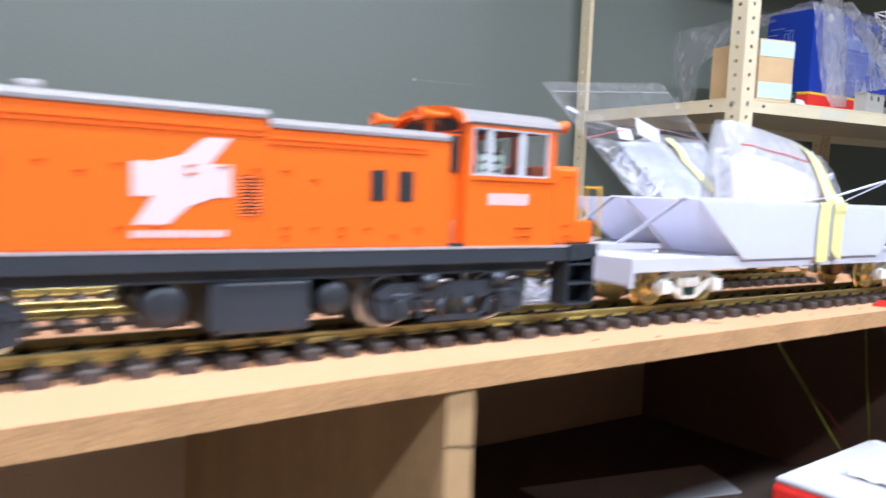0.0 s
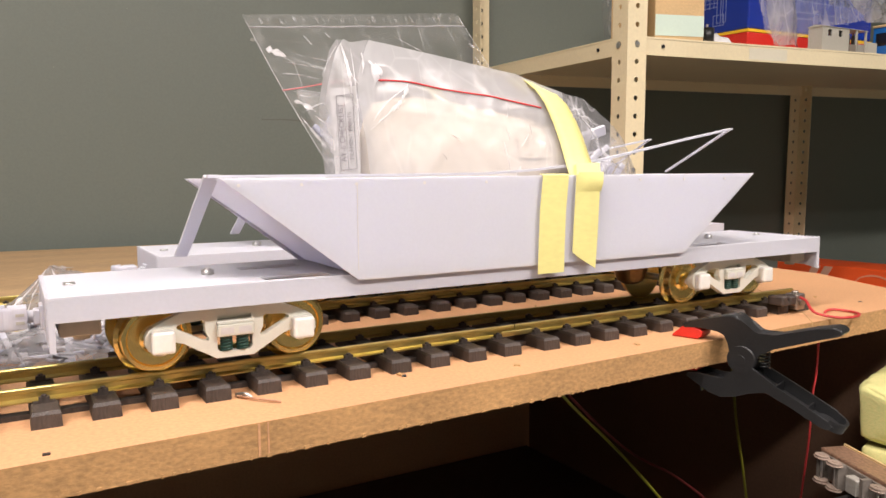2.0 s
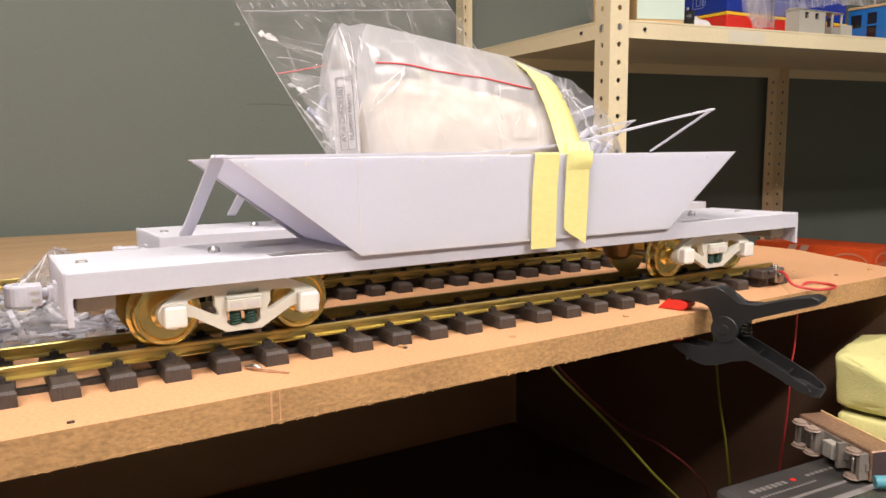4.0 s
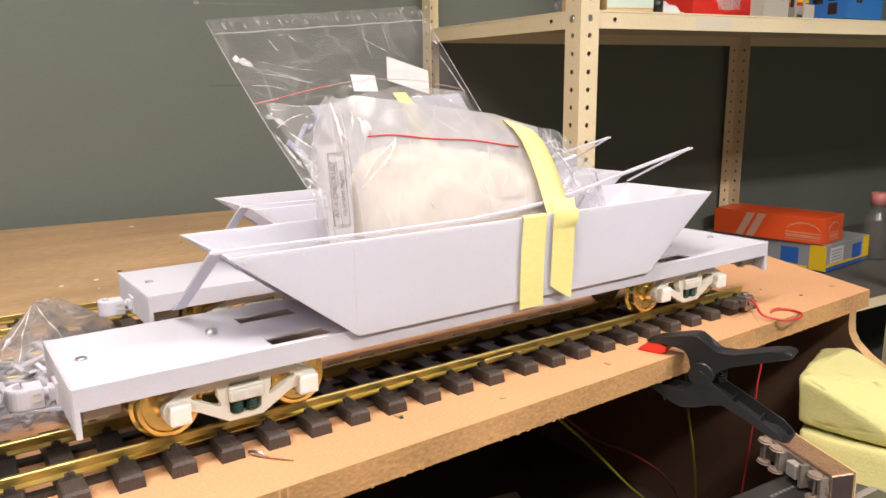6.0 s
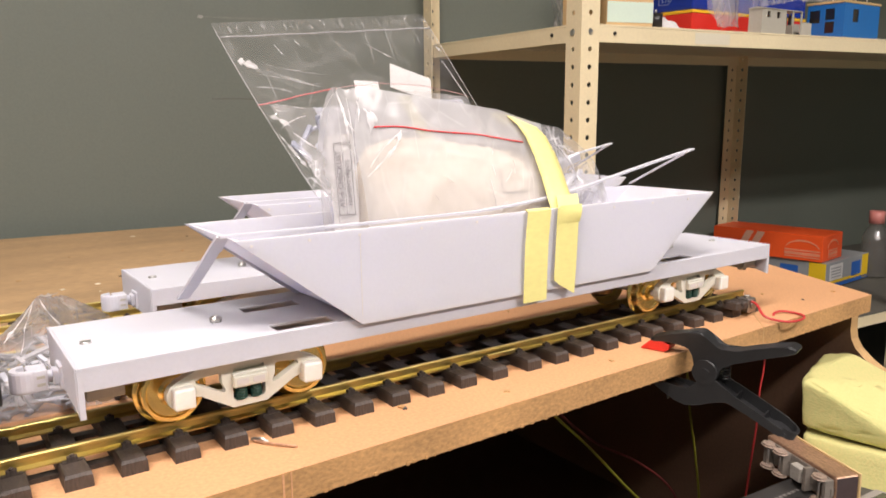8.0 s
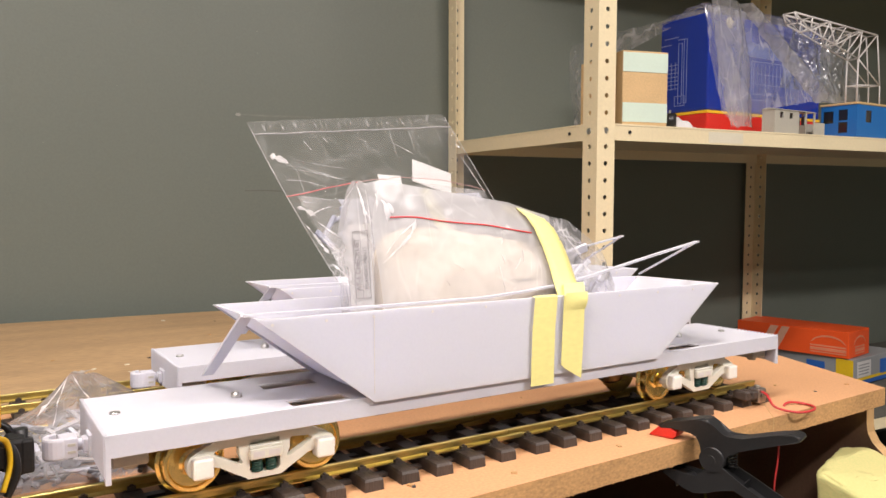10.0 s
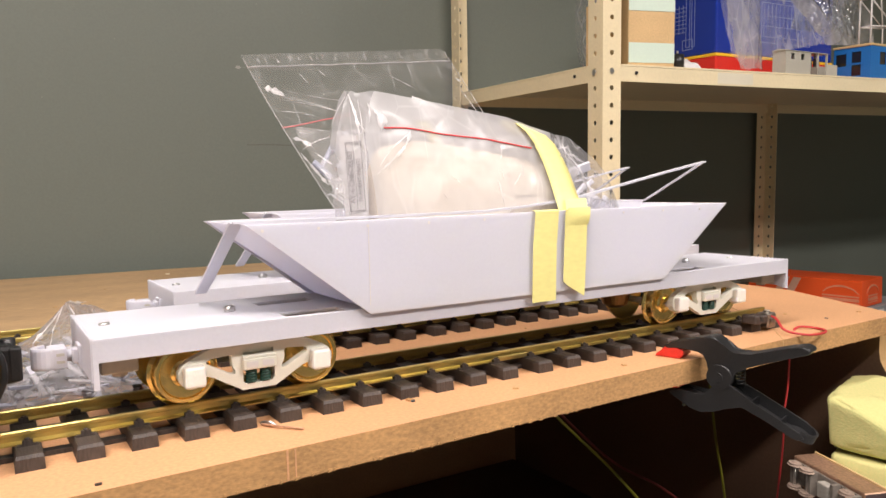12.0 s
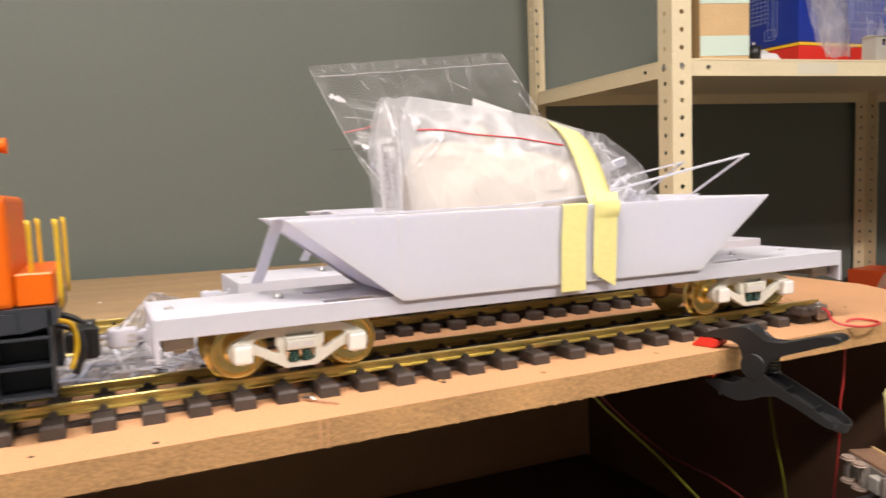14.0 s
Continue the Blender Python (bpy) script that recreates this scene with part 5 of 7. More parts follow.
part("seam", bm, M_FILMSIDE, bag, "welded side seam").visible_shadow = False


def on_front(x, z, lift=0.0008):
    top = interp(BAG_TOP, x)
    v = (z - 0.974) / (top - 0.974)
    p = front_face((x - bag_left(v)) / (1.131 - bag_left(v)), v)
    return (p.x, p.y - lift, p.z)


bm = bmn()
zip_pts = [on_front(0.887 + 0.128 * k / 12, 1.0865 - 0.013 * (k / 12) ** 1.5 + 0.0006 * math.sin(k)) for k in range(13)]
tube(bm, zip_pts, 0.00055, 6, smooth=3)
part("zip_line", bm, M_REDLINE, bag, "thin red zip line")
# cream prints inside
HEAP = [(0.877, 1.03), (0.882, 1.062), (0.890, 1.074), (0.92, 1.079), (0.96, 1.075), (0.985, 1.071), (1.02, 1.066), (1.05, 1.058), (1.066, 1.045), (1.074, 1.015)]


def mass(side):
    """One face of a heap that presses against the bag's film from inside."""
    x0, x1 = HEAP[0][0], HEAP[-1][0]
    def at(u, v):
        x = x0 + (x1 - x0) * u
        z = 0.977 + (interp(HEAP, x) + 0.003 * noise.noise((x * 90, 0, 1)) - 0.977) * v
        deep = interp(BAG_DEPTH, x) * (1 - max(0, (z - 1.01) / 0.13) ** 1.7)
        d = 0.86 * deep * min(1.0, 14 * min(u, 1 - u)) ** 0.5 * (1 - v ** 8)
        return Vector((x, 0.704 + side * (d + crumple((x, 0.7, z), 0.0013, 55, 31 + side)), z))
    return at


load = thing("printed_parts_load", "heap of cream plastic prints packed inside the bag", "model parts")
for side in (-1, 1):
    bm = bmn()
    sheet(bm, mass(side), 60, 30)
    part("packed_print", bm, M_CONTENT, load)
inside = random.Random(12)
for k in range(14):
    cx = inside.uniform(1.04, 1.105)
    cz = inside.uniform(0.995, interp(BAG_TOP, cx) - 0.022)
    l, w = inside.uniform(0.008, 0.02), inside.uniform(0.0015, 0.004)
    solo("printed_part", one(box, -l, l, -0.0015, 0.0015, -w, w, 0.0006, 1), M_WHITE, "small white plastic printed part inside a bag", "model part",
         pose(cx, 0.7 + inside.uniform(-0.006, 0.006), cz, inside.uniform(-20, 20), inside.uniform(-70, 70), inside.uniform(-25, 25)), group="white printed parts")
# packing list behind the film, with its printed words
px = (Vector(on_front(0.869, 1.045, 0)) - Vector(on_front(0.860, 1.045, 0))).normalized()
pz = (Vector(on_front(0.8655, 1.075, 0)) - Vector(on_front(0.8655, 1.015, 0))).normalized()
py = pz.cross(px).normalized()
px = py.cross(pz)
panel = Matrix.Translation(Vector(on_front(0.8665, 1.0455, 0)) + py * 0.0010) @ Matrix((px, py, pz)).transposed().to_4x4()
paper = thing("checklist_paper", "white folded paper checklist inside the bag", "paper", panel @ Matrix.Diagonal((0.88, 1, 0.88, 1)))
bm = bmn()
sheet(bm, lambda u, v: Vector((-0.0135 + 0.020 * u, 0.0004 * math.sin(5 * v + 3 * u), -0.05 + 0.092 * v)), 10, 14)
part("page", bm, M_PAGE, paper)
bm = bmn()
for a, b, c, d in ((-0.0085, -0.0082, -0.018, 0.036), (0.0042, 0.0045, -0.018, 0.036), (-0.0085, 0.0045, -0.0182, -0.0179), (-0.0085, 0.0045, 0.0359, 0.0362), (-0.0022, -0.0020, -0.018, 0.03)):
    box(bm, a, b, -0.0010, -0.0006, c, d)
part("printed_frame", bm, M_INK, paper)


def words(text, size, parent, m, material):
    cu = bpy.data.curves.new("words", "FONT")
    cu.body, cu.size, cu.align_x, cu.align_y = text, size, "CENTER", "CENTER"
    tmp = new("words", cu)
    me = bpy.data.meshes.new_from_object(tmp.evaluated_get(bpy.context.evaluated_depsgraph_get()))
    bpy.data.objects.remove(tmp)
    me.materials.append(material)
    ob = new("words", me)
    ob.parent = parent
    ob.matrix_basis = m
    return ob


words("AY-6 CHECKLIST", 0.0057, paper, pose(-0.0052, -0.0011, 0.009) @ pose(0, 0, 0, 90, 0, 0) @ pose(0, 0, 0, 0, 0, 90), M_INK)
words("FILAMENT PRINTS", 0.0043, paper, pose(0.0013, -0.0011, 0.006) @ pose(0, 0, 0, 90, 0, 0) @ pose(0, 0, 0, 0, 0, 90), M_INK)

slip = thing("printed_slip", "cream paper slip with faint fine print inside the bag", "paper")
bm = bmn()
sheet(bm, lambda u, v: Vector(on_front(0.993 + 0.022 * u, 1.037 + 0.022 * v, -0.0042)), 6, 6)
part("page", bm, M_CONTENT, slip)
bm = bmn()
for k in range(7):
    z = 1.0395 + 0.0027 * k
    strip(bm, [on_front(0.997 + 0.015 * j / 6, z, -0.0037) for j in range(7)], 0.0006, 0.0001, side=(0, 0, 1))
part("print_bars", bm, M_CONTENTEND, slip)

# masking tape
tape = thing("masking_tape_strip", "yellow masking tape holding the bag to the wagon side", "tape", group="masking tape strips")
bm = bmn()
prism(bm, [(1.0185, 0.9705), (1.0235, 0.9665), (1.0395, 0.9575), (1.0415, 0.985), (1.0435, 1.0245), (1.0215, 1.0245), (1.0195, 0.99)], "y", 0.6519, 0.6524)
strip(bm, [(1.0325, 0.6518, 1.0245), (1.0345, 0.6545, 1.0262), (1.040, 0.662, 1.033)], 0.022, 0.0004, side=(1, 0, 0))
part("stuck_end", bm, M_TAPE, tape)
bm = bmn()
over = [(1.0335, 0.6605, 1.0255), (1.0345, 0.667, 1.036), (1.0345, 0.6735, 1.0497), (1.0325, 0.679, 1.063), (1.0285, 0.685, 1.077), (1.0235, 0.690, 1.0855), (1.0185, 0.6965, 1.0908), (1.0130, 0.704, 1.0925), (1.0095, 0.711, 1.089)]
fine = []
for i in range(len(over) - 1):
    for k in range(4):
        fine.append(Vector(over[i]).lerp(Vector(over[i + 1]), k / 4) + Vector((0, 0.0003 * math.sin(3.1 * (4 * i + k)), 0)))
n = len(fine) - 1
rows = []
for i, p in enumerate(fine):
    sd = Vector((1, 0.1, 0.3)).lerp(Vector((1, 0.25, -0.42)), (i / n) ** 1.3).normalized() * 0.0122
    rows.append([bm.verts.new(p + sd * s + Vector((0, -h, 0.3 * h))) for s, h in ((-1, 0.0004), (-0.35, 0.0009), (0.35, 0.0007), (1, 0.0002), (1, 0), (-1, 0))])
for r0, r1 in zip(rows, rows[1:]):
    for k in range(6):
        bm.faces.new((r0[k], r0[(k + 1) % 6], r1[(k + 1) % 6], r1[k])).smooth = True
part("run_over_bag", bm, M_TAPE, tape)
bm = bmn()
sheet(bm, lambda u, v: Vector((1.0212 + 0.0225 * u + 0.002 * v, 0.6518 - 0.0012 * math.sin(3 * v) * (0.3 + u), 1.013 + 0.0135 * v)), 8, 8)
part("fold", bm, M_TAPE, tape)
tape2 = thing("masking_tape_strip", "yellow masking tape stuck down the white wagon side", "tape", group="masking tape strips")
bm = bmn()
strip(bm, [(0.9995, 0.6521, 0.957), (1.0, 0.6521, 0.975), (1.001, 0.6521, 1.0), (1.0035, 0.6521, 1.0245), (1.004, 0.6535, 1.0252), (1.0045, 0.657, 1.0254)], 0.0225, 0.0004, side=(1, 0, 0))
part("stuck_end", bm, M_TAPE, tape2)


# large clear bag leaning in the rear wagon
def big_bag(side):
    def at(u, v):
        xl, xr = 0.932 + (0.895 - 0.932) * v - 0.003 * math.sin(math.pi * v), 1.165 - 0.012 * v
        x = xl + (xr - xl) * u
        z = 1.012 + (1.192 + 0.026 * u - 1.012) * v
        y = 0.86 + 0.175 * v - 0.012 * u * (1 - v)
        bulge = 0.02 * math.sin(math.pi * min(1, u)) ** 0.6 * max(0.0, 1 - v / 0.72) ** 0.7
        k = min(1.0, 5 * min(u, 1 - u, 1 - v) + 0.1)
        n = facets((x, y, z), 0.007 if v < 0.62 else 0.003, 26, 11 + side) * k
        n += facets((x, y, z), 0.0015, 80, 5) * k
        if v > 0.87:
            y += 0.0016 * math.sin(75 * u + 3 * math.sin(9 * u)) * (1 - abs(v - 0.94) / 0.07)
        return Vector((x + 0.2 * n, y + side * (bulge + 0.0022) + n, z + 0.3 * n))
    return at


bag2 = thing("parts_bag", "large clear zip bag leaning upright behind the wagons", "plastic bag")
for side in (-1, 1):
    bm = bmn()
    sheet(bm, big_bag(side), 70, 70)
    part("film", bm, M_FILM2 if side > 0 else M_FILM3, bag2, "thin clear plastic film").visible_shadow = False
bf = big_bag(-1)
bm = bmn()
tube(bm, [bf(k / 20, 0.53 + 0.09 * math.sin(math.pi * (k / 20) ** 1.2) - 0.02 * k / 20) + Vector((0, 0.0025, 0)) for k in range(8)], 0.0007, 6, smooth=2)
part("zip_line", bm, M_ZIPPINK, bag2, "thin red zip line")
bm = bmn()
tube(bm, [bf(k / 20, 0.53 + 0.09 * math.sin(math.pi * (k / 20) ** 1.2) - 0.02 * k / 20) + Vector((0, 0.0045, 0)) for k in range(7, 21)], 0.0004, 6, smooth=2)
part("zip_line", bm, M_ZIPFAINT, bag2, "faint pink zip line")
bm = bmn()
tube(bm, [bf(k / 30, 0.913 + 0.002 * math.sin(k)) - Vector((0, 0.0008, 0)) for k in range(31)], 0.0008, 6, smooth=1)
part("zip_ridge", bm, M_FILM, bag2)
for uu in (0.0, 1.0):
    bm = bmn()
    tube(bm, [bf(uu, 0.05 + 0.93 * k / 30) for k in range(31)], 0.0003, 6, smooth=1)
    part("welded_edge", bm, M_FOLDGLINT, bag2, "pale welded edge")
# pale strips along the edge and the zip, painted as glints on the folds
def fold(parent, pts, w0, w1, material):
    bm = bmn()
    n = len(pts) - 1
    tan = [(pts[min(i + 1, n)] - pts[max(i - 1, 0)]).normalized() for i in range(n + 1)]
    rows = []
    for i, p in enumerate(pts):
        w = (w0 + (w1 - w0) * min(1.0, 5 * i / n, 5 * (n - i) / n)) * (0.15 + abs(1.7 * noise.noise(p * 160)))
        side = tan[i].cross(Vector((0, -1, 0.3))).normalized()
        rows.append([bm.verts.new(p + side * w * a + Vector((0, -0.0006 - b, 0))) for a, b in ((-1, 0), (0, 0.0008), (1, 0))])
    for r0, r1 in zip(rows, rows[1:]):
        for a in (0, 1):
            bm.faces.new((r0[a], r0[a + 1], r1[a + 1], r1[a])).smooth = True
    part("fold", bm, material, parent, "pale strip painted as a glint on folded film")


def on_big(u0, v0, u1, v1, bow=0.0, n=12):
    return [bf(u0 + (u1 - u0) * k / n, v0 + (v1 - v0) * k / n + bow * math.sin(math.pi * k / n)) for k in range(n + 1)]


def along(x0, z0, x1, z1, bow=0.0, n=12):
    return [Vector(on_front(x0 + (x1 - x0) * k / n + bow * math.sin(math.pi * k / n), z0 + (z1 - z0) * k / n)) for k in range(n + 1)]


# painted glints of the tall bag: bright patch, long sloping folds and crinkles
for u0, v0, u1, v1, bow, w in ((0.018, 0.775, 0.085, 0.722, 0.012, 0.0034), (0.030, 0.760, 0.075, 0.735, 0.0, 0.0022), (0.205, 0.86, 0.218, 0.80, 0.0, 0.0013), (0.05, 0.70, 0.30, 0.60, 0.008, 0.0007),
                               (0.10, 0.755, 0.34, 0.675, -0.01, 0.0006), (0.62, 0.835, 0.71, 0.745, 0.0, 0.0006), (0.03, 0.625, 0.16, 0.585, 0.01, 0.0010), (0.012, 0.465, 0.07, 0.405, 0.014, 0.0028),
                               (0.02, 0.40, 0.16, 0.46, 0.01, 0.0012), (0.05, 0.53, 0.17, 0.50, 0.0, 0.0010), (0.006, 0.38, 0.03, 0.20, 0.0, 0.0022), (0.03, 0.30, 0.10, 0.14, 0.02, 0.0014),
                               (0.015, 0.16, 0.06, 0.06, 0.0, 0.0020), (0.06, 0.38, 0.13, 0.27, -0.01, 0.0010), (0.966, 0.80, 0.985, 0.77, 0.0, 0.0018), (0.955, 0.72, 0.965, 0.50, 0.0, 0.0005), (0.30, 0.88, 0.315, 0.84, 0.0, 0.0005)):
    fold(bag2, on_big(u0, v0, u1, v1, bow), 0.0002, w, M_FOLDGLINT)
# wavy highlights of the tall bag's header, painted as short upright strips
rf = random.Random(77)
for k in range(26):
    u = (k + rf.uniform(0.2, 0.8)) / 26
    fold(bag2, on_big(u, 0.985 - rf.uniform(0, 0.02), u + rf.uniform(-0.008, 0.008), 0.93 + rf.uniform(0, 0.025), 0.0, 5), 0.0002, rf.uniform(0.0012, 0.0035), M_FILMSIDE)
# painted glints of the front bag: a crinkled upright edge, a bright patch and two sloping streaks
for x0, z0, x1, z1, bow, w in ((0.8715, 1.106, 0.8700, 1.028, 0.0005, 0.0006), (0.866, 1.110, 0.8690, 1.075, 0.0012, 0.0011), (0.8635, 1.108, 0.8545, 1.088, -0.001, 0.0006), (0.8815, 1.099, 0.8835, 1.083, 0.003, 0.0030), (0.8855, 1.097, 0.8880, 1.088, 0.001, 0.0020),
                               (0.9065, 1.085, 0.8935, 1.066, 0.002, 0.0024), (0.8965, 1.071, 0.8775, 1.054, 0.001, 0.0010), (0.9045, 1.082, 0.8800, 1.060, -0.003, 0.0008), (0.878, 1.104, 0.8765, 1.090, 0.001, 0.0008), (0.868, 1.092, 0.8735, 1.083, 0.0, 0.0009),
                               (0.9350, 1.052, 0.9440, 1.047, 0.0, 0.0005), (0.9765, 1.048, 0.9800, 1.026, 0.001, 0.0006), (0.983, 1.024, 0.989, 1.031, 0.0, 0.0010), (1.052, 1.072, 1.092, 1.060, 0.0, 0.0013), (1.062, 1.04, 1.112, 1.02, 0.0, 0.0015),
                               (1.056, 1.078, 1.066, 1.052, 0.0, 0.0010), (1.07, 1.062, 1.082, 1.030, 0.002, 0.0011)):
    fold(bag, along(x0, z0, x1, z1, bow), 0.00015, w, M_FOLDGLINT)
for k in range(9):
    x, z = (rf.uniform(1.045, 1.1), rf.uniform(1.0, 1.05)) if k % 2 else (rf.uniform(0.90, 1.01), rf.uniform(1.03, 1.065))
    g, ln = rf.uniform(0.4, 2.4), rf.uniform(0.005, 0.012)
    fold(bag, along(x, z, x + ln * math.cos(g), z + ln * math.sin(g), 0.0006, 7), 0.0001, rf.uniform(0.0003, 0.0006), M_FOLDGLINT)
bb = big_bag(1)
for c, w, h, ry in (((1.145, 1.047, 1.137), 0.031, 0.0165, 16), ((1.077, 1.035, 1.128), 0.016, 0.0105, 2), ((0.985, 0.925, 1.062), 0.016, 0.02, 20)):
    bm = bmn()
    box(bm, -w, w, -0.0004, 0.0004, -h, h)
    solo("paper_slip", bm, M_PAPER, "small white paper slip inside a clear bag", "paper", Matrix.Translation(c) @ pose(0, 0, 0, -25, ry, 0), group="paper slips")
# pale prints filling the lower half of the tall bag
def rear_mass(side):
    def at(u, v):
        a, b = bf(0.22 + 0.72 * u, 0.04 + 0.46 * v), bb(0.22 + 0.72 * u, 0.04 + 0.46 * v)
        k = 0.1 + 0.75 * math.sin(math.pi * u) ** 0.4 * (1 - v ** 4)
        mid = (a + b) / 2
        return mid + ((a if side < 0 else b) - mid) * k + Vector((0, crumple(mid, 0.0022, 60, 3 + side), 0))
    return at


inner_bag = thing("parts_bag", "small milky zip bag of prints inside the tall bag", "plastic bag")
for side in (-1, 1):
    bm = bmn()
    sheet(bm, lambda u, v: (bf if side < 0 else bb)(0.05 + 0.91 * u, 0.03 + 0.5 * v - 0.03 * math.sin(7 * u)) + Vector((0, -side * 0.009 + crumple((u, v, side), 0.003, 7, 44), 0)), 50, 30)
    part("film", bm, M_FILMINNER, inner_bag, "milky crinkled film").visible_shadow = False


load2 = thing("printed_parts_load", "heap of pale plastic prints packed in the tall bag", "model parts")
for side in (-1, 1):
    bm = bmn()
    sheet(bm, rear_mass(side), 36, 26)
    part("packed_print", bm, M_GREYPARTS, load2)
tape3 = thing("masking_tape_strip", "yellow masking tape running over the tall bag", "tape", group="masking tape strips")
bm = bmn()
strip(bm, [bf(0.62 - 0.03 * k / 14, 0.53 - 0.40 * k / 14) - Vector((0, 0.003 + 0.001 * math.sin(k * 0.7), 0)) for k in range(15)], 0.016, 0.0004, side=(1, 0, 0))
part("run_over_bag", bm, M_TAPE, tape3)
for k in range(16):
    u, v = inside.uniform(0.05, 0.3), inside.uniform(0.1, 0.42)
    p = bf(u, v) + Vector((0, 0.012, 0))
    l, w = inside.uniform(0.006, 0.015), inside.uniform(0.0012, 0.004)
    solo("printed_part", one(box, -l, l, -0.002, 0.002, -w, w, 0.001, 1), inside.choice((M_GREYPARTS, M_BLUEPARTS, M_BLUEPARTS)), "small grey-blue plastic model part inside a bag", "model part",
         Matrix.Translation(p) @ pose(0, 0, 0, -40, inside.uniform(-80, 80), inside.uniform(-20, 20)), group="grey model parts")


# low clear bag of grey sprue on the table
def low_bag(u, v):
    """A tent of film: a sharp peak near one end, a ridge falling away behind it, spread low at the front."""
    x = 0.612 + 0.150 * u
    y = 0.778 + (0.165 + 0.03 * u) * v
    ridge = interp([(0, 0.006), (0.2, 0.014), (0.4, 0.026), (0.52, 0.042), (0.59, 0.0525), (0.72, 0.0475), (0.86, 0.034), (1, 0.018)], u)
    apron = interp([(0, 0.004), (0.2, 0.015), (0.5, 0.020), (0.8, 0.021), (1, 0.012)], u)
    peak = min(0.93, 0.733 + 1.33 * max(0.0, u - 0.59))
    z = apron * min(1.0, 4.5 * v) * (1 - max(0.0, v - peak) / (1 - peak)) + max(0.0, ridge - apron) * max(0.0, 1 - abs(v - peak) / (0.42 if v < peak else 0.20))
    n = facets((x, y, z), 0.010 if v < 0.45 else 0.004, 26, 21) * min(1, 6 * min(u, 1 - u, v, 1 - v) + 0.1)
    return Vector((x + 0.4 * n, y + 0.4 * n, max(T + 0.003, T + 0.003 + z + 0.6 * n)))


bag3 = thing("parts_bag", "small crinkled clear bag of grey parts lying on the table", "plastic bag")
bm = bmn()
sheet(bm, low_bag, 34, 30)
bmesh.ops.triangulate(bm, faces=bm.faces)
for f in bm.faces:
    f.smooth = False
part("film", bm, M_FILMSMALL, bag3, "crinkled clear plastic film").visible_shadow = False
for pts, w in (([(0.40, 0.62), (0.50, 0.69), (0.585, 0.74)], 0.0016), ([(0.59, 0.735), (0.65, 0.81), (0.72, 0.90)], 0.0020), ([(0.60, 0.72), (0.66, 0.60), (0.70, 0.48)], 0.0012), ([(0.57, 0.73), (0.50, 0.60), (0.47, 0.45)], 0.0009)):
    q = [Vector((*pts[0], 0)).lerp(Vector((*pts[1], 0)), k / 5) for k in range(5)] + [Vector((*pts[1], 0)).lerp(Vector((*pts[2], 0)), k / 5) for k in range(6)]
    fold(bag3, [low_bag(a.x, a.y) for a in q], 0.0002, w, M_FOLDGLINT)
for k in range(150):
    u, v = inside.uniform(0.06, 0.95), inside.uniform(0.05, 0.55)
    p = low_bag(u, v)
    zz = T + 0.004 + max(0.004, p.z - T - 0.006) * inside.uniform(0.0, 0.95)
    l, w = inside.uniform(0.008, 0.024), inside.uniform(0.0009, 0.0030)
    solo("sprue_part", one(box, -l, l, -w, w, -0.0012, 0.0012, 0.0004, 1), inside.choice((M_SPRUE, M_GREYPARTS, M_GREYPARTS, M_WHITE, M_BLUEPARTS)), "small grey plastic sprue part inside a clear bag", "model part",
         pose(p.x, p.y, zz, inside.uniform(-25, 25), inside.uniform(-25, 25), inside.uniform(0, 180)), group="grey sprue parts")


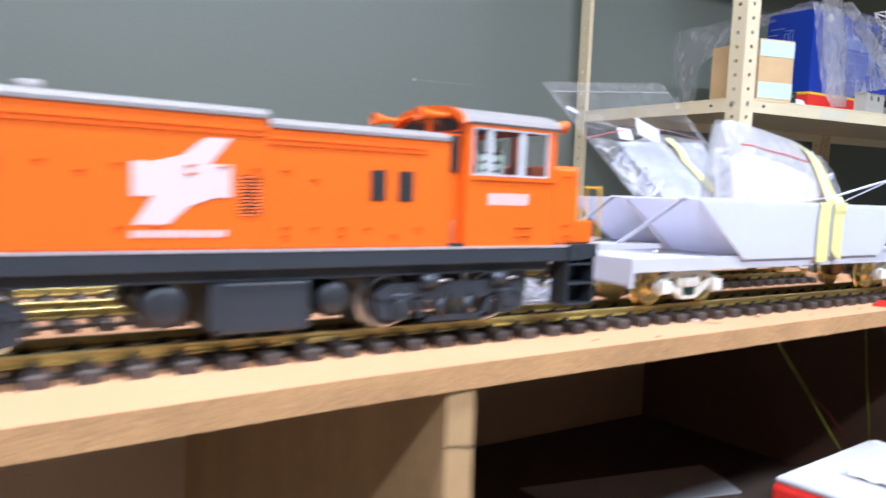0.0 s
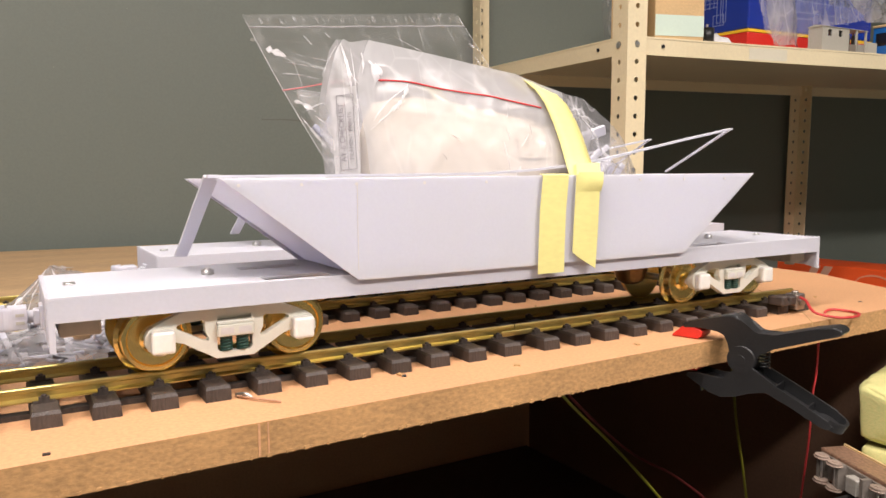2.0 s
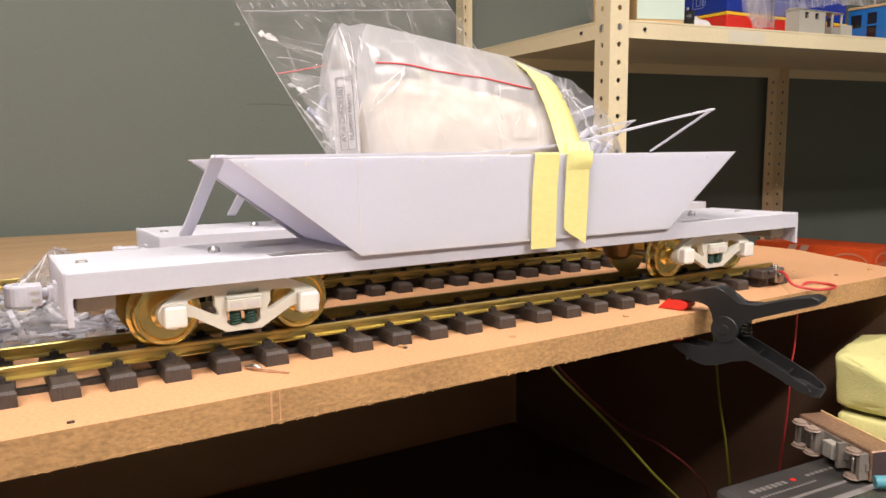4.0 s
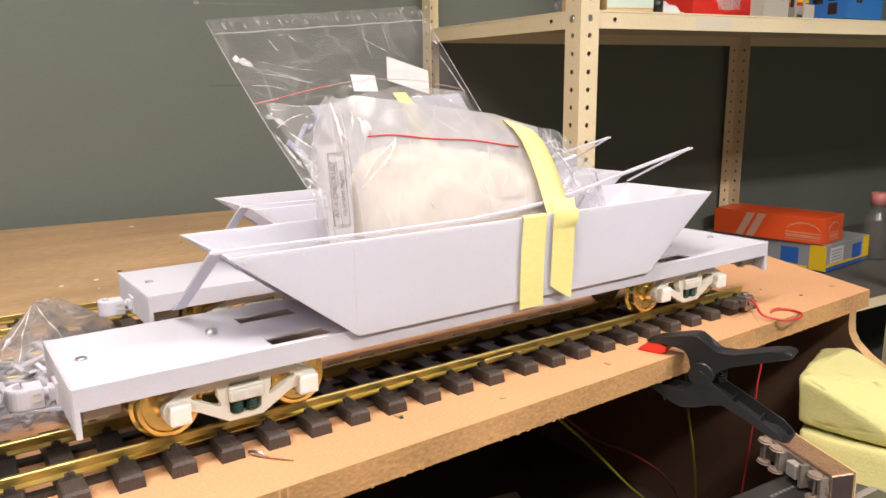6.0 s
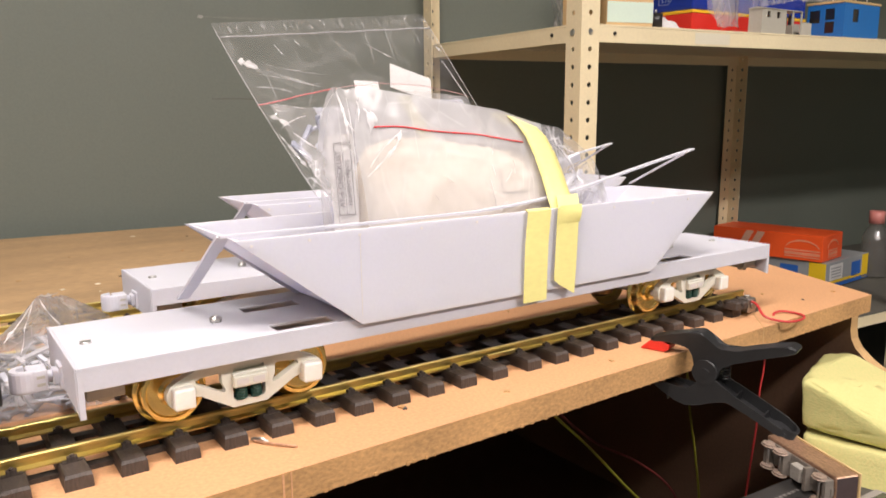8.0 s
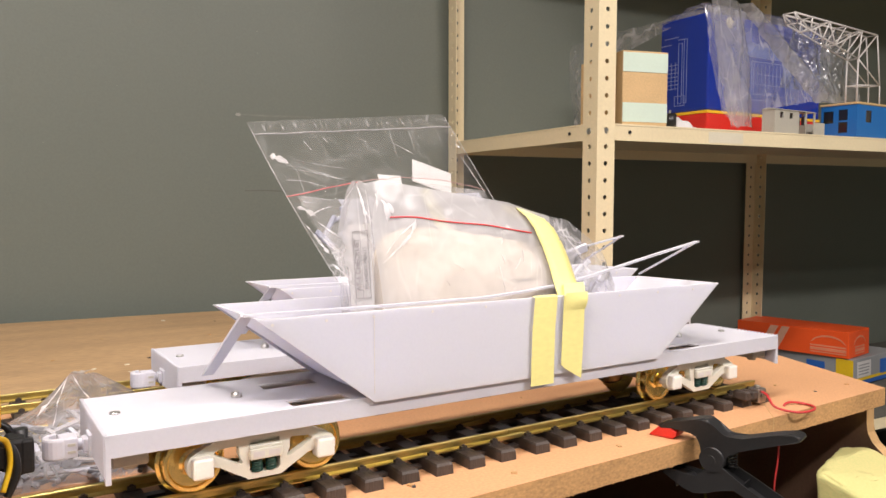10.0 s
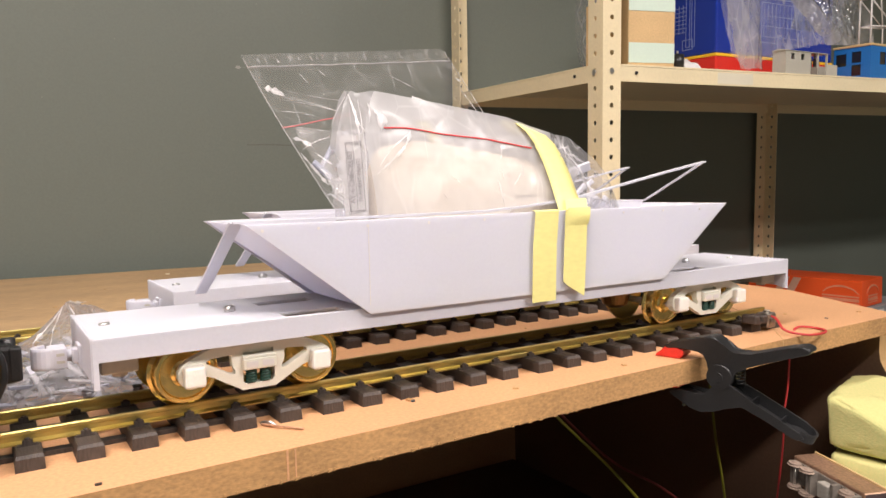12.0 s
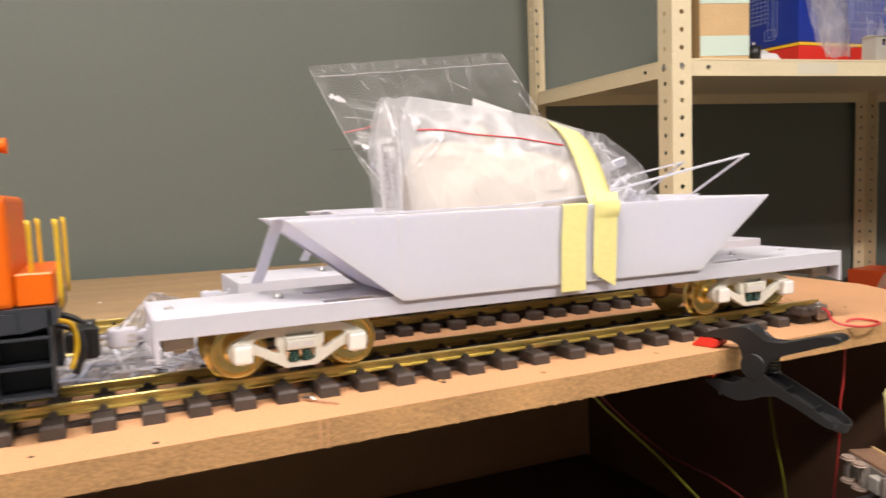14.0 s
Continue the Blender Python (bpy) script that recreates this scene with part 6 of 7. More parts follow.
# ---- spring clamp on the table edge ----
def spring_clamp():
    cl = thing("spring_clamp", "black plastic spring clamp with red pads gripping the table edge", "clamp", pose(1.1384, 0.599, 0.8905) @ pose(0, 0, 0, 0, 0, -73))
    # local x runs out from the table, y across the clamp, z up
    W = 0.0085
    up = [(-0.0480, 0.0196), (-0.040, 0.0228), (-0.030, 0.0256), (-0.015, 0.0297), (-0.0085, 0.0316), (-0.0045, 0.0312), (-0.001, 0.0282), (0.0030, 0.0235), (0.0075, 0.0200), (0.0115, 0.0188), (0.023, 0.0208), (0.036, 0.0248), (0.050, 0.0290), (0.061, 0.0316), (0.0652, 0.0304), (0.0668, 0.0276),
          (0.0640, 0.0252), (0.050, 0.0208), (0.036, 0.0156), (0.022, 0.0105), (0.0112, 0.0060), (0.0085, -0.003), (0.004, -0.0085), (-0.004, -0.0085), (-0.0092, -0.003), (-0.0095, 0.0045), (-0.0092, 0.0110), (-0.0125, 0.0170), (-0.0175, 0.0192), (-0.0250, 0.0200), (-0.034, 0.0190), (-0.044, 0.0165)]
    bm = bmn()
    prism(bm, up, "y", -W, W, 0.0016)
    part("upper_jaw", bm, M_BLACK, cl, "black moulded upper jaw and handle")
    lo = [(-0.041, -0.0165), (-0.032, -0.0146), (-0.022, -0.0160), (-0.013, -0.0170), (-0.007, -0.010), (0.0, -0.004), (0.0075, -0.0040), (0.0255, -0.0125), (0.046, -0.0228), (0.0600, -0.0296), (0.0632, -0.0335), (0.0612, -0.0380), (0.0580, -0.0390),
          (0.0545, -0.0378), (0.0355, -0.0284), (0.018, -0.0205), (0.0060, -0.0235), (-0.004, -0.0285), (-0.015, -0.0307), (-0.024, -0.0285), (-0.034, -0.0228), (-0.0415, -0.0192)]
    W2 = 0.0103
    for y0, y1 in ((-W2, -W2 + 0.0016), (W2 - 0.0016, W2)):
        bm = bmn()
        prism(bm, [(a, b - (0.0032 if y0 < 0 and 7 <= k <= 10 else 0.0)) for k, (a, b) in enumerate(lo)], "y", y0, y1, 0.0006)
        part("lower_jaw_side", bm, M_BLACK, cl)
    core = [(a, b - 0.0030) for a, b in lo[:3]] + [(a, b - 0.0070) for a, b in lo[3:7]] + [(a, b - 0.0095) for a, b in lo[7:10]] + [(a, b + 0.0008) for a, b in lo[13:]]
    bm = bmn()
    prism(bm, core, "y", -W2 + 0.0016, W2 - 0.0016)
    part("lower_jaw", bm, M_BLACK, cl, "black ribbed lower jaw and handle")
    # rounded end wall of the hollow lower handle
    d, n, c = Vector((0.885, 0, -0.466)), Vector((0.466, 0, 0.885)), Vector((0.0593, 0, -0.0342))
    bm = bmn()
    ring = []
    for k in range(17):
        g = math.radians(-90 + 180 * k / 16)
        arm = d * math.cos(g) + Vector((0, math.sin(g), 0))
        ring.append([bm.verts.new(c + arm * r + n * h) for r, h in ((W2, -0.0036), (W2, 0.0034), (W2 - 0.0019, 0.0034), (W2 - 0.0019, -0.0036))])
    for q0, q1 in zip(ring, ring[1:]):
        for k in range(4):
            bm.faces.new((q0[k], q1[k], q1[(k + 1) % 4], q0[(k + 1) % 4]))
    part("handle_end", bm, M_BLACK, cl)
    part("handle_floor", one(cyl, c - n * 0.0036, c - n * 0.002, W2 - 0.001, seg=28), M_BLACK, cl)
    for rx, rz in ((0.024, -0.0145), (0.045, -0.026), (-0.03, -0.0205)):
        part("rib", one(box, rx - 0.0006, rx + 0.0006, -W2 + 0.0015, W2 - 0.0015, rz - 0.0085, rz - 0.001), M_BLACK, cl)
    bm = bmn()
    cyl(bm, (0, -W - 0.0028, 0.0), (0, W + 0.0028, 0.0), 0.0098, seg=30)
    part("pivot", bm, M_BLACK, cl)
    part("pivot_pin", one(cyl, (0, -W - 0.0036, 0.0), (0, W + 0.0032, 0.0), 0.0036, seg=20), M_BLACK, cl)
    bm = bmn()
    pts = []
    for i in range(73):
        a = 2 * math.pi * i / 12
        pts.append((0.0135 + 0.0032 * math.cos(a), 0.0032 * math.sin(a), -0.0065 + 0.015 * i / 72))
    tube(bm, pts, 0.0007, 6, smooth=1)
    part("coil_spring", bm, M_BLACK, cl)
    bm = bmn()
    prism(bm, [(-0.0550, 0.0097), (-0.0340, 0.0097), (-0.0305, 0.0125), (-0.0300, 0.0165), (-0.036, 0.0186), (-0.0455, 0.0190), (-0.0535, 0.0118)], "y", -0.0082, 0.0082, 0.001)
    part("pad", bm, M_RED, cl, "red rubber pad")
    bm = bmn()
    prism(bm, [(-0.052, -0.0092), (-0.032, -0.0092), (-0.034, -0.0146), (-0.046, -0.0160)], "y", -0.0085, 0.0085, 0.0008)
    part("pad", bm, M_RED, cl, "red rubber pad")
    return cl


spring_clamp()

# ---- terminal and wires ----
term = thing("track_terminal", "dark plastic track terminal with a bright screw clamp", "terminal", pose(1.2745, 0.661, T))
bm = bmn()
box(bm, -0.022, -0.0145, -0.009, 0.007, 0.0088, 0.0172, 0.0012, 1)
box(bm, -0.0115, -0.003, -0.009, 0.007, 0.0088, 0.0165, 0.0012, 1)
box(bm, -0.015, -0.011, -0.008, 0.006, 0.0088, 0.0125, 0.0006, 1)
part("block", bm, M_SLEEPER, term)
bm = bmn()
box(bm, 0.0005, 0.013, -0.0065, 0.006, 0.003, 0.0172, 0.0012, 1)
cyl(bm, (0.007, -0.0065, 0.0105), (0.007, -0.0085, 0.0105), 0.0036, seg=14)
cyl(bm, (0.007, 0.0, 0.0172), (0.007, 0.0, 0.0192), 0.003, seg=12)
part("screw_clamp", bm, M_DULLSTEEL, term, "bright metal screw clamp")


def wire(pts, r, material, label):
    bm = bmn()
    tube(bm, pts, r, 8, smooth=8)
    return solo("wire", bm, material, label, "wire", group="loose wires")


wire([(1.2825, 0.661, 0.914), (1.2775, 0.648, 0.913), (1.2705, 0.634, 0.905), (1.2795, 0.6185, 0.902), (1.2975, 0.6145, 0.9016), (1.3125, 0.6200, 0.9016), (1.3175, 0.632, 0.9016), (1.3095, 0.642, 0.9025), (1.300, 0.643, 0.9016), (1.297, 0.6415, 0.899)], 0.0012, M_WIRERED, "red insulated wire looped on the table")
wire([(1.318, 0.66, 0.879), (1.316, 0.66, 0.84), (1.311, 0.66, 0.815), (1.312, 0.662, 0.775), (1.308, 0.665, 0.72), (1.306, 0.67, 0.64), (1.306, 0.672, 0.557)], 0.0010, M_WIRERED, "red insulated wire hanging below the table")
wire([(1.30, 0.75, 0.879), (1.312, 0.75, 0.82), (1.322, 0.75, 0.76), (1.336, 0.75, 0.70), (1.346, 0.75, 0.64), (1.35, 0.755, 0.556)], 0.0014, M_WIREYGDIM, "yellow-green wire hanging below the table")
wire([(1.05, 0.75, 0.879), (1.09, 0.75, 0.83), (1.16, 0.75, 0.763), (1.22, 0.75, 0.70), (1.28, 0.75, 0.64), (1.33, 0.76, 0.57)], 0.0014, M_WIREYGDIM, "yellow-green wire slung below the table")
wire([(1.06, 0.75, 0.879), (1.088, 0.755, 0.842), (1.135, 0.76, 0.797), (1.19, 0.765, 0.752), (1.26, 0.77, 0.71), (1.33, 0.775, 0.65), (1.38, 0.78, 0.556)], 0.0012, M_WIREREDDIM, "red wire slung below the table, darkened for shade")

# ---- small litter on the table ----
bm = bmn()
tube(bm, [(0.783, 0.6625, T + 0.0012), (0.788, 0.6535, T + 0.0016), (0.801, 0.639, T + 0.0012)], 0.0007, 6)
solo("wire_offcut", bm, M_COPPER, "short bare copper wire offcut on the table", "scrap")
bm = bmn()
tube(bm, [(0.7835, 0.6655, T + 0.001), (0.7865, 0.6585, T + 0.0028), (0.7895, 0.6555, T + 0.001)], 0.0011, 6)
solo("wire_offcut", bm, M_STEEL, "tiny bright wire end on the table", "scrap")
rc = random.Random(41)
for (x, y) in ((0.685, 0.6195), (0.884, 0.656), (0.885, 0.6535), (0.96, 0.637), (1.07, 0.64), (0.62, 0.632), (1.38, 0.66), (1.37, 0.70), (1.44, 0.66), (0.83, 1.25), (0.95, 1.4), (0.72, 1.3), (1.0, 1.55), (0.8, 1.45), (1.105, 0.81), (0.77, 1.12)):
    bm = bmn()
    s = rc.uniform(0.0007, 0.0016)
    box(bm, -s * 1.6, s * 1.6, -s, s, 0, s * 0.8)
    solo("chip", bm, rc.choice((M_CARTON, M_SLEEPER, M_DARKGREY, M_MDFEDGE)), "tiny shaving lying on the fibreboard table", "scrap", pose(x, y, T, 0, 0, rc.uniform(0, 180)), group="shavings on the table")
box_back = thing("flat_carton", "flat white carton with red print at the back of the table", "box", pose(1.19, 1.42, T, 0, 0, -12))
part("carton_body", one(box, 0, 0.2, 0, 0.14, 0, 0.036, 0.001, 1), M_GREYSHEET, box_back)
bm = bmn()
for k in range(9):
    box(bm, 0.06 + k * 0.011, 0.068 + k * 0.011, -0.0006, 0.0, 0.012, 0.024)
part("print_bars", bm, M_ZIPPINK, box_back, "faded red print drawn as bars")

for k in range(18):
    x, y = rc.uniform(0.55, 1.3), rc.uniform(1.1, 1.62)
    s = rc.uniform(0.0008, 0.0024)
    solo("chip", one(box, -s * 1.4, s * 1.4, -s, s, 0, s * 0.5), M_PALECREAM, "pale crumb lying on the fibreboard table", "scrap", pose(x, y, T, 0, 0, rc.uniform(0, 180)), group="shavings on the table")

# ---- things on the upper shelf ----
SHZ = 1.247


def on_shelf(x, y, z=SHZ, rz=0.0):
    """A pose on the shelf, which leans and turns a little, above the point x, y of the room."""
    p = LEAN_SHELF.inverted() @ Vector((x, y, SHZ))
    p.z = z
    return LEAN_SHELF @ Matrix.Translation(p) @ pose(0, 0, 0, 0, 0, rz + 5.87)


carton = thing("small_carton", "small brown carton with pale green labels on the shelf", "box", on_shelf(1.616, 1.167, rz=-16))
part("carton_body", one(box, 0, 0.091, 0, 0.16, 0, 0.131, 0.0008, 1), M_CARTONPALE, carton)
part("label", one(box, 0.0005, 0.0905, -0.0009, -0.0002, 0.006, 0.040), M_LABEL, carton, "pale green paper label")
part("label", one(box, 0.0005, 0.0905, -0.0009, -0.0002, 0.094, 0.128), M_LABEL, carton, "pale green paper label")
part("tape_flap", one(box, 0.03, 0.06, 0.02, 0.09, 0.131, 0.1325), M_TAPE, carton)

tin = thing("blue_tin_box", "tall dark blue box with red and yellow bottom band", "box", on_shelf(1.951, 1.25, rz=0))
TA, TB, TH = 0.13, 0.40, 0.258
turn = pose(0, 0, 0, 0, 0, -1)
def tin_box(x0, x1, y0, y1, z0, z1, material, name, label="", bevel=0.0):
    ob = part(name, one(box, x0, x1, y0, y1, z0, z1, bevel, 2), material, tin, label)
    ob.matrix_basis = turn
    return ob
tin_box(0, TB, 0, TA, 0.0555, TH, M_BLUE, "box_body", bevel=0.004)
tin_box(-0.0006, TB + 0.0006, -0.0006, TA + 0.0006, 0.0, 0.0495, M_TINRED, "red_band", "red bottom band", 0.003)
tin_box(-0.0009, TB + 0.0009, -0.0009, TA + 0.0009, 0.0495, 0.0552, M_TINYELLOW, "yellow_line", "yellow line")
# pale outline drawings of a crane and a truck on the two faces, as plain lines
def drawing(name, place, rects, label):
    bm = bmn()
    for a0, a1, z0, z1 in rects:
        place(bm, a0, a1, z0, z1)
    part(name, bm, M_TINLINE, tin, label).matrix_basis = turn


def broad(bm, a0, a1, z0, z1):
    box(bm, a0, a1, -0.0008, -0.0002, z0, z1)


def narrow(bm, a0, a1, z0, z1):
    box(bm, -0.0008, -0.0002, a0, a1, z0, z1)


def outline(a0, a1, z0, z1, w=0.0013):
    return [(a0, a1, z0, z0 + w), (a0, a1, z1 - w, z1), (a0, a0 + w, z0, z1), (a1 - w, a1, z0, z1)]


mast_lines = outline(0.055, 0.064, 0.075, 0.212) + outline(0.068, 0.079, 0.075, 0.205) + [(0.079, 0.118, 0.218, 0.2195), (0.062, 0.08, 0.2115, 0.213), (0.098, 0.128, 0.204, 0.2055)]
rail_lines = [(0.078, 0.128, 0.108 + 0.0085 * k, 0.1092 + 0.0085 * k) for k in range(7)] + [(0.086 + 0.011 * k, 0.0872 + 0.011 * k, 0.106, 0.165) for k in range(4)] + outline(0.06, 0.088, 0.07, 0.092)
drawing("line_drawing", narrow, mast_lines + rail_lines, "pale outline drawing of a crane")
truck_lines = outline(0.128, 0.25, 0.178, 0.207) + outline(0.142, 0.315, 0.085, 0.17) + [(0.15 + 0.0135 * k, 0.1512 + 0.0135 * k, 0.10 + 0.012 * (k % 3), 0.166) for k in range(12)] + [(0.145, 0.31, 0.098, 0.0992), (0.145, 0.30, 0.12, 0.1212), (0.16, 0.27, 0.142, 0.1432)]
drawing("line_drawing", broad, truck_lines, "pale outline drawing of a truck")
tin_box(0.13, 0.249, -0.0006, 0.0, 0.18, 0.205, M_TINPALE, "pale_panel", "pale blue printed panel")
part("sticker", one(cyl, (0.066, -0.0008, 0.243), (0.066, -0.0001, 0.243), 0.0115, seg=24), M_PALECREAM, tin, "round cream sticker").matrix_basis = turn


# clear film thrown over the tin and the carton
def drape(u, v):
    """The part that hangs down the broad face of the tin to the models."""
    x = 1.925 + 0.55 * u
    ridge = interp([(0, 1.518), (0.6, 1.525), (0.85, 1.50), (1, 1.44)], u)
    foot = interp([(0, 1.42), (0.07, 1.30), (0.16, 1.268), (0.24, 1.29), (0.4, 1.32), (0.6, 1.34), (1, 1.355)], u)
    s = v ** 0.9
    z = foot + (ridge - foot) * s
    y = 1.224 - 0.01 * u + 0.015 * s
    n = crumple((x * 2.4, y, z * 0.5 + x * 0.4), 0.012, 13, 61) + crumple((x, y, z), 0.005, 34, 66)
    return Vector((x + 0.3 * n, y - abs(n) * 0.7, z + 0.2 * n))


def drape_back(u, v):
    """The part that falls from the tin to the shelf behind the carton."""
    x = interp([(0, 1.965), (0.3, 1.95), (0.55, 1.935), (0.72, 1.93), (1, 1.955)], v)
    z = interp([(0, 1.518), (0.3, 1.49), (0.55, 1.455), (0.72, 1.40), (0.86, 1.32), (1, 1.262)], v)
    front_y = interp([(0, 1.238), (0.3, 1.36), (0.55, 1.48), (0.72, 1.56), (1, 1.60)], v)
    y = front_y + (1.70 - front_y) * u
    n = crumple((x, y, z), 0.012, 16, 71) + crumple((x, y, z), 0.005, 44, 72)
    return Vector((x - abs(n) * 0.7 + 0.05 * u * v, y, z + 0.5 * n + 0.004))


wrap = thing("plastic_wrap", "crumpled clear plastic sheet thrown over the boxes", "plastic sheet", Matrix.Translation((0, 0, 0)))
bm = bmn()
sheet(bm, drape, 70, 50)
part("film", bm, M_FILMWRAP, wrap).visible_shadow = False
bm = bmn()
sheet(bm, drape_back, 40, 60)
part("film", bm, M_FILMWRAP, wrap).visible_shadow = False
bm = bmn()
sheet(bm, lambda u, v: drape(u, 1.0) + Vector((0.01 * math.sin(9 * u) * v, 0.14 * v, 0.004 - 0.02 * v * v + crumple((u * 3, v, 0), 0.008, 4, 9) * min(1, 6 * v))), 60, 14)
part("film", bm, M_FILMWRAP, wrap).visible_shadow = False
# two broad folds that run down the sheet, each given by its left and right edge from top to foot
for lefts, rights, y0 in (([(1.904, 1.516), (1.912, 1.46), (1.920, 1.41), (1.945, 1.33), (1.968, 1.268)], [(1.992, 1.520), (2.010, 1.47), (2.022, 1.42), (2.036, 1.33), (2.038, 1.268)], 1.203),
                          ([(1.995, 1.522), (2.06, 1.48), (2.128, 1.43), (2.205, 1.385), (2.285, 1.338)], [(2.045, 1.527), (2.12, 1.49), (2.185, 1.452), (2.262, 1.41), (2.335, 1.372)], 1.209)):
    def ridge_fold(u, v):
        k = min(3, int(v * 4))
        f = v * 4 - k
        a = Vector(lefts[k]).lerp(Vector(lefts[k + 1]), f)
        p = a.lerp(Vector(rights[k]).lerp(Vector(rights[k + 1]), f), u)
        n = noise.noise(Vector((p.x * 45, p.y * 14, y0 * 9))) + 0.6 * noise.noise(Vector((p.x * 130, p.y * 40, 3)))
        return Vector((p.x + 0.003 * n, y0 - 0.016 * math.sin(math.pi * u) + 0.007 * n, p.y + 0.003 * n))
    bm = bmn()
    sheet(bm, ridge_fold, 16, 48)
    part("fold", bm, M_WRAPFOLD, wrap, "milky folded film").visible_shadow = False
# tightly crinkled stretch full of glints
bm = bmn()
def crinkled(u, v):
    x, z = 2.15 + 0.25 * u + 0.05 * v, 1.365 + 0.15 * v
    n = facets((x, 0.6 * z, z * 0.5), 0.012, 42, 14) * min(1.0, 6 * min(u, 1 - u, v, 1 - v))
    return Vector((x, 1.214 + n, z + 0.3 * n))
sheet(bm, crinkled, 64, 44)
bmesh.ops.triangulate(bm, faces=bm.faces)
for f in bm.faces:
    f.smooth = False
part("crinkled_film", bm, M_GLINT, wrap, "tightly crinkled shiny film").visible_shadow = False
black_knob = thing("small_motor", "small black cylindrical motor on the shelf", "motor", on_shelf(1.738, 1.165))
part("can", one(cyl, (0, 0, 0), (0, 0, 0.026), 0.012, seg=20), M_BLACK, black_knob)
part("shaft", one(cyl, (0, 0, 0.026), (0, 0, 0.033), 0.002, seg=8), M_STEEL, black_knob)
rag = bmn()
sheet(rag, lambda u, v: Vector((0.07 * u, 0.05 * v, 0.002 + 0.016 * math.sin(math.pi * u) * math.sin(math.pi * v) + abs(crumple((u, v, 0), 0.012, 5, 3)) * min(1, 8 * min(u, v, 1 - u, 1 - v)))), 16, 14)
solo("paper_rag", rag, M_PAPER, "crumpled white tissue lying on the shelf", "tissue", on_shelf(1.757, 1.168))

# grey van body and blue crane wagon
van = thing("model_van", "unpainted grey plastic model van with an open veranda", "model wagon", on_shelf(2.053, 1.16))
VD = 0.03
for y0 in (0.0, VD - 0.003):
    bm = bmn()
    plate(bm, [(0.0, 0.006), (0.086, 0.006), (0.086, 0.055), (0.0, 0.055)], [[(0.018, 0.038), (0.030, 0.038), (0.030, 0.050), (0.018, 0.050)], [(0.052, 0.038), (0.064, 0.038), (0.064, 0.050), (0.052, 0.050)]], y0, y0 + 0.003)
    part("van_side", bm, M_TRAINGREY, van)
    part("end_board", one(box, 0.148, 0.183, y0, y0 + 0.003, 0.006, 0.034, 0.0008, 1), M_TRAINGREY, van)
    part("veranda_rail", one(box, 0.088, 0.110, y0, y0 + 0.002, 0.006, 0.026), M_CHASSIS, van)
    for wx in (0.110, 0.142):
        part("veranda_post", one(box, wx, wx + 0.004, y0, y0 + 0.003, 0.006, 0.055), M_TRAINGREY, van)
for wx in (0.0005, 0.0832):
    part("van_end", one(box, wx, wx + 0.0025, 0.003, VD - 0.003, 0.006, 0.055), M_TRAINGREY, van)
for wx in (0.096, 0.122):
    part("brake_gear", one(box, wx, wx + 0.012, 0.010, 0.020, 0.006, 0.047, 0.003, 2), M_DARKGREY, van)
bm = bmn()
prism(bm, [(-0.002, 0.0545), (0.006, 0.0575), (0.015, 0.0585), (0.024, 0.0575), (0.032, 0.0545)], "x", -0.002, 0.150)
part("van_roof", bm, M_TRAINGREY, van)
part("van_floor", one(box, 0.0, 0.183, 0.0032, VD - 0.0032, 0.004, 0.0058), M_DARKGREY, van)
for wx in (0.02, 0.15):
    part("wheel", one(cyl, (wx, 0.008, 0.006), (wx, 0.012, 0.006), 0.006, seg=18), M_DARKGREY, van)

crane = thing("model_crane_wagon", "bright blue model crane wagon with white lattice jib", "model wagon", on_shelf(2.368, 1.165))
CL, CD = 0.157, 0.083
# end wall with a long and a square window, standing across the cab
bm = bmn()
plate(bm, [(0.0, 0.012), (CD, 0.012), (CD, 0.086), (0.0, 0.086)], [[(0.005, 0.046), (0.030, 0.046), (0.030, 0.074), (0.005, 0.074)], [(0.042, 0.022), (0.064, 0.022), (0.064, 0.076), (0.042, 0.076)]], 0.0, 0.003)
end_wall = part("cabin_wall", bm, M_TRAINBLUE, crane)
end_wall.matrix_basis = pose(0, CD, 0, 0, 0, -90)
for a0, a1, z0, z1 in ((0.005, 0.030, 0.046, 0.074), (0.042, 0.064, 0.022, 0.076)):
    part("pane", one(box, a0, a1, 0.0015, 0.002, z0, z1), M_DARKGLASS, end_wall)
part("sill", one(box, 0.040, 0.066, -0.0015, 0.001, 0.047, 0.051), M_TRAINBLUE, end_wall)
bm = bmn()
plate(bm, [(0.0, 0.012), (CL, 0.012), (CL, 0.086), (0.0, 0.086)], [[(0.038, 0.046), (0.064, 0.046), (0.064, 0.074), (0.038, 0.074)]], -0.003, 0.0)
long_wall = part("cabin_wall", bm, M_TRAINBLUE, crane)
part("pane", one(box, 0.038, 0.064, -0.0015, -0.001, 0.046, 0.074), M_DARKGLASS, long_wall)
bm = bmn()
prism(bm, [(0.0032, CD), (CL, CD), (CL, 0.0), (CL - 0.003, 0.0), (CL - 0.003, CD - 0.003), (0.0032, CD - 0.003)], "z", 0.012, 0.086)
part("cabin_wall", bm, M_TRAINBLUE, crane)
part("cabin_roof", one(box, -0.003, CL + 0.003, -0.005, CD + 0.002, 0.0862, 0.0915, 0.001, 1), M_WOODPALE, crane, "tan flat roof")
part("wagon_frame", one(box, 0.01, CL - 0.01, 0.008, CD - 0.01, 0.007, 0.0118), M_DARKGREY, crane)
for wx in (0.025, 0.05, 0.105, 0.13):
    part("wheel", one(cyl, (wx, 0.010, 0.007), (wx, 0.016, 0.007), 0.007, seg=16), M_DARKGREY, crane)


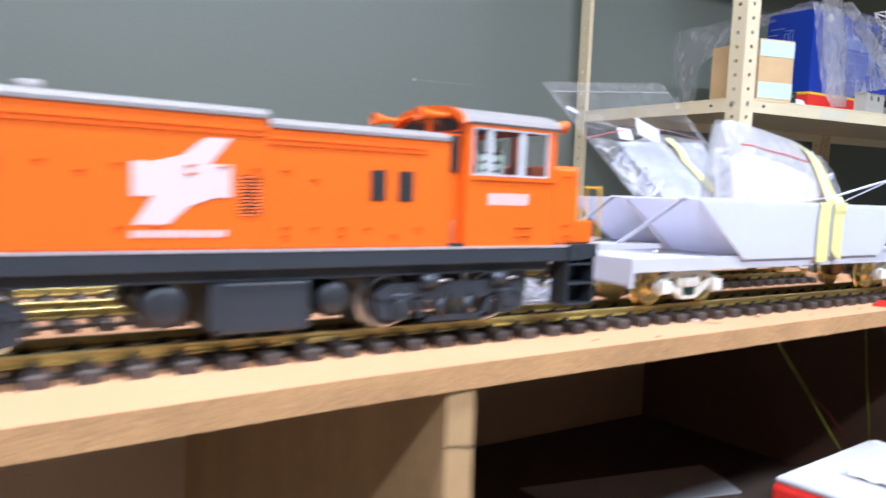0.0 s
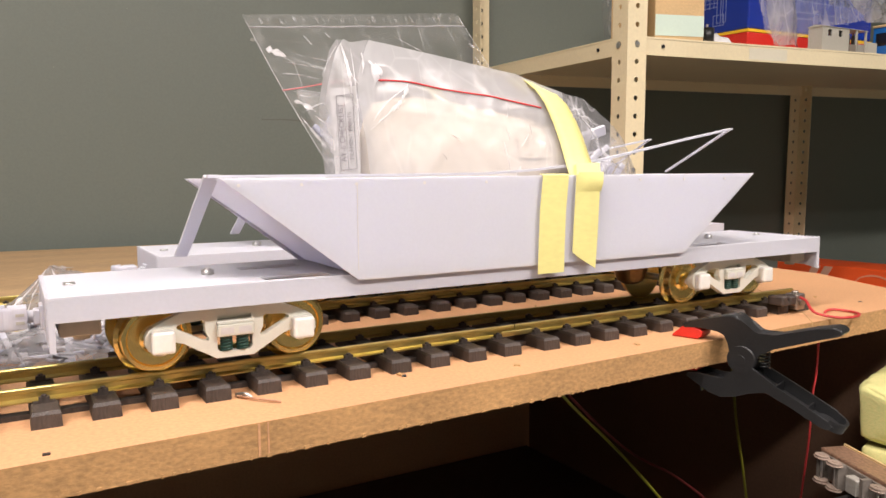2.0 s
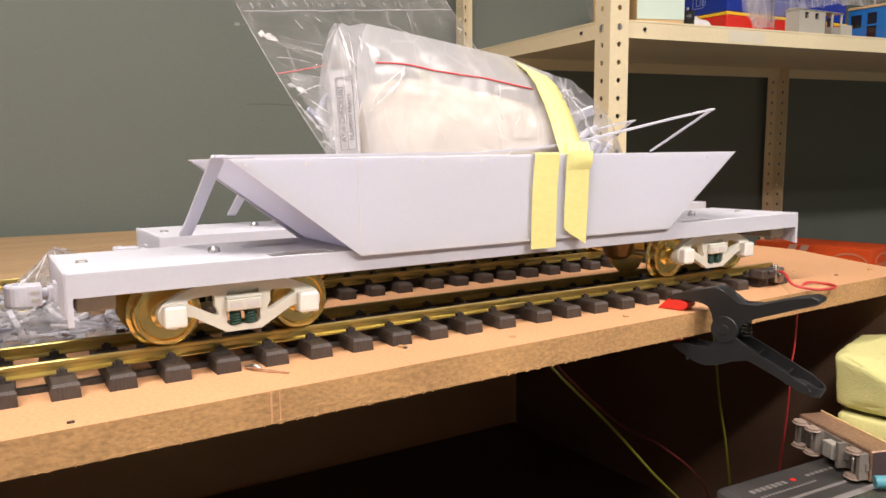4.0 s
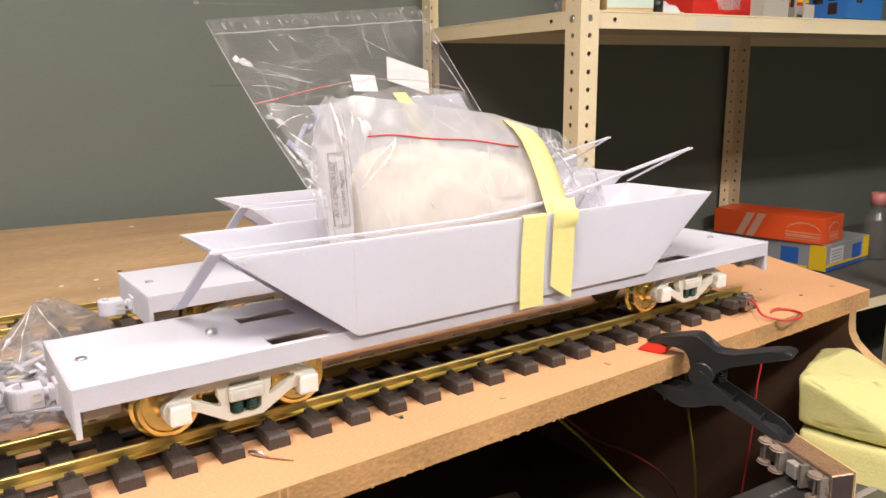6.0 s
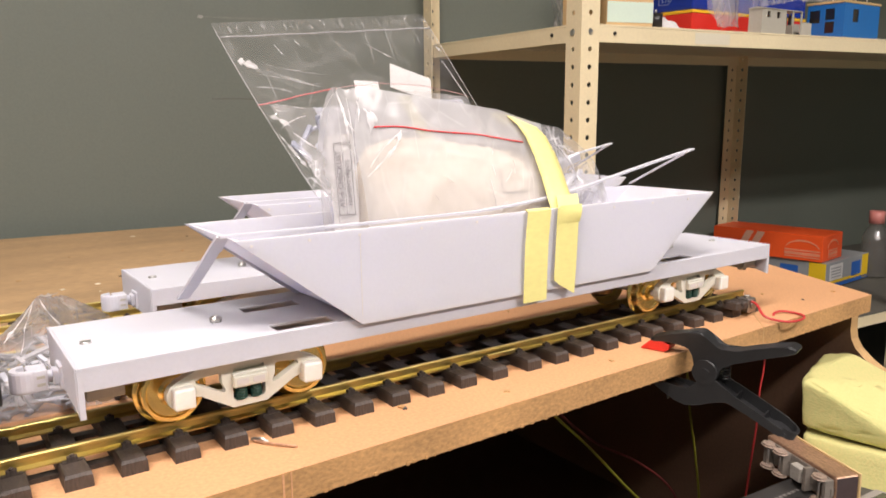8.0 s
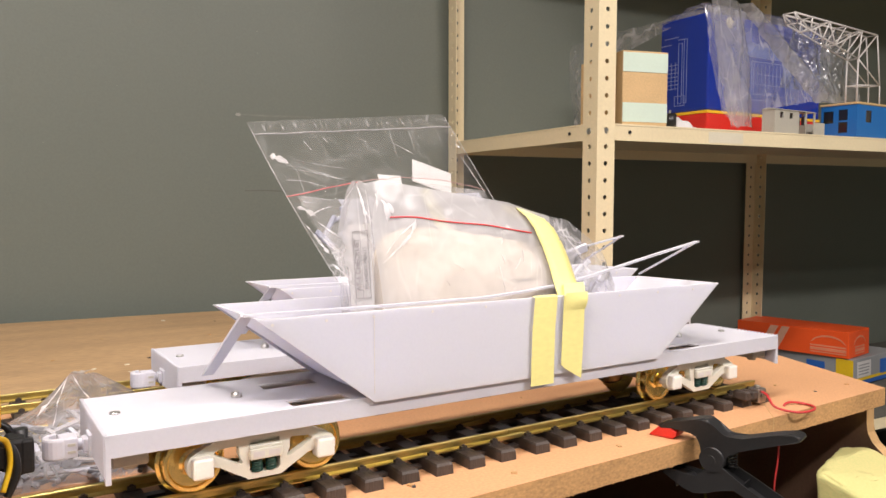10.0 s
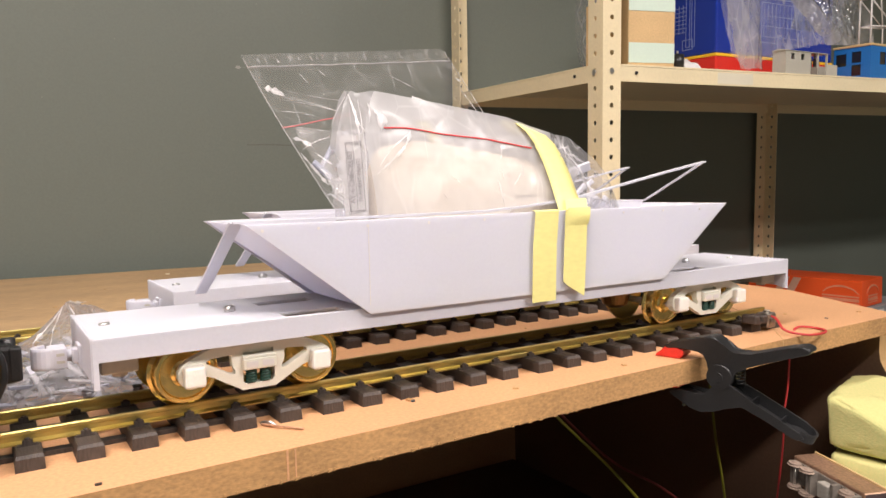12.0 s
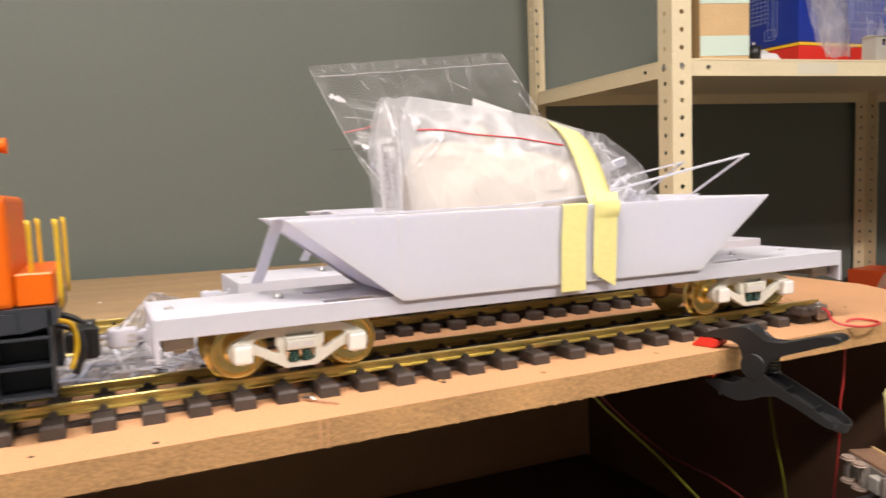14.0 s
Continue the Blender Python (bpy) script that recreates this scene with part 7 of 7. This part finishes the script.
def truss(name, label, chord, bars):
    """A pair of upright lattice frames tied across: chord is the bar that carries the others."""
    def bar(a, b, ya, yb, r):
        return one(cyl, (a[0], ya, a[1]), (b[0], yb, b[1]), r, seg=6)
    base = part(name, bar(*chord, 0.004, 0.004, 0.0021), M_PALE, crane, label)
    part("bar", bar(*chord, 0.03, 0.03, 0.0021), M_PALE, base)
    nodes = set(chord)
    for a, b in bars:
        for y in (0.004, 0.03):
            part("bar", bar(a, b, y, y, 0.0017), M_PALE, base)
        nodes |= {a, b}
    for a in sorted(nodes):
        part("tie", bar(a, a, 0.004, 0.03, 0.0013), M_PALE, base)


FOOT0, FOOT1, HIP, TOP, MID0, MID1 = (0.008, 0.0915), (0.107, 0.0915), (0.008, 0.190), (0.086, 0.252), (0.008, 0.130), (0.105, 0.136)
truss("mast", "pale lattice mast", (FOOT0, HIP), [(FOOT1, MID1), (MID1, TOP), (MID0, MID1), (HIP, MID1), (HIP, TOP)])
up = [(0.086 - 0.331 * k / 5, 0.252 + 0.010 * k / 5) for k in range(6)]
low = [(0.008 - 0.240 * k / 5, 0.190 + 0.052 * k / 5) for k in range(6)]
truss("jib", "pale tapering lattice jib", (up[0], up[-1]), [(low[0], low[-1]), (low[-1], up[-1])] + [(up[k], low[k]) for k in range(1, 5)] + [(up[k + 1], low[k]) for k in range(0, 5, 2)] + [(up[k], low[k + 1]) for k in range(1, 5, 2)])
red_tray = thing("red_tray", "faded red flat tray lying on the shelf", "tray", on_shelf(2.50, 1.19))
part("tray_body", one(box, 0.0, 0.14, 0.09, 0.16, 0.0, 0.02, 0.002, 1), M_ZIPPINK, red_tray)

# ---- boxes on the lower shelf ----
LOWZ = (LEAN_SHELF @ Vector((2.65, 1.3, 0.625))).z + 0.0035
grey_box = thing("model_box", "grey cardboard model box with yellow and blue panels", "box", Matrix.Translation((2.555, 1.258, LOWZ)) @ pose(0, 0, 0, 0, -0.8, 2))
part("box_body", one(box, 0, 0.235, 0, 0.36, 0, 0.07, 0.001, 1), M_BOXGREY, grey_box)
for nm, mt, y0, y1, z0, z1 in (("yellow_panel", M_BOXYELLOW, 0.0, 0.045, 0.002, 0.069), ("blue_panel", M_BOXBLUE, 0.075, 0.125, 0.012, 0.055), ("yellow_strip", M_BOXYELLOW, 0.05, 0.36, 0.0, 0.009)):
    part(nm, one(box, -0.0007, -0.0001, y0, y1, z0, z1), mt, grey_box)
for nm, mt, x0, x1, z0, z1 in (("yellow_panel", M_BOXYELLOW, 0.2, 0.234, 0.002, 0.069), ("blue_strip", M_BOXBLUE, 0.002, 0.234, 0.0005, 0.011), ("yellow_strip", M_BOXYELLOW, 0.002, 0.2, 0.0115, 0.019), ("paper_label", M_PAPER, 0.02, 0.09, 0.02, 0.062), ("blue_panel", M_BOXBLUE, 0.14, 0.19, 0.016, 0.056)):
    part(nm, one(box, x0, x1, -0.0007, -0.0001, z0, z1), mt, grey_box)
bm = bmn()
for k in range(4):
    box(bm, 0.026, 0.08, -0.0011, -0.0006, 0.027 + k * 0.008, 0.030 + k * 0.008)
part("print_bars", bm, M_BOXGREY, grey_box)
orange_box = thing("model_box", "bright orange cardboard model box with white panels", "box", Matrix.Translation((2.55, 1.268, LOWZ + 0.0715)) @ pose(0, 0, 0, 0, -0.8, 6))
part("box_body", one(box, 0, 0.122, 0, 0.31, 0, 0.068, 0.001, 1), M_BOXORANGE, orange_box)
part("box_lid", one(box, 0.001, 0.121, 0.001, 0.309, 0.0682, 0.07), M_BOXORANGE, orange_box)
for y0 in (0.19, 0.222):
    bm = bmn()
    prism(bm, [(y0, 0.001), (y0 + 0.022, 0.001), (y0 - 0.012, 0.067), (y0 - 0.034, 0.067)], "x", -0.0008, -0.0002)
    part("white_slash", bm, M_BOXSLASH, orange_box, "pale slanting stripe")
for face in ("long", "end"):
    # an arched badge and a bar below it
    bm = bmn()
    y0, y1 = (0.006, 0.1) if face == "long" else (0.028, 0.1)
    arch = [(y0 + (y1 - y0) * k / 10, 0.034 + 0.022 * math.sin(math.pi * k / 10) ** 0.6) for k in range(11)]
    inner = [(y0 + (y1 - y0) * (0.06 + 0.88 * k / 10), 0.037 + 0.014 * math.sin(math.pi * k / 10) ** 0.6) for k in range(11)]
    for k in range(10):
        quad = [arch[k], arch[k + 1], inner[k + 1], inner[k]]
        prism(bm, [(a, b) for a, b in quad], "x" if face == "long" else "y", -0.0008, -0.0002)
    for z0, z1 in ((0.008, 0.011), (0.014, 0.022), (0.025, 0.029)):
        if face == "long":
            box(bm, -0.0008, -0.0002, y0, y1, z0, z1)
        else:
            box(bm, y0 + 0.008, y1 - 0.008, -0.0008, -0.0002, z0, z1)
    part("logo_bar", bm, M_BOXPRINT, orange_box, "faint pink print drawn as shapes")
bottle = thing("bottle", "clear bottle with a pink cap on the lower shelf", "bottle", Matrix.Translation((2.83, 1.27, LOWZ + 0.002)))
bm = bmn()
lathe(bm, (0, 0, 0), (0, 0, 1), [(0, 0.03), (0.002, 0.034), (0.11, 0.034), (0.13, 0.026), (0.14, 0.018), (0.15, 0.017)], 28)
part("flask", bm, M_BOTTLE, bottle)
part("cap", one(cyl, (0, 0, 0.15), (0, 0, 0.185), 0.02, seg=22), M_PINK, bottle, "pink screw cap")

# ---- things on the bench under the table ----
stack = thing("storage_carton", "dark brown storage carton on the low bench", "box", pose(1.15, 0.385, BZ))
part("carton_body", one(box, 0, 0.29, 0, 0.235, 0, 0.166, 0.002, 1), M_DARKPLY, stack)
DZ = BZ + 0.166
dev = thing("electronic_device", "flat dark grey electronic desk machine with a grille", "machine", pose(1.152, 0.62, DZ, 0, 0, -4))
bm = bmn()
box(bm, 0, 0.2, -0.225, 0, 0.006, 0.034, 0.006, 3)
part("case_top", bm, M_DEVICE, dev)
part("case_base", one(box, 0.002, 0.198, -0.223, -0.002, 0.0, 0.012, 0.003, 2), M_PALECREAM, dev, "cream plastic base")
part("groove", one(box, 0.004, 0.196, -0.047, -0.044, 0.0335, 0.0346), M_DEVICELIGHT, dev)
part("panel", one(box, 0.02, 0.185, -0.2, -0.06, 0.0336, 0.0352, 0.0005, 1), M_DEVICELIGHT, dev, "pale grey inset panel")
part("display", one(box, 0.03, 0.175, -0.112, -0.068, 0.0354, 0.0358), M_DISPLAY, dev, "olive grey display window")
bm = bmn()
for k in range(7):
    box(bm, 0.018 + k * 0.0062, 0.0222 + k * 0.0062, -0.0245, -0.0195, 0.034, 0.0344)
for k in range(6):
    box(bm, 0.085 + k * 0.006, 0.0888 + k * 0.006, -0.0235, -0.0205, 0.034, 0.0344)
for k in range(16):
    box(bm, 0.018 + k * 0.0042, 0.0204 + k * 0.0042, -0.0335, -0.0313, 0.034, 0.0343)
part("marking_bars", bm, M_DEVICELIGHT, dev, "faint grey marking bars")
part("red_mark", one(box, 0.0662, 0.0705, -0.0242, -0.0198, 0.034, 0.0345), M_RED, dev)

# brown model chassis lying on the machine
ch = thing("model_chassis", "brown and grey model wagon chassis lying on its side", "model wagon", pose(1.2885, 0.596, DZ + 0.036, 0, 0, 68) @ Matrix.Diagonal((0.97, 0.72, 0.78, 1)))
# local x runs along the chassis
bm = bmn()
box(bm, -0.052, 0.046, -0.020, 0.012, 0.0, 0.034, 0.0012, 1)
ob = part("body", bm, M_COPPER, ch, "bronze brown chassis body")
ob.data.materials.append(M_CHASSISEND)
for f in ob.data.polygons:
    if f.normal.x < -0.8:
        f.material_index = 1
part("edge_strip", one(box, -0.053, 0.047, -0.0225, -0.0204, 0.0, 0.0355), M_WOODPALE, ch, "pale wooden edge")
bm = bmn()
box(bm, -0.048, 0.042, 0.012, 0.0145, 0.004, 0.030)
part("underframe", bm, M_CHASSIS, ch)
for bx, axles in ((-0.036, (-0.006,)), (0.021, (-0.009, 0.009))):
    bm = bmn()
    for q in (-0.013, 0.013):
        box(bm, bx + q - 0.002, bx + q + 0.002, 0.0145, 0.026, 0.003, 0.031)
    box(bm, bx - 0.016, bx + 0.016, 0.0145, 0.018, 0.013, 0.021)
    part("bogie_frame", bm, M_CHASSIS, ch)
    for q in axles:
        for z0, z1 in ((0.001, 0.005), (0.029, 0.033)):
            bm = bmn()
            lathe(bm, (bx + q, 0.025, z0), (0, 0, 1), [(0, 0.003), (0, 0.0072), (0.0012, 0.0084), (0.002, 0.0072), (z1 - z0, 0.007), (z1 - z0, 0.0035), (z1 - z0 + 0.001, 0.002)], 20)
            part("wheel", bm, M_WHEELBROWN, ch, "small brownish flanged wheel")
        part("axle", one(cyl, (bx + q, 0.025, 0.005), (bx + q, 0.025, 0.029), 0.0013, seg=8), M_STEEL, ch)
part("gearbox", one(box, -0.017, -0.003, 0.0145, 0.026, 0.008, 0.026, 0.001, 1), M_GEARBOX, ch, "pale grey gearbox")

# pliers with teal grips
pl = thing("pliers", "pliers with teal rubber grips lying on the machine", "pliers", pose(0, 0, DZ + 0.036))
bm = bmn()
tube(bm, [(1.250, 0.543, 0.007), (1.262, 0.532, 0.008), (1.285, 0.512, 0.008), (1.32, 0.49, 0.007)], 0.0052, 12)
part("grip", bm, M_TEAL, pl, "teal rubber grip")
bm = bmn()
tube(bm, [(1.262, 0.487, 0.005), (1.275, 0.480, 0.006), (1.295, 0.474, 0.006), (1.32, 0.476, 0.006)], 0.004, 12)
part("grip", bm, M_TEAL, pl, "teal rubber grip")
part("jaw", one(box, 1.315, 1.345, 0.468, 0.498, 0.0, 0.011, 0.002, 1), M_STEEL, pl)


# foam offcuts
def foam_block(corners, seed, label):
    """A cut foam block: flat hacked faces, soft edges, a rough skin."""
    bm = bmn()
    for c in corners:
        bm.verts.new(c)
    res = bmesh.ops.convex_hull(bm, input=bm.verts)
    bmesh.ops.delete(bm, geom=[v for v in bm.verts if not v.link_faces], context="VERTS")
    bmesh.ops.dissolve_limit(bm, angle_limit=0.08, verts=bm.verts, edges=bm.edges)
    bmesh.ops.bevel(bm, geom=list(bm.edges), offset=0.0025, segments=2, affect="EDGES", profile=0.5)
    bmesh.ops.triangulate(bm, faces=bm.faces)
    for k in range(3):
        long = [e for e in bm.edges if e.calc_length() > 0.006]
        if long:
            bmesh.ops.subdivide_edges(bm, edges=long, cuts=1)
            bmesh.ops.triangulate(bm, faces=bm.faces)
    for v in bm.verts:
        n = crumple(v.co, 0.0012, 26, seed) + crumple(v.co, 0.0007, 170, seed)
        v.co += Vector((0.4 * n, n, 0.7 * n))
    for f in bm.faces:
        f.smooth = True
    return solo("foam_block", bm, M_FOAM, label, "foam", group="foam offcuts")


foam_block([(1.316, 0.62, 0.839), (1.322, 0.62, 0.789), (1.421, 0.64, 0.834), (1.451, 0.64, 0.834), (1.339, 0.60, 0.833), (1.358, 0.582, 0.815), (1.345, 0.54, 0.795), (1.348, 0.54, 0.783),
            (1.413, 0.575, 0.826), (1.37, 0.50, 0.775), (1.372, 0.50, 0.783), (1.45, 0.50, 0.79), (1.45, 0.50, 0.77), (1.452, 0.64, 0.77), (1.40, 0.655, 0.785), (1.42, 0.655, 0.835)], 4.0, "cut pale yellow-green foam wedge under the table edge")
foam_block([(1.316, 0.615, 0.784), (1.312, 0.61, 0.72), (1.318, 0.535, 0.718), (1.336, 0.532, 0.782), (1.36, 0.50, 0.77), (1.345, 0.49, 0.72), (1.45, 0.49, 0.766), (1.45, 0.49, 0.718), (1.45, 0.64, 0.766), (1.45, 0.64, 0.718), (1.38, 0.64, 0.775), (1.37, 0.64, 0.72)], 9.0, "pale yellow-green foam offcut below another block")
prop = thing("support_carton", "plain dark carton standing under the foam offcuts", "box", pose(1.335, 0.5, BZ))
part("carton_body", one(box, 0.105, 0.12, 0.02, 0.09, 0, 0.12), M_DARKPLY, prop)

# grey card and a red-sided box behind
bm = bmn()
prism(bm, [(0.925, 1.08), (1.282, 1.004), (1.262, 0.945), (1.235, 0.89), (0.93, 0.97)], "z", BZ, BZ + 0.0025)
solo("grey_card", bm, M_GREYSHEET, "sheet of grey card lying on the low bench", "card")
rb = thing("flat_case", "grey flat case with red sides on the bench", "case", pose(0.905, 0.638, BZ, 0, 0, 4))
part("case_body", one(box, 0, 0.235, -0.19, 0, 0, 0.169, 0.006, 2), M_RED, rb)
part("lid", one(box, 0.003, 0.232, -0.187, -0.003, 0.1695, 0.176, 0.002, 1), M_GREYSHEET, rb, "grey lid")
part("page_edge", one(box, 0.2355, 0.245, -0.185, -0.004, 0.12, 0.174, 0.001, 1), M_PAPER, rb, "white paper edge")
bm = bmn()
sheet(bm, lambda u, v: Vector((0.07 + 0.14 * u, -0.15 + 0.1 * v, 0.177 + abs(crumple((u * 2, v, 0), 0.02, 2.2, 7)))), 24, 14)
solo("crumpled_paper", bm, M_PAPER, "crumpled white paper lying on a case", "paper", pose(0.905, 0.638, BZ, 0, 0, 4))
wire([(1.02, 0.56, 0.728), (1.03, 0.55, 0.752), (1.06, 0.54, 0.756), (1.085, 0.53, 0.745), (1.10, 0.52, 0.728)], 0.0035, M_BLACK, "thick black cable arched over the case")
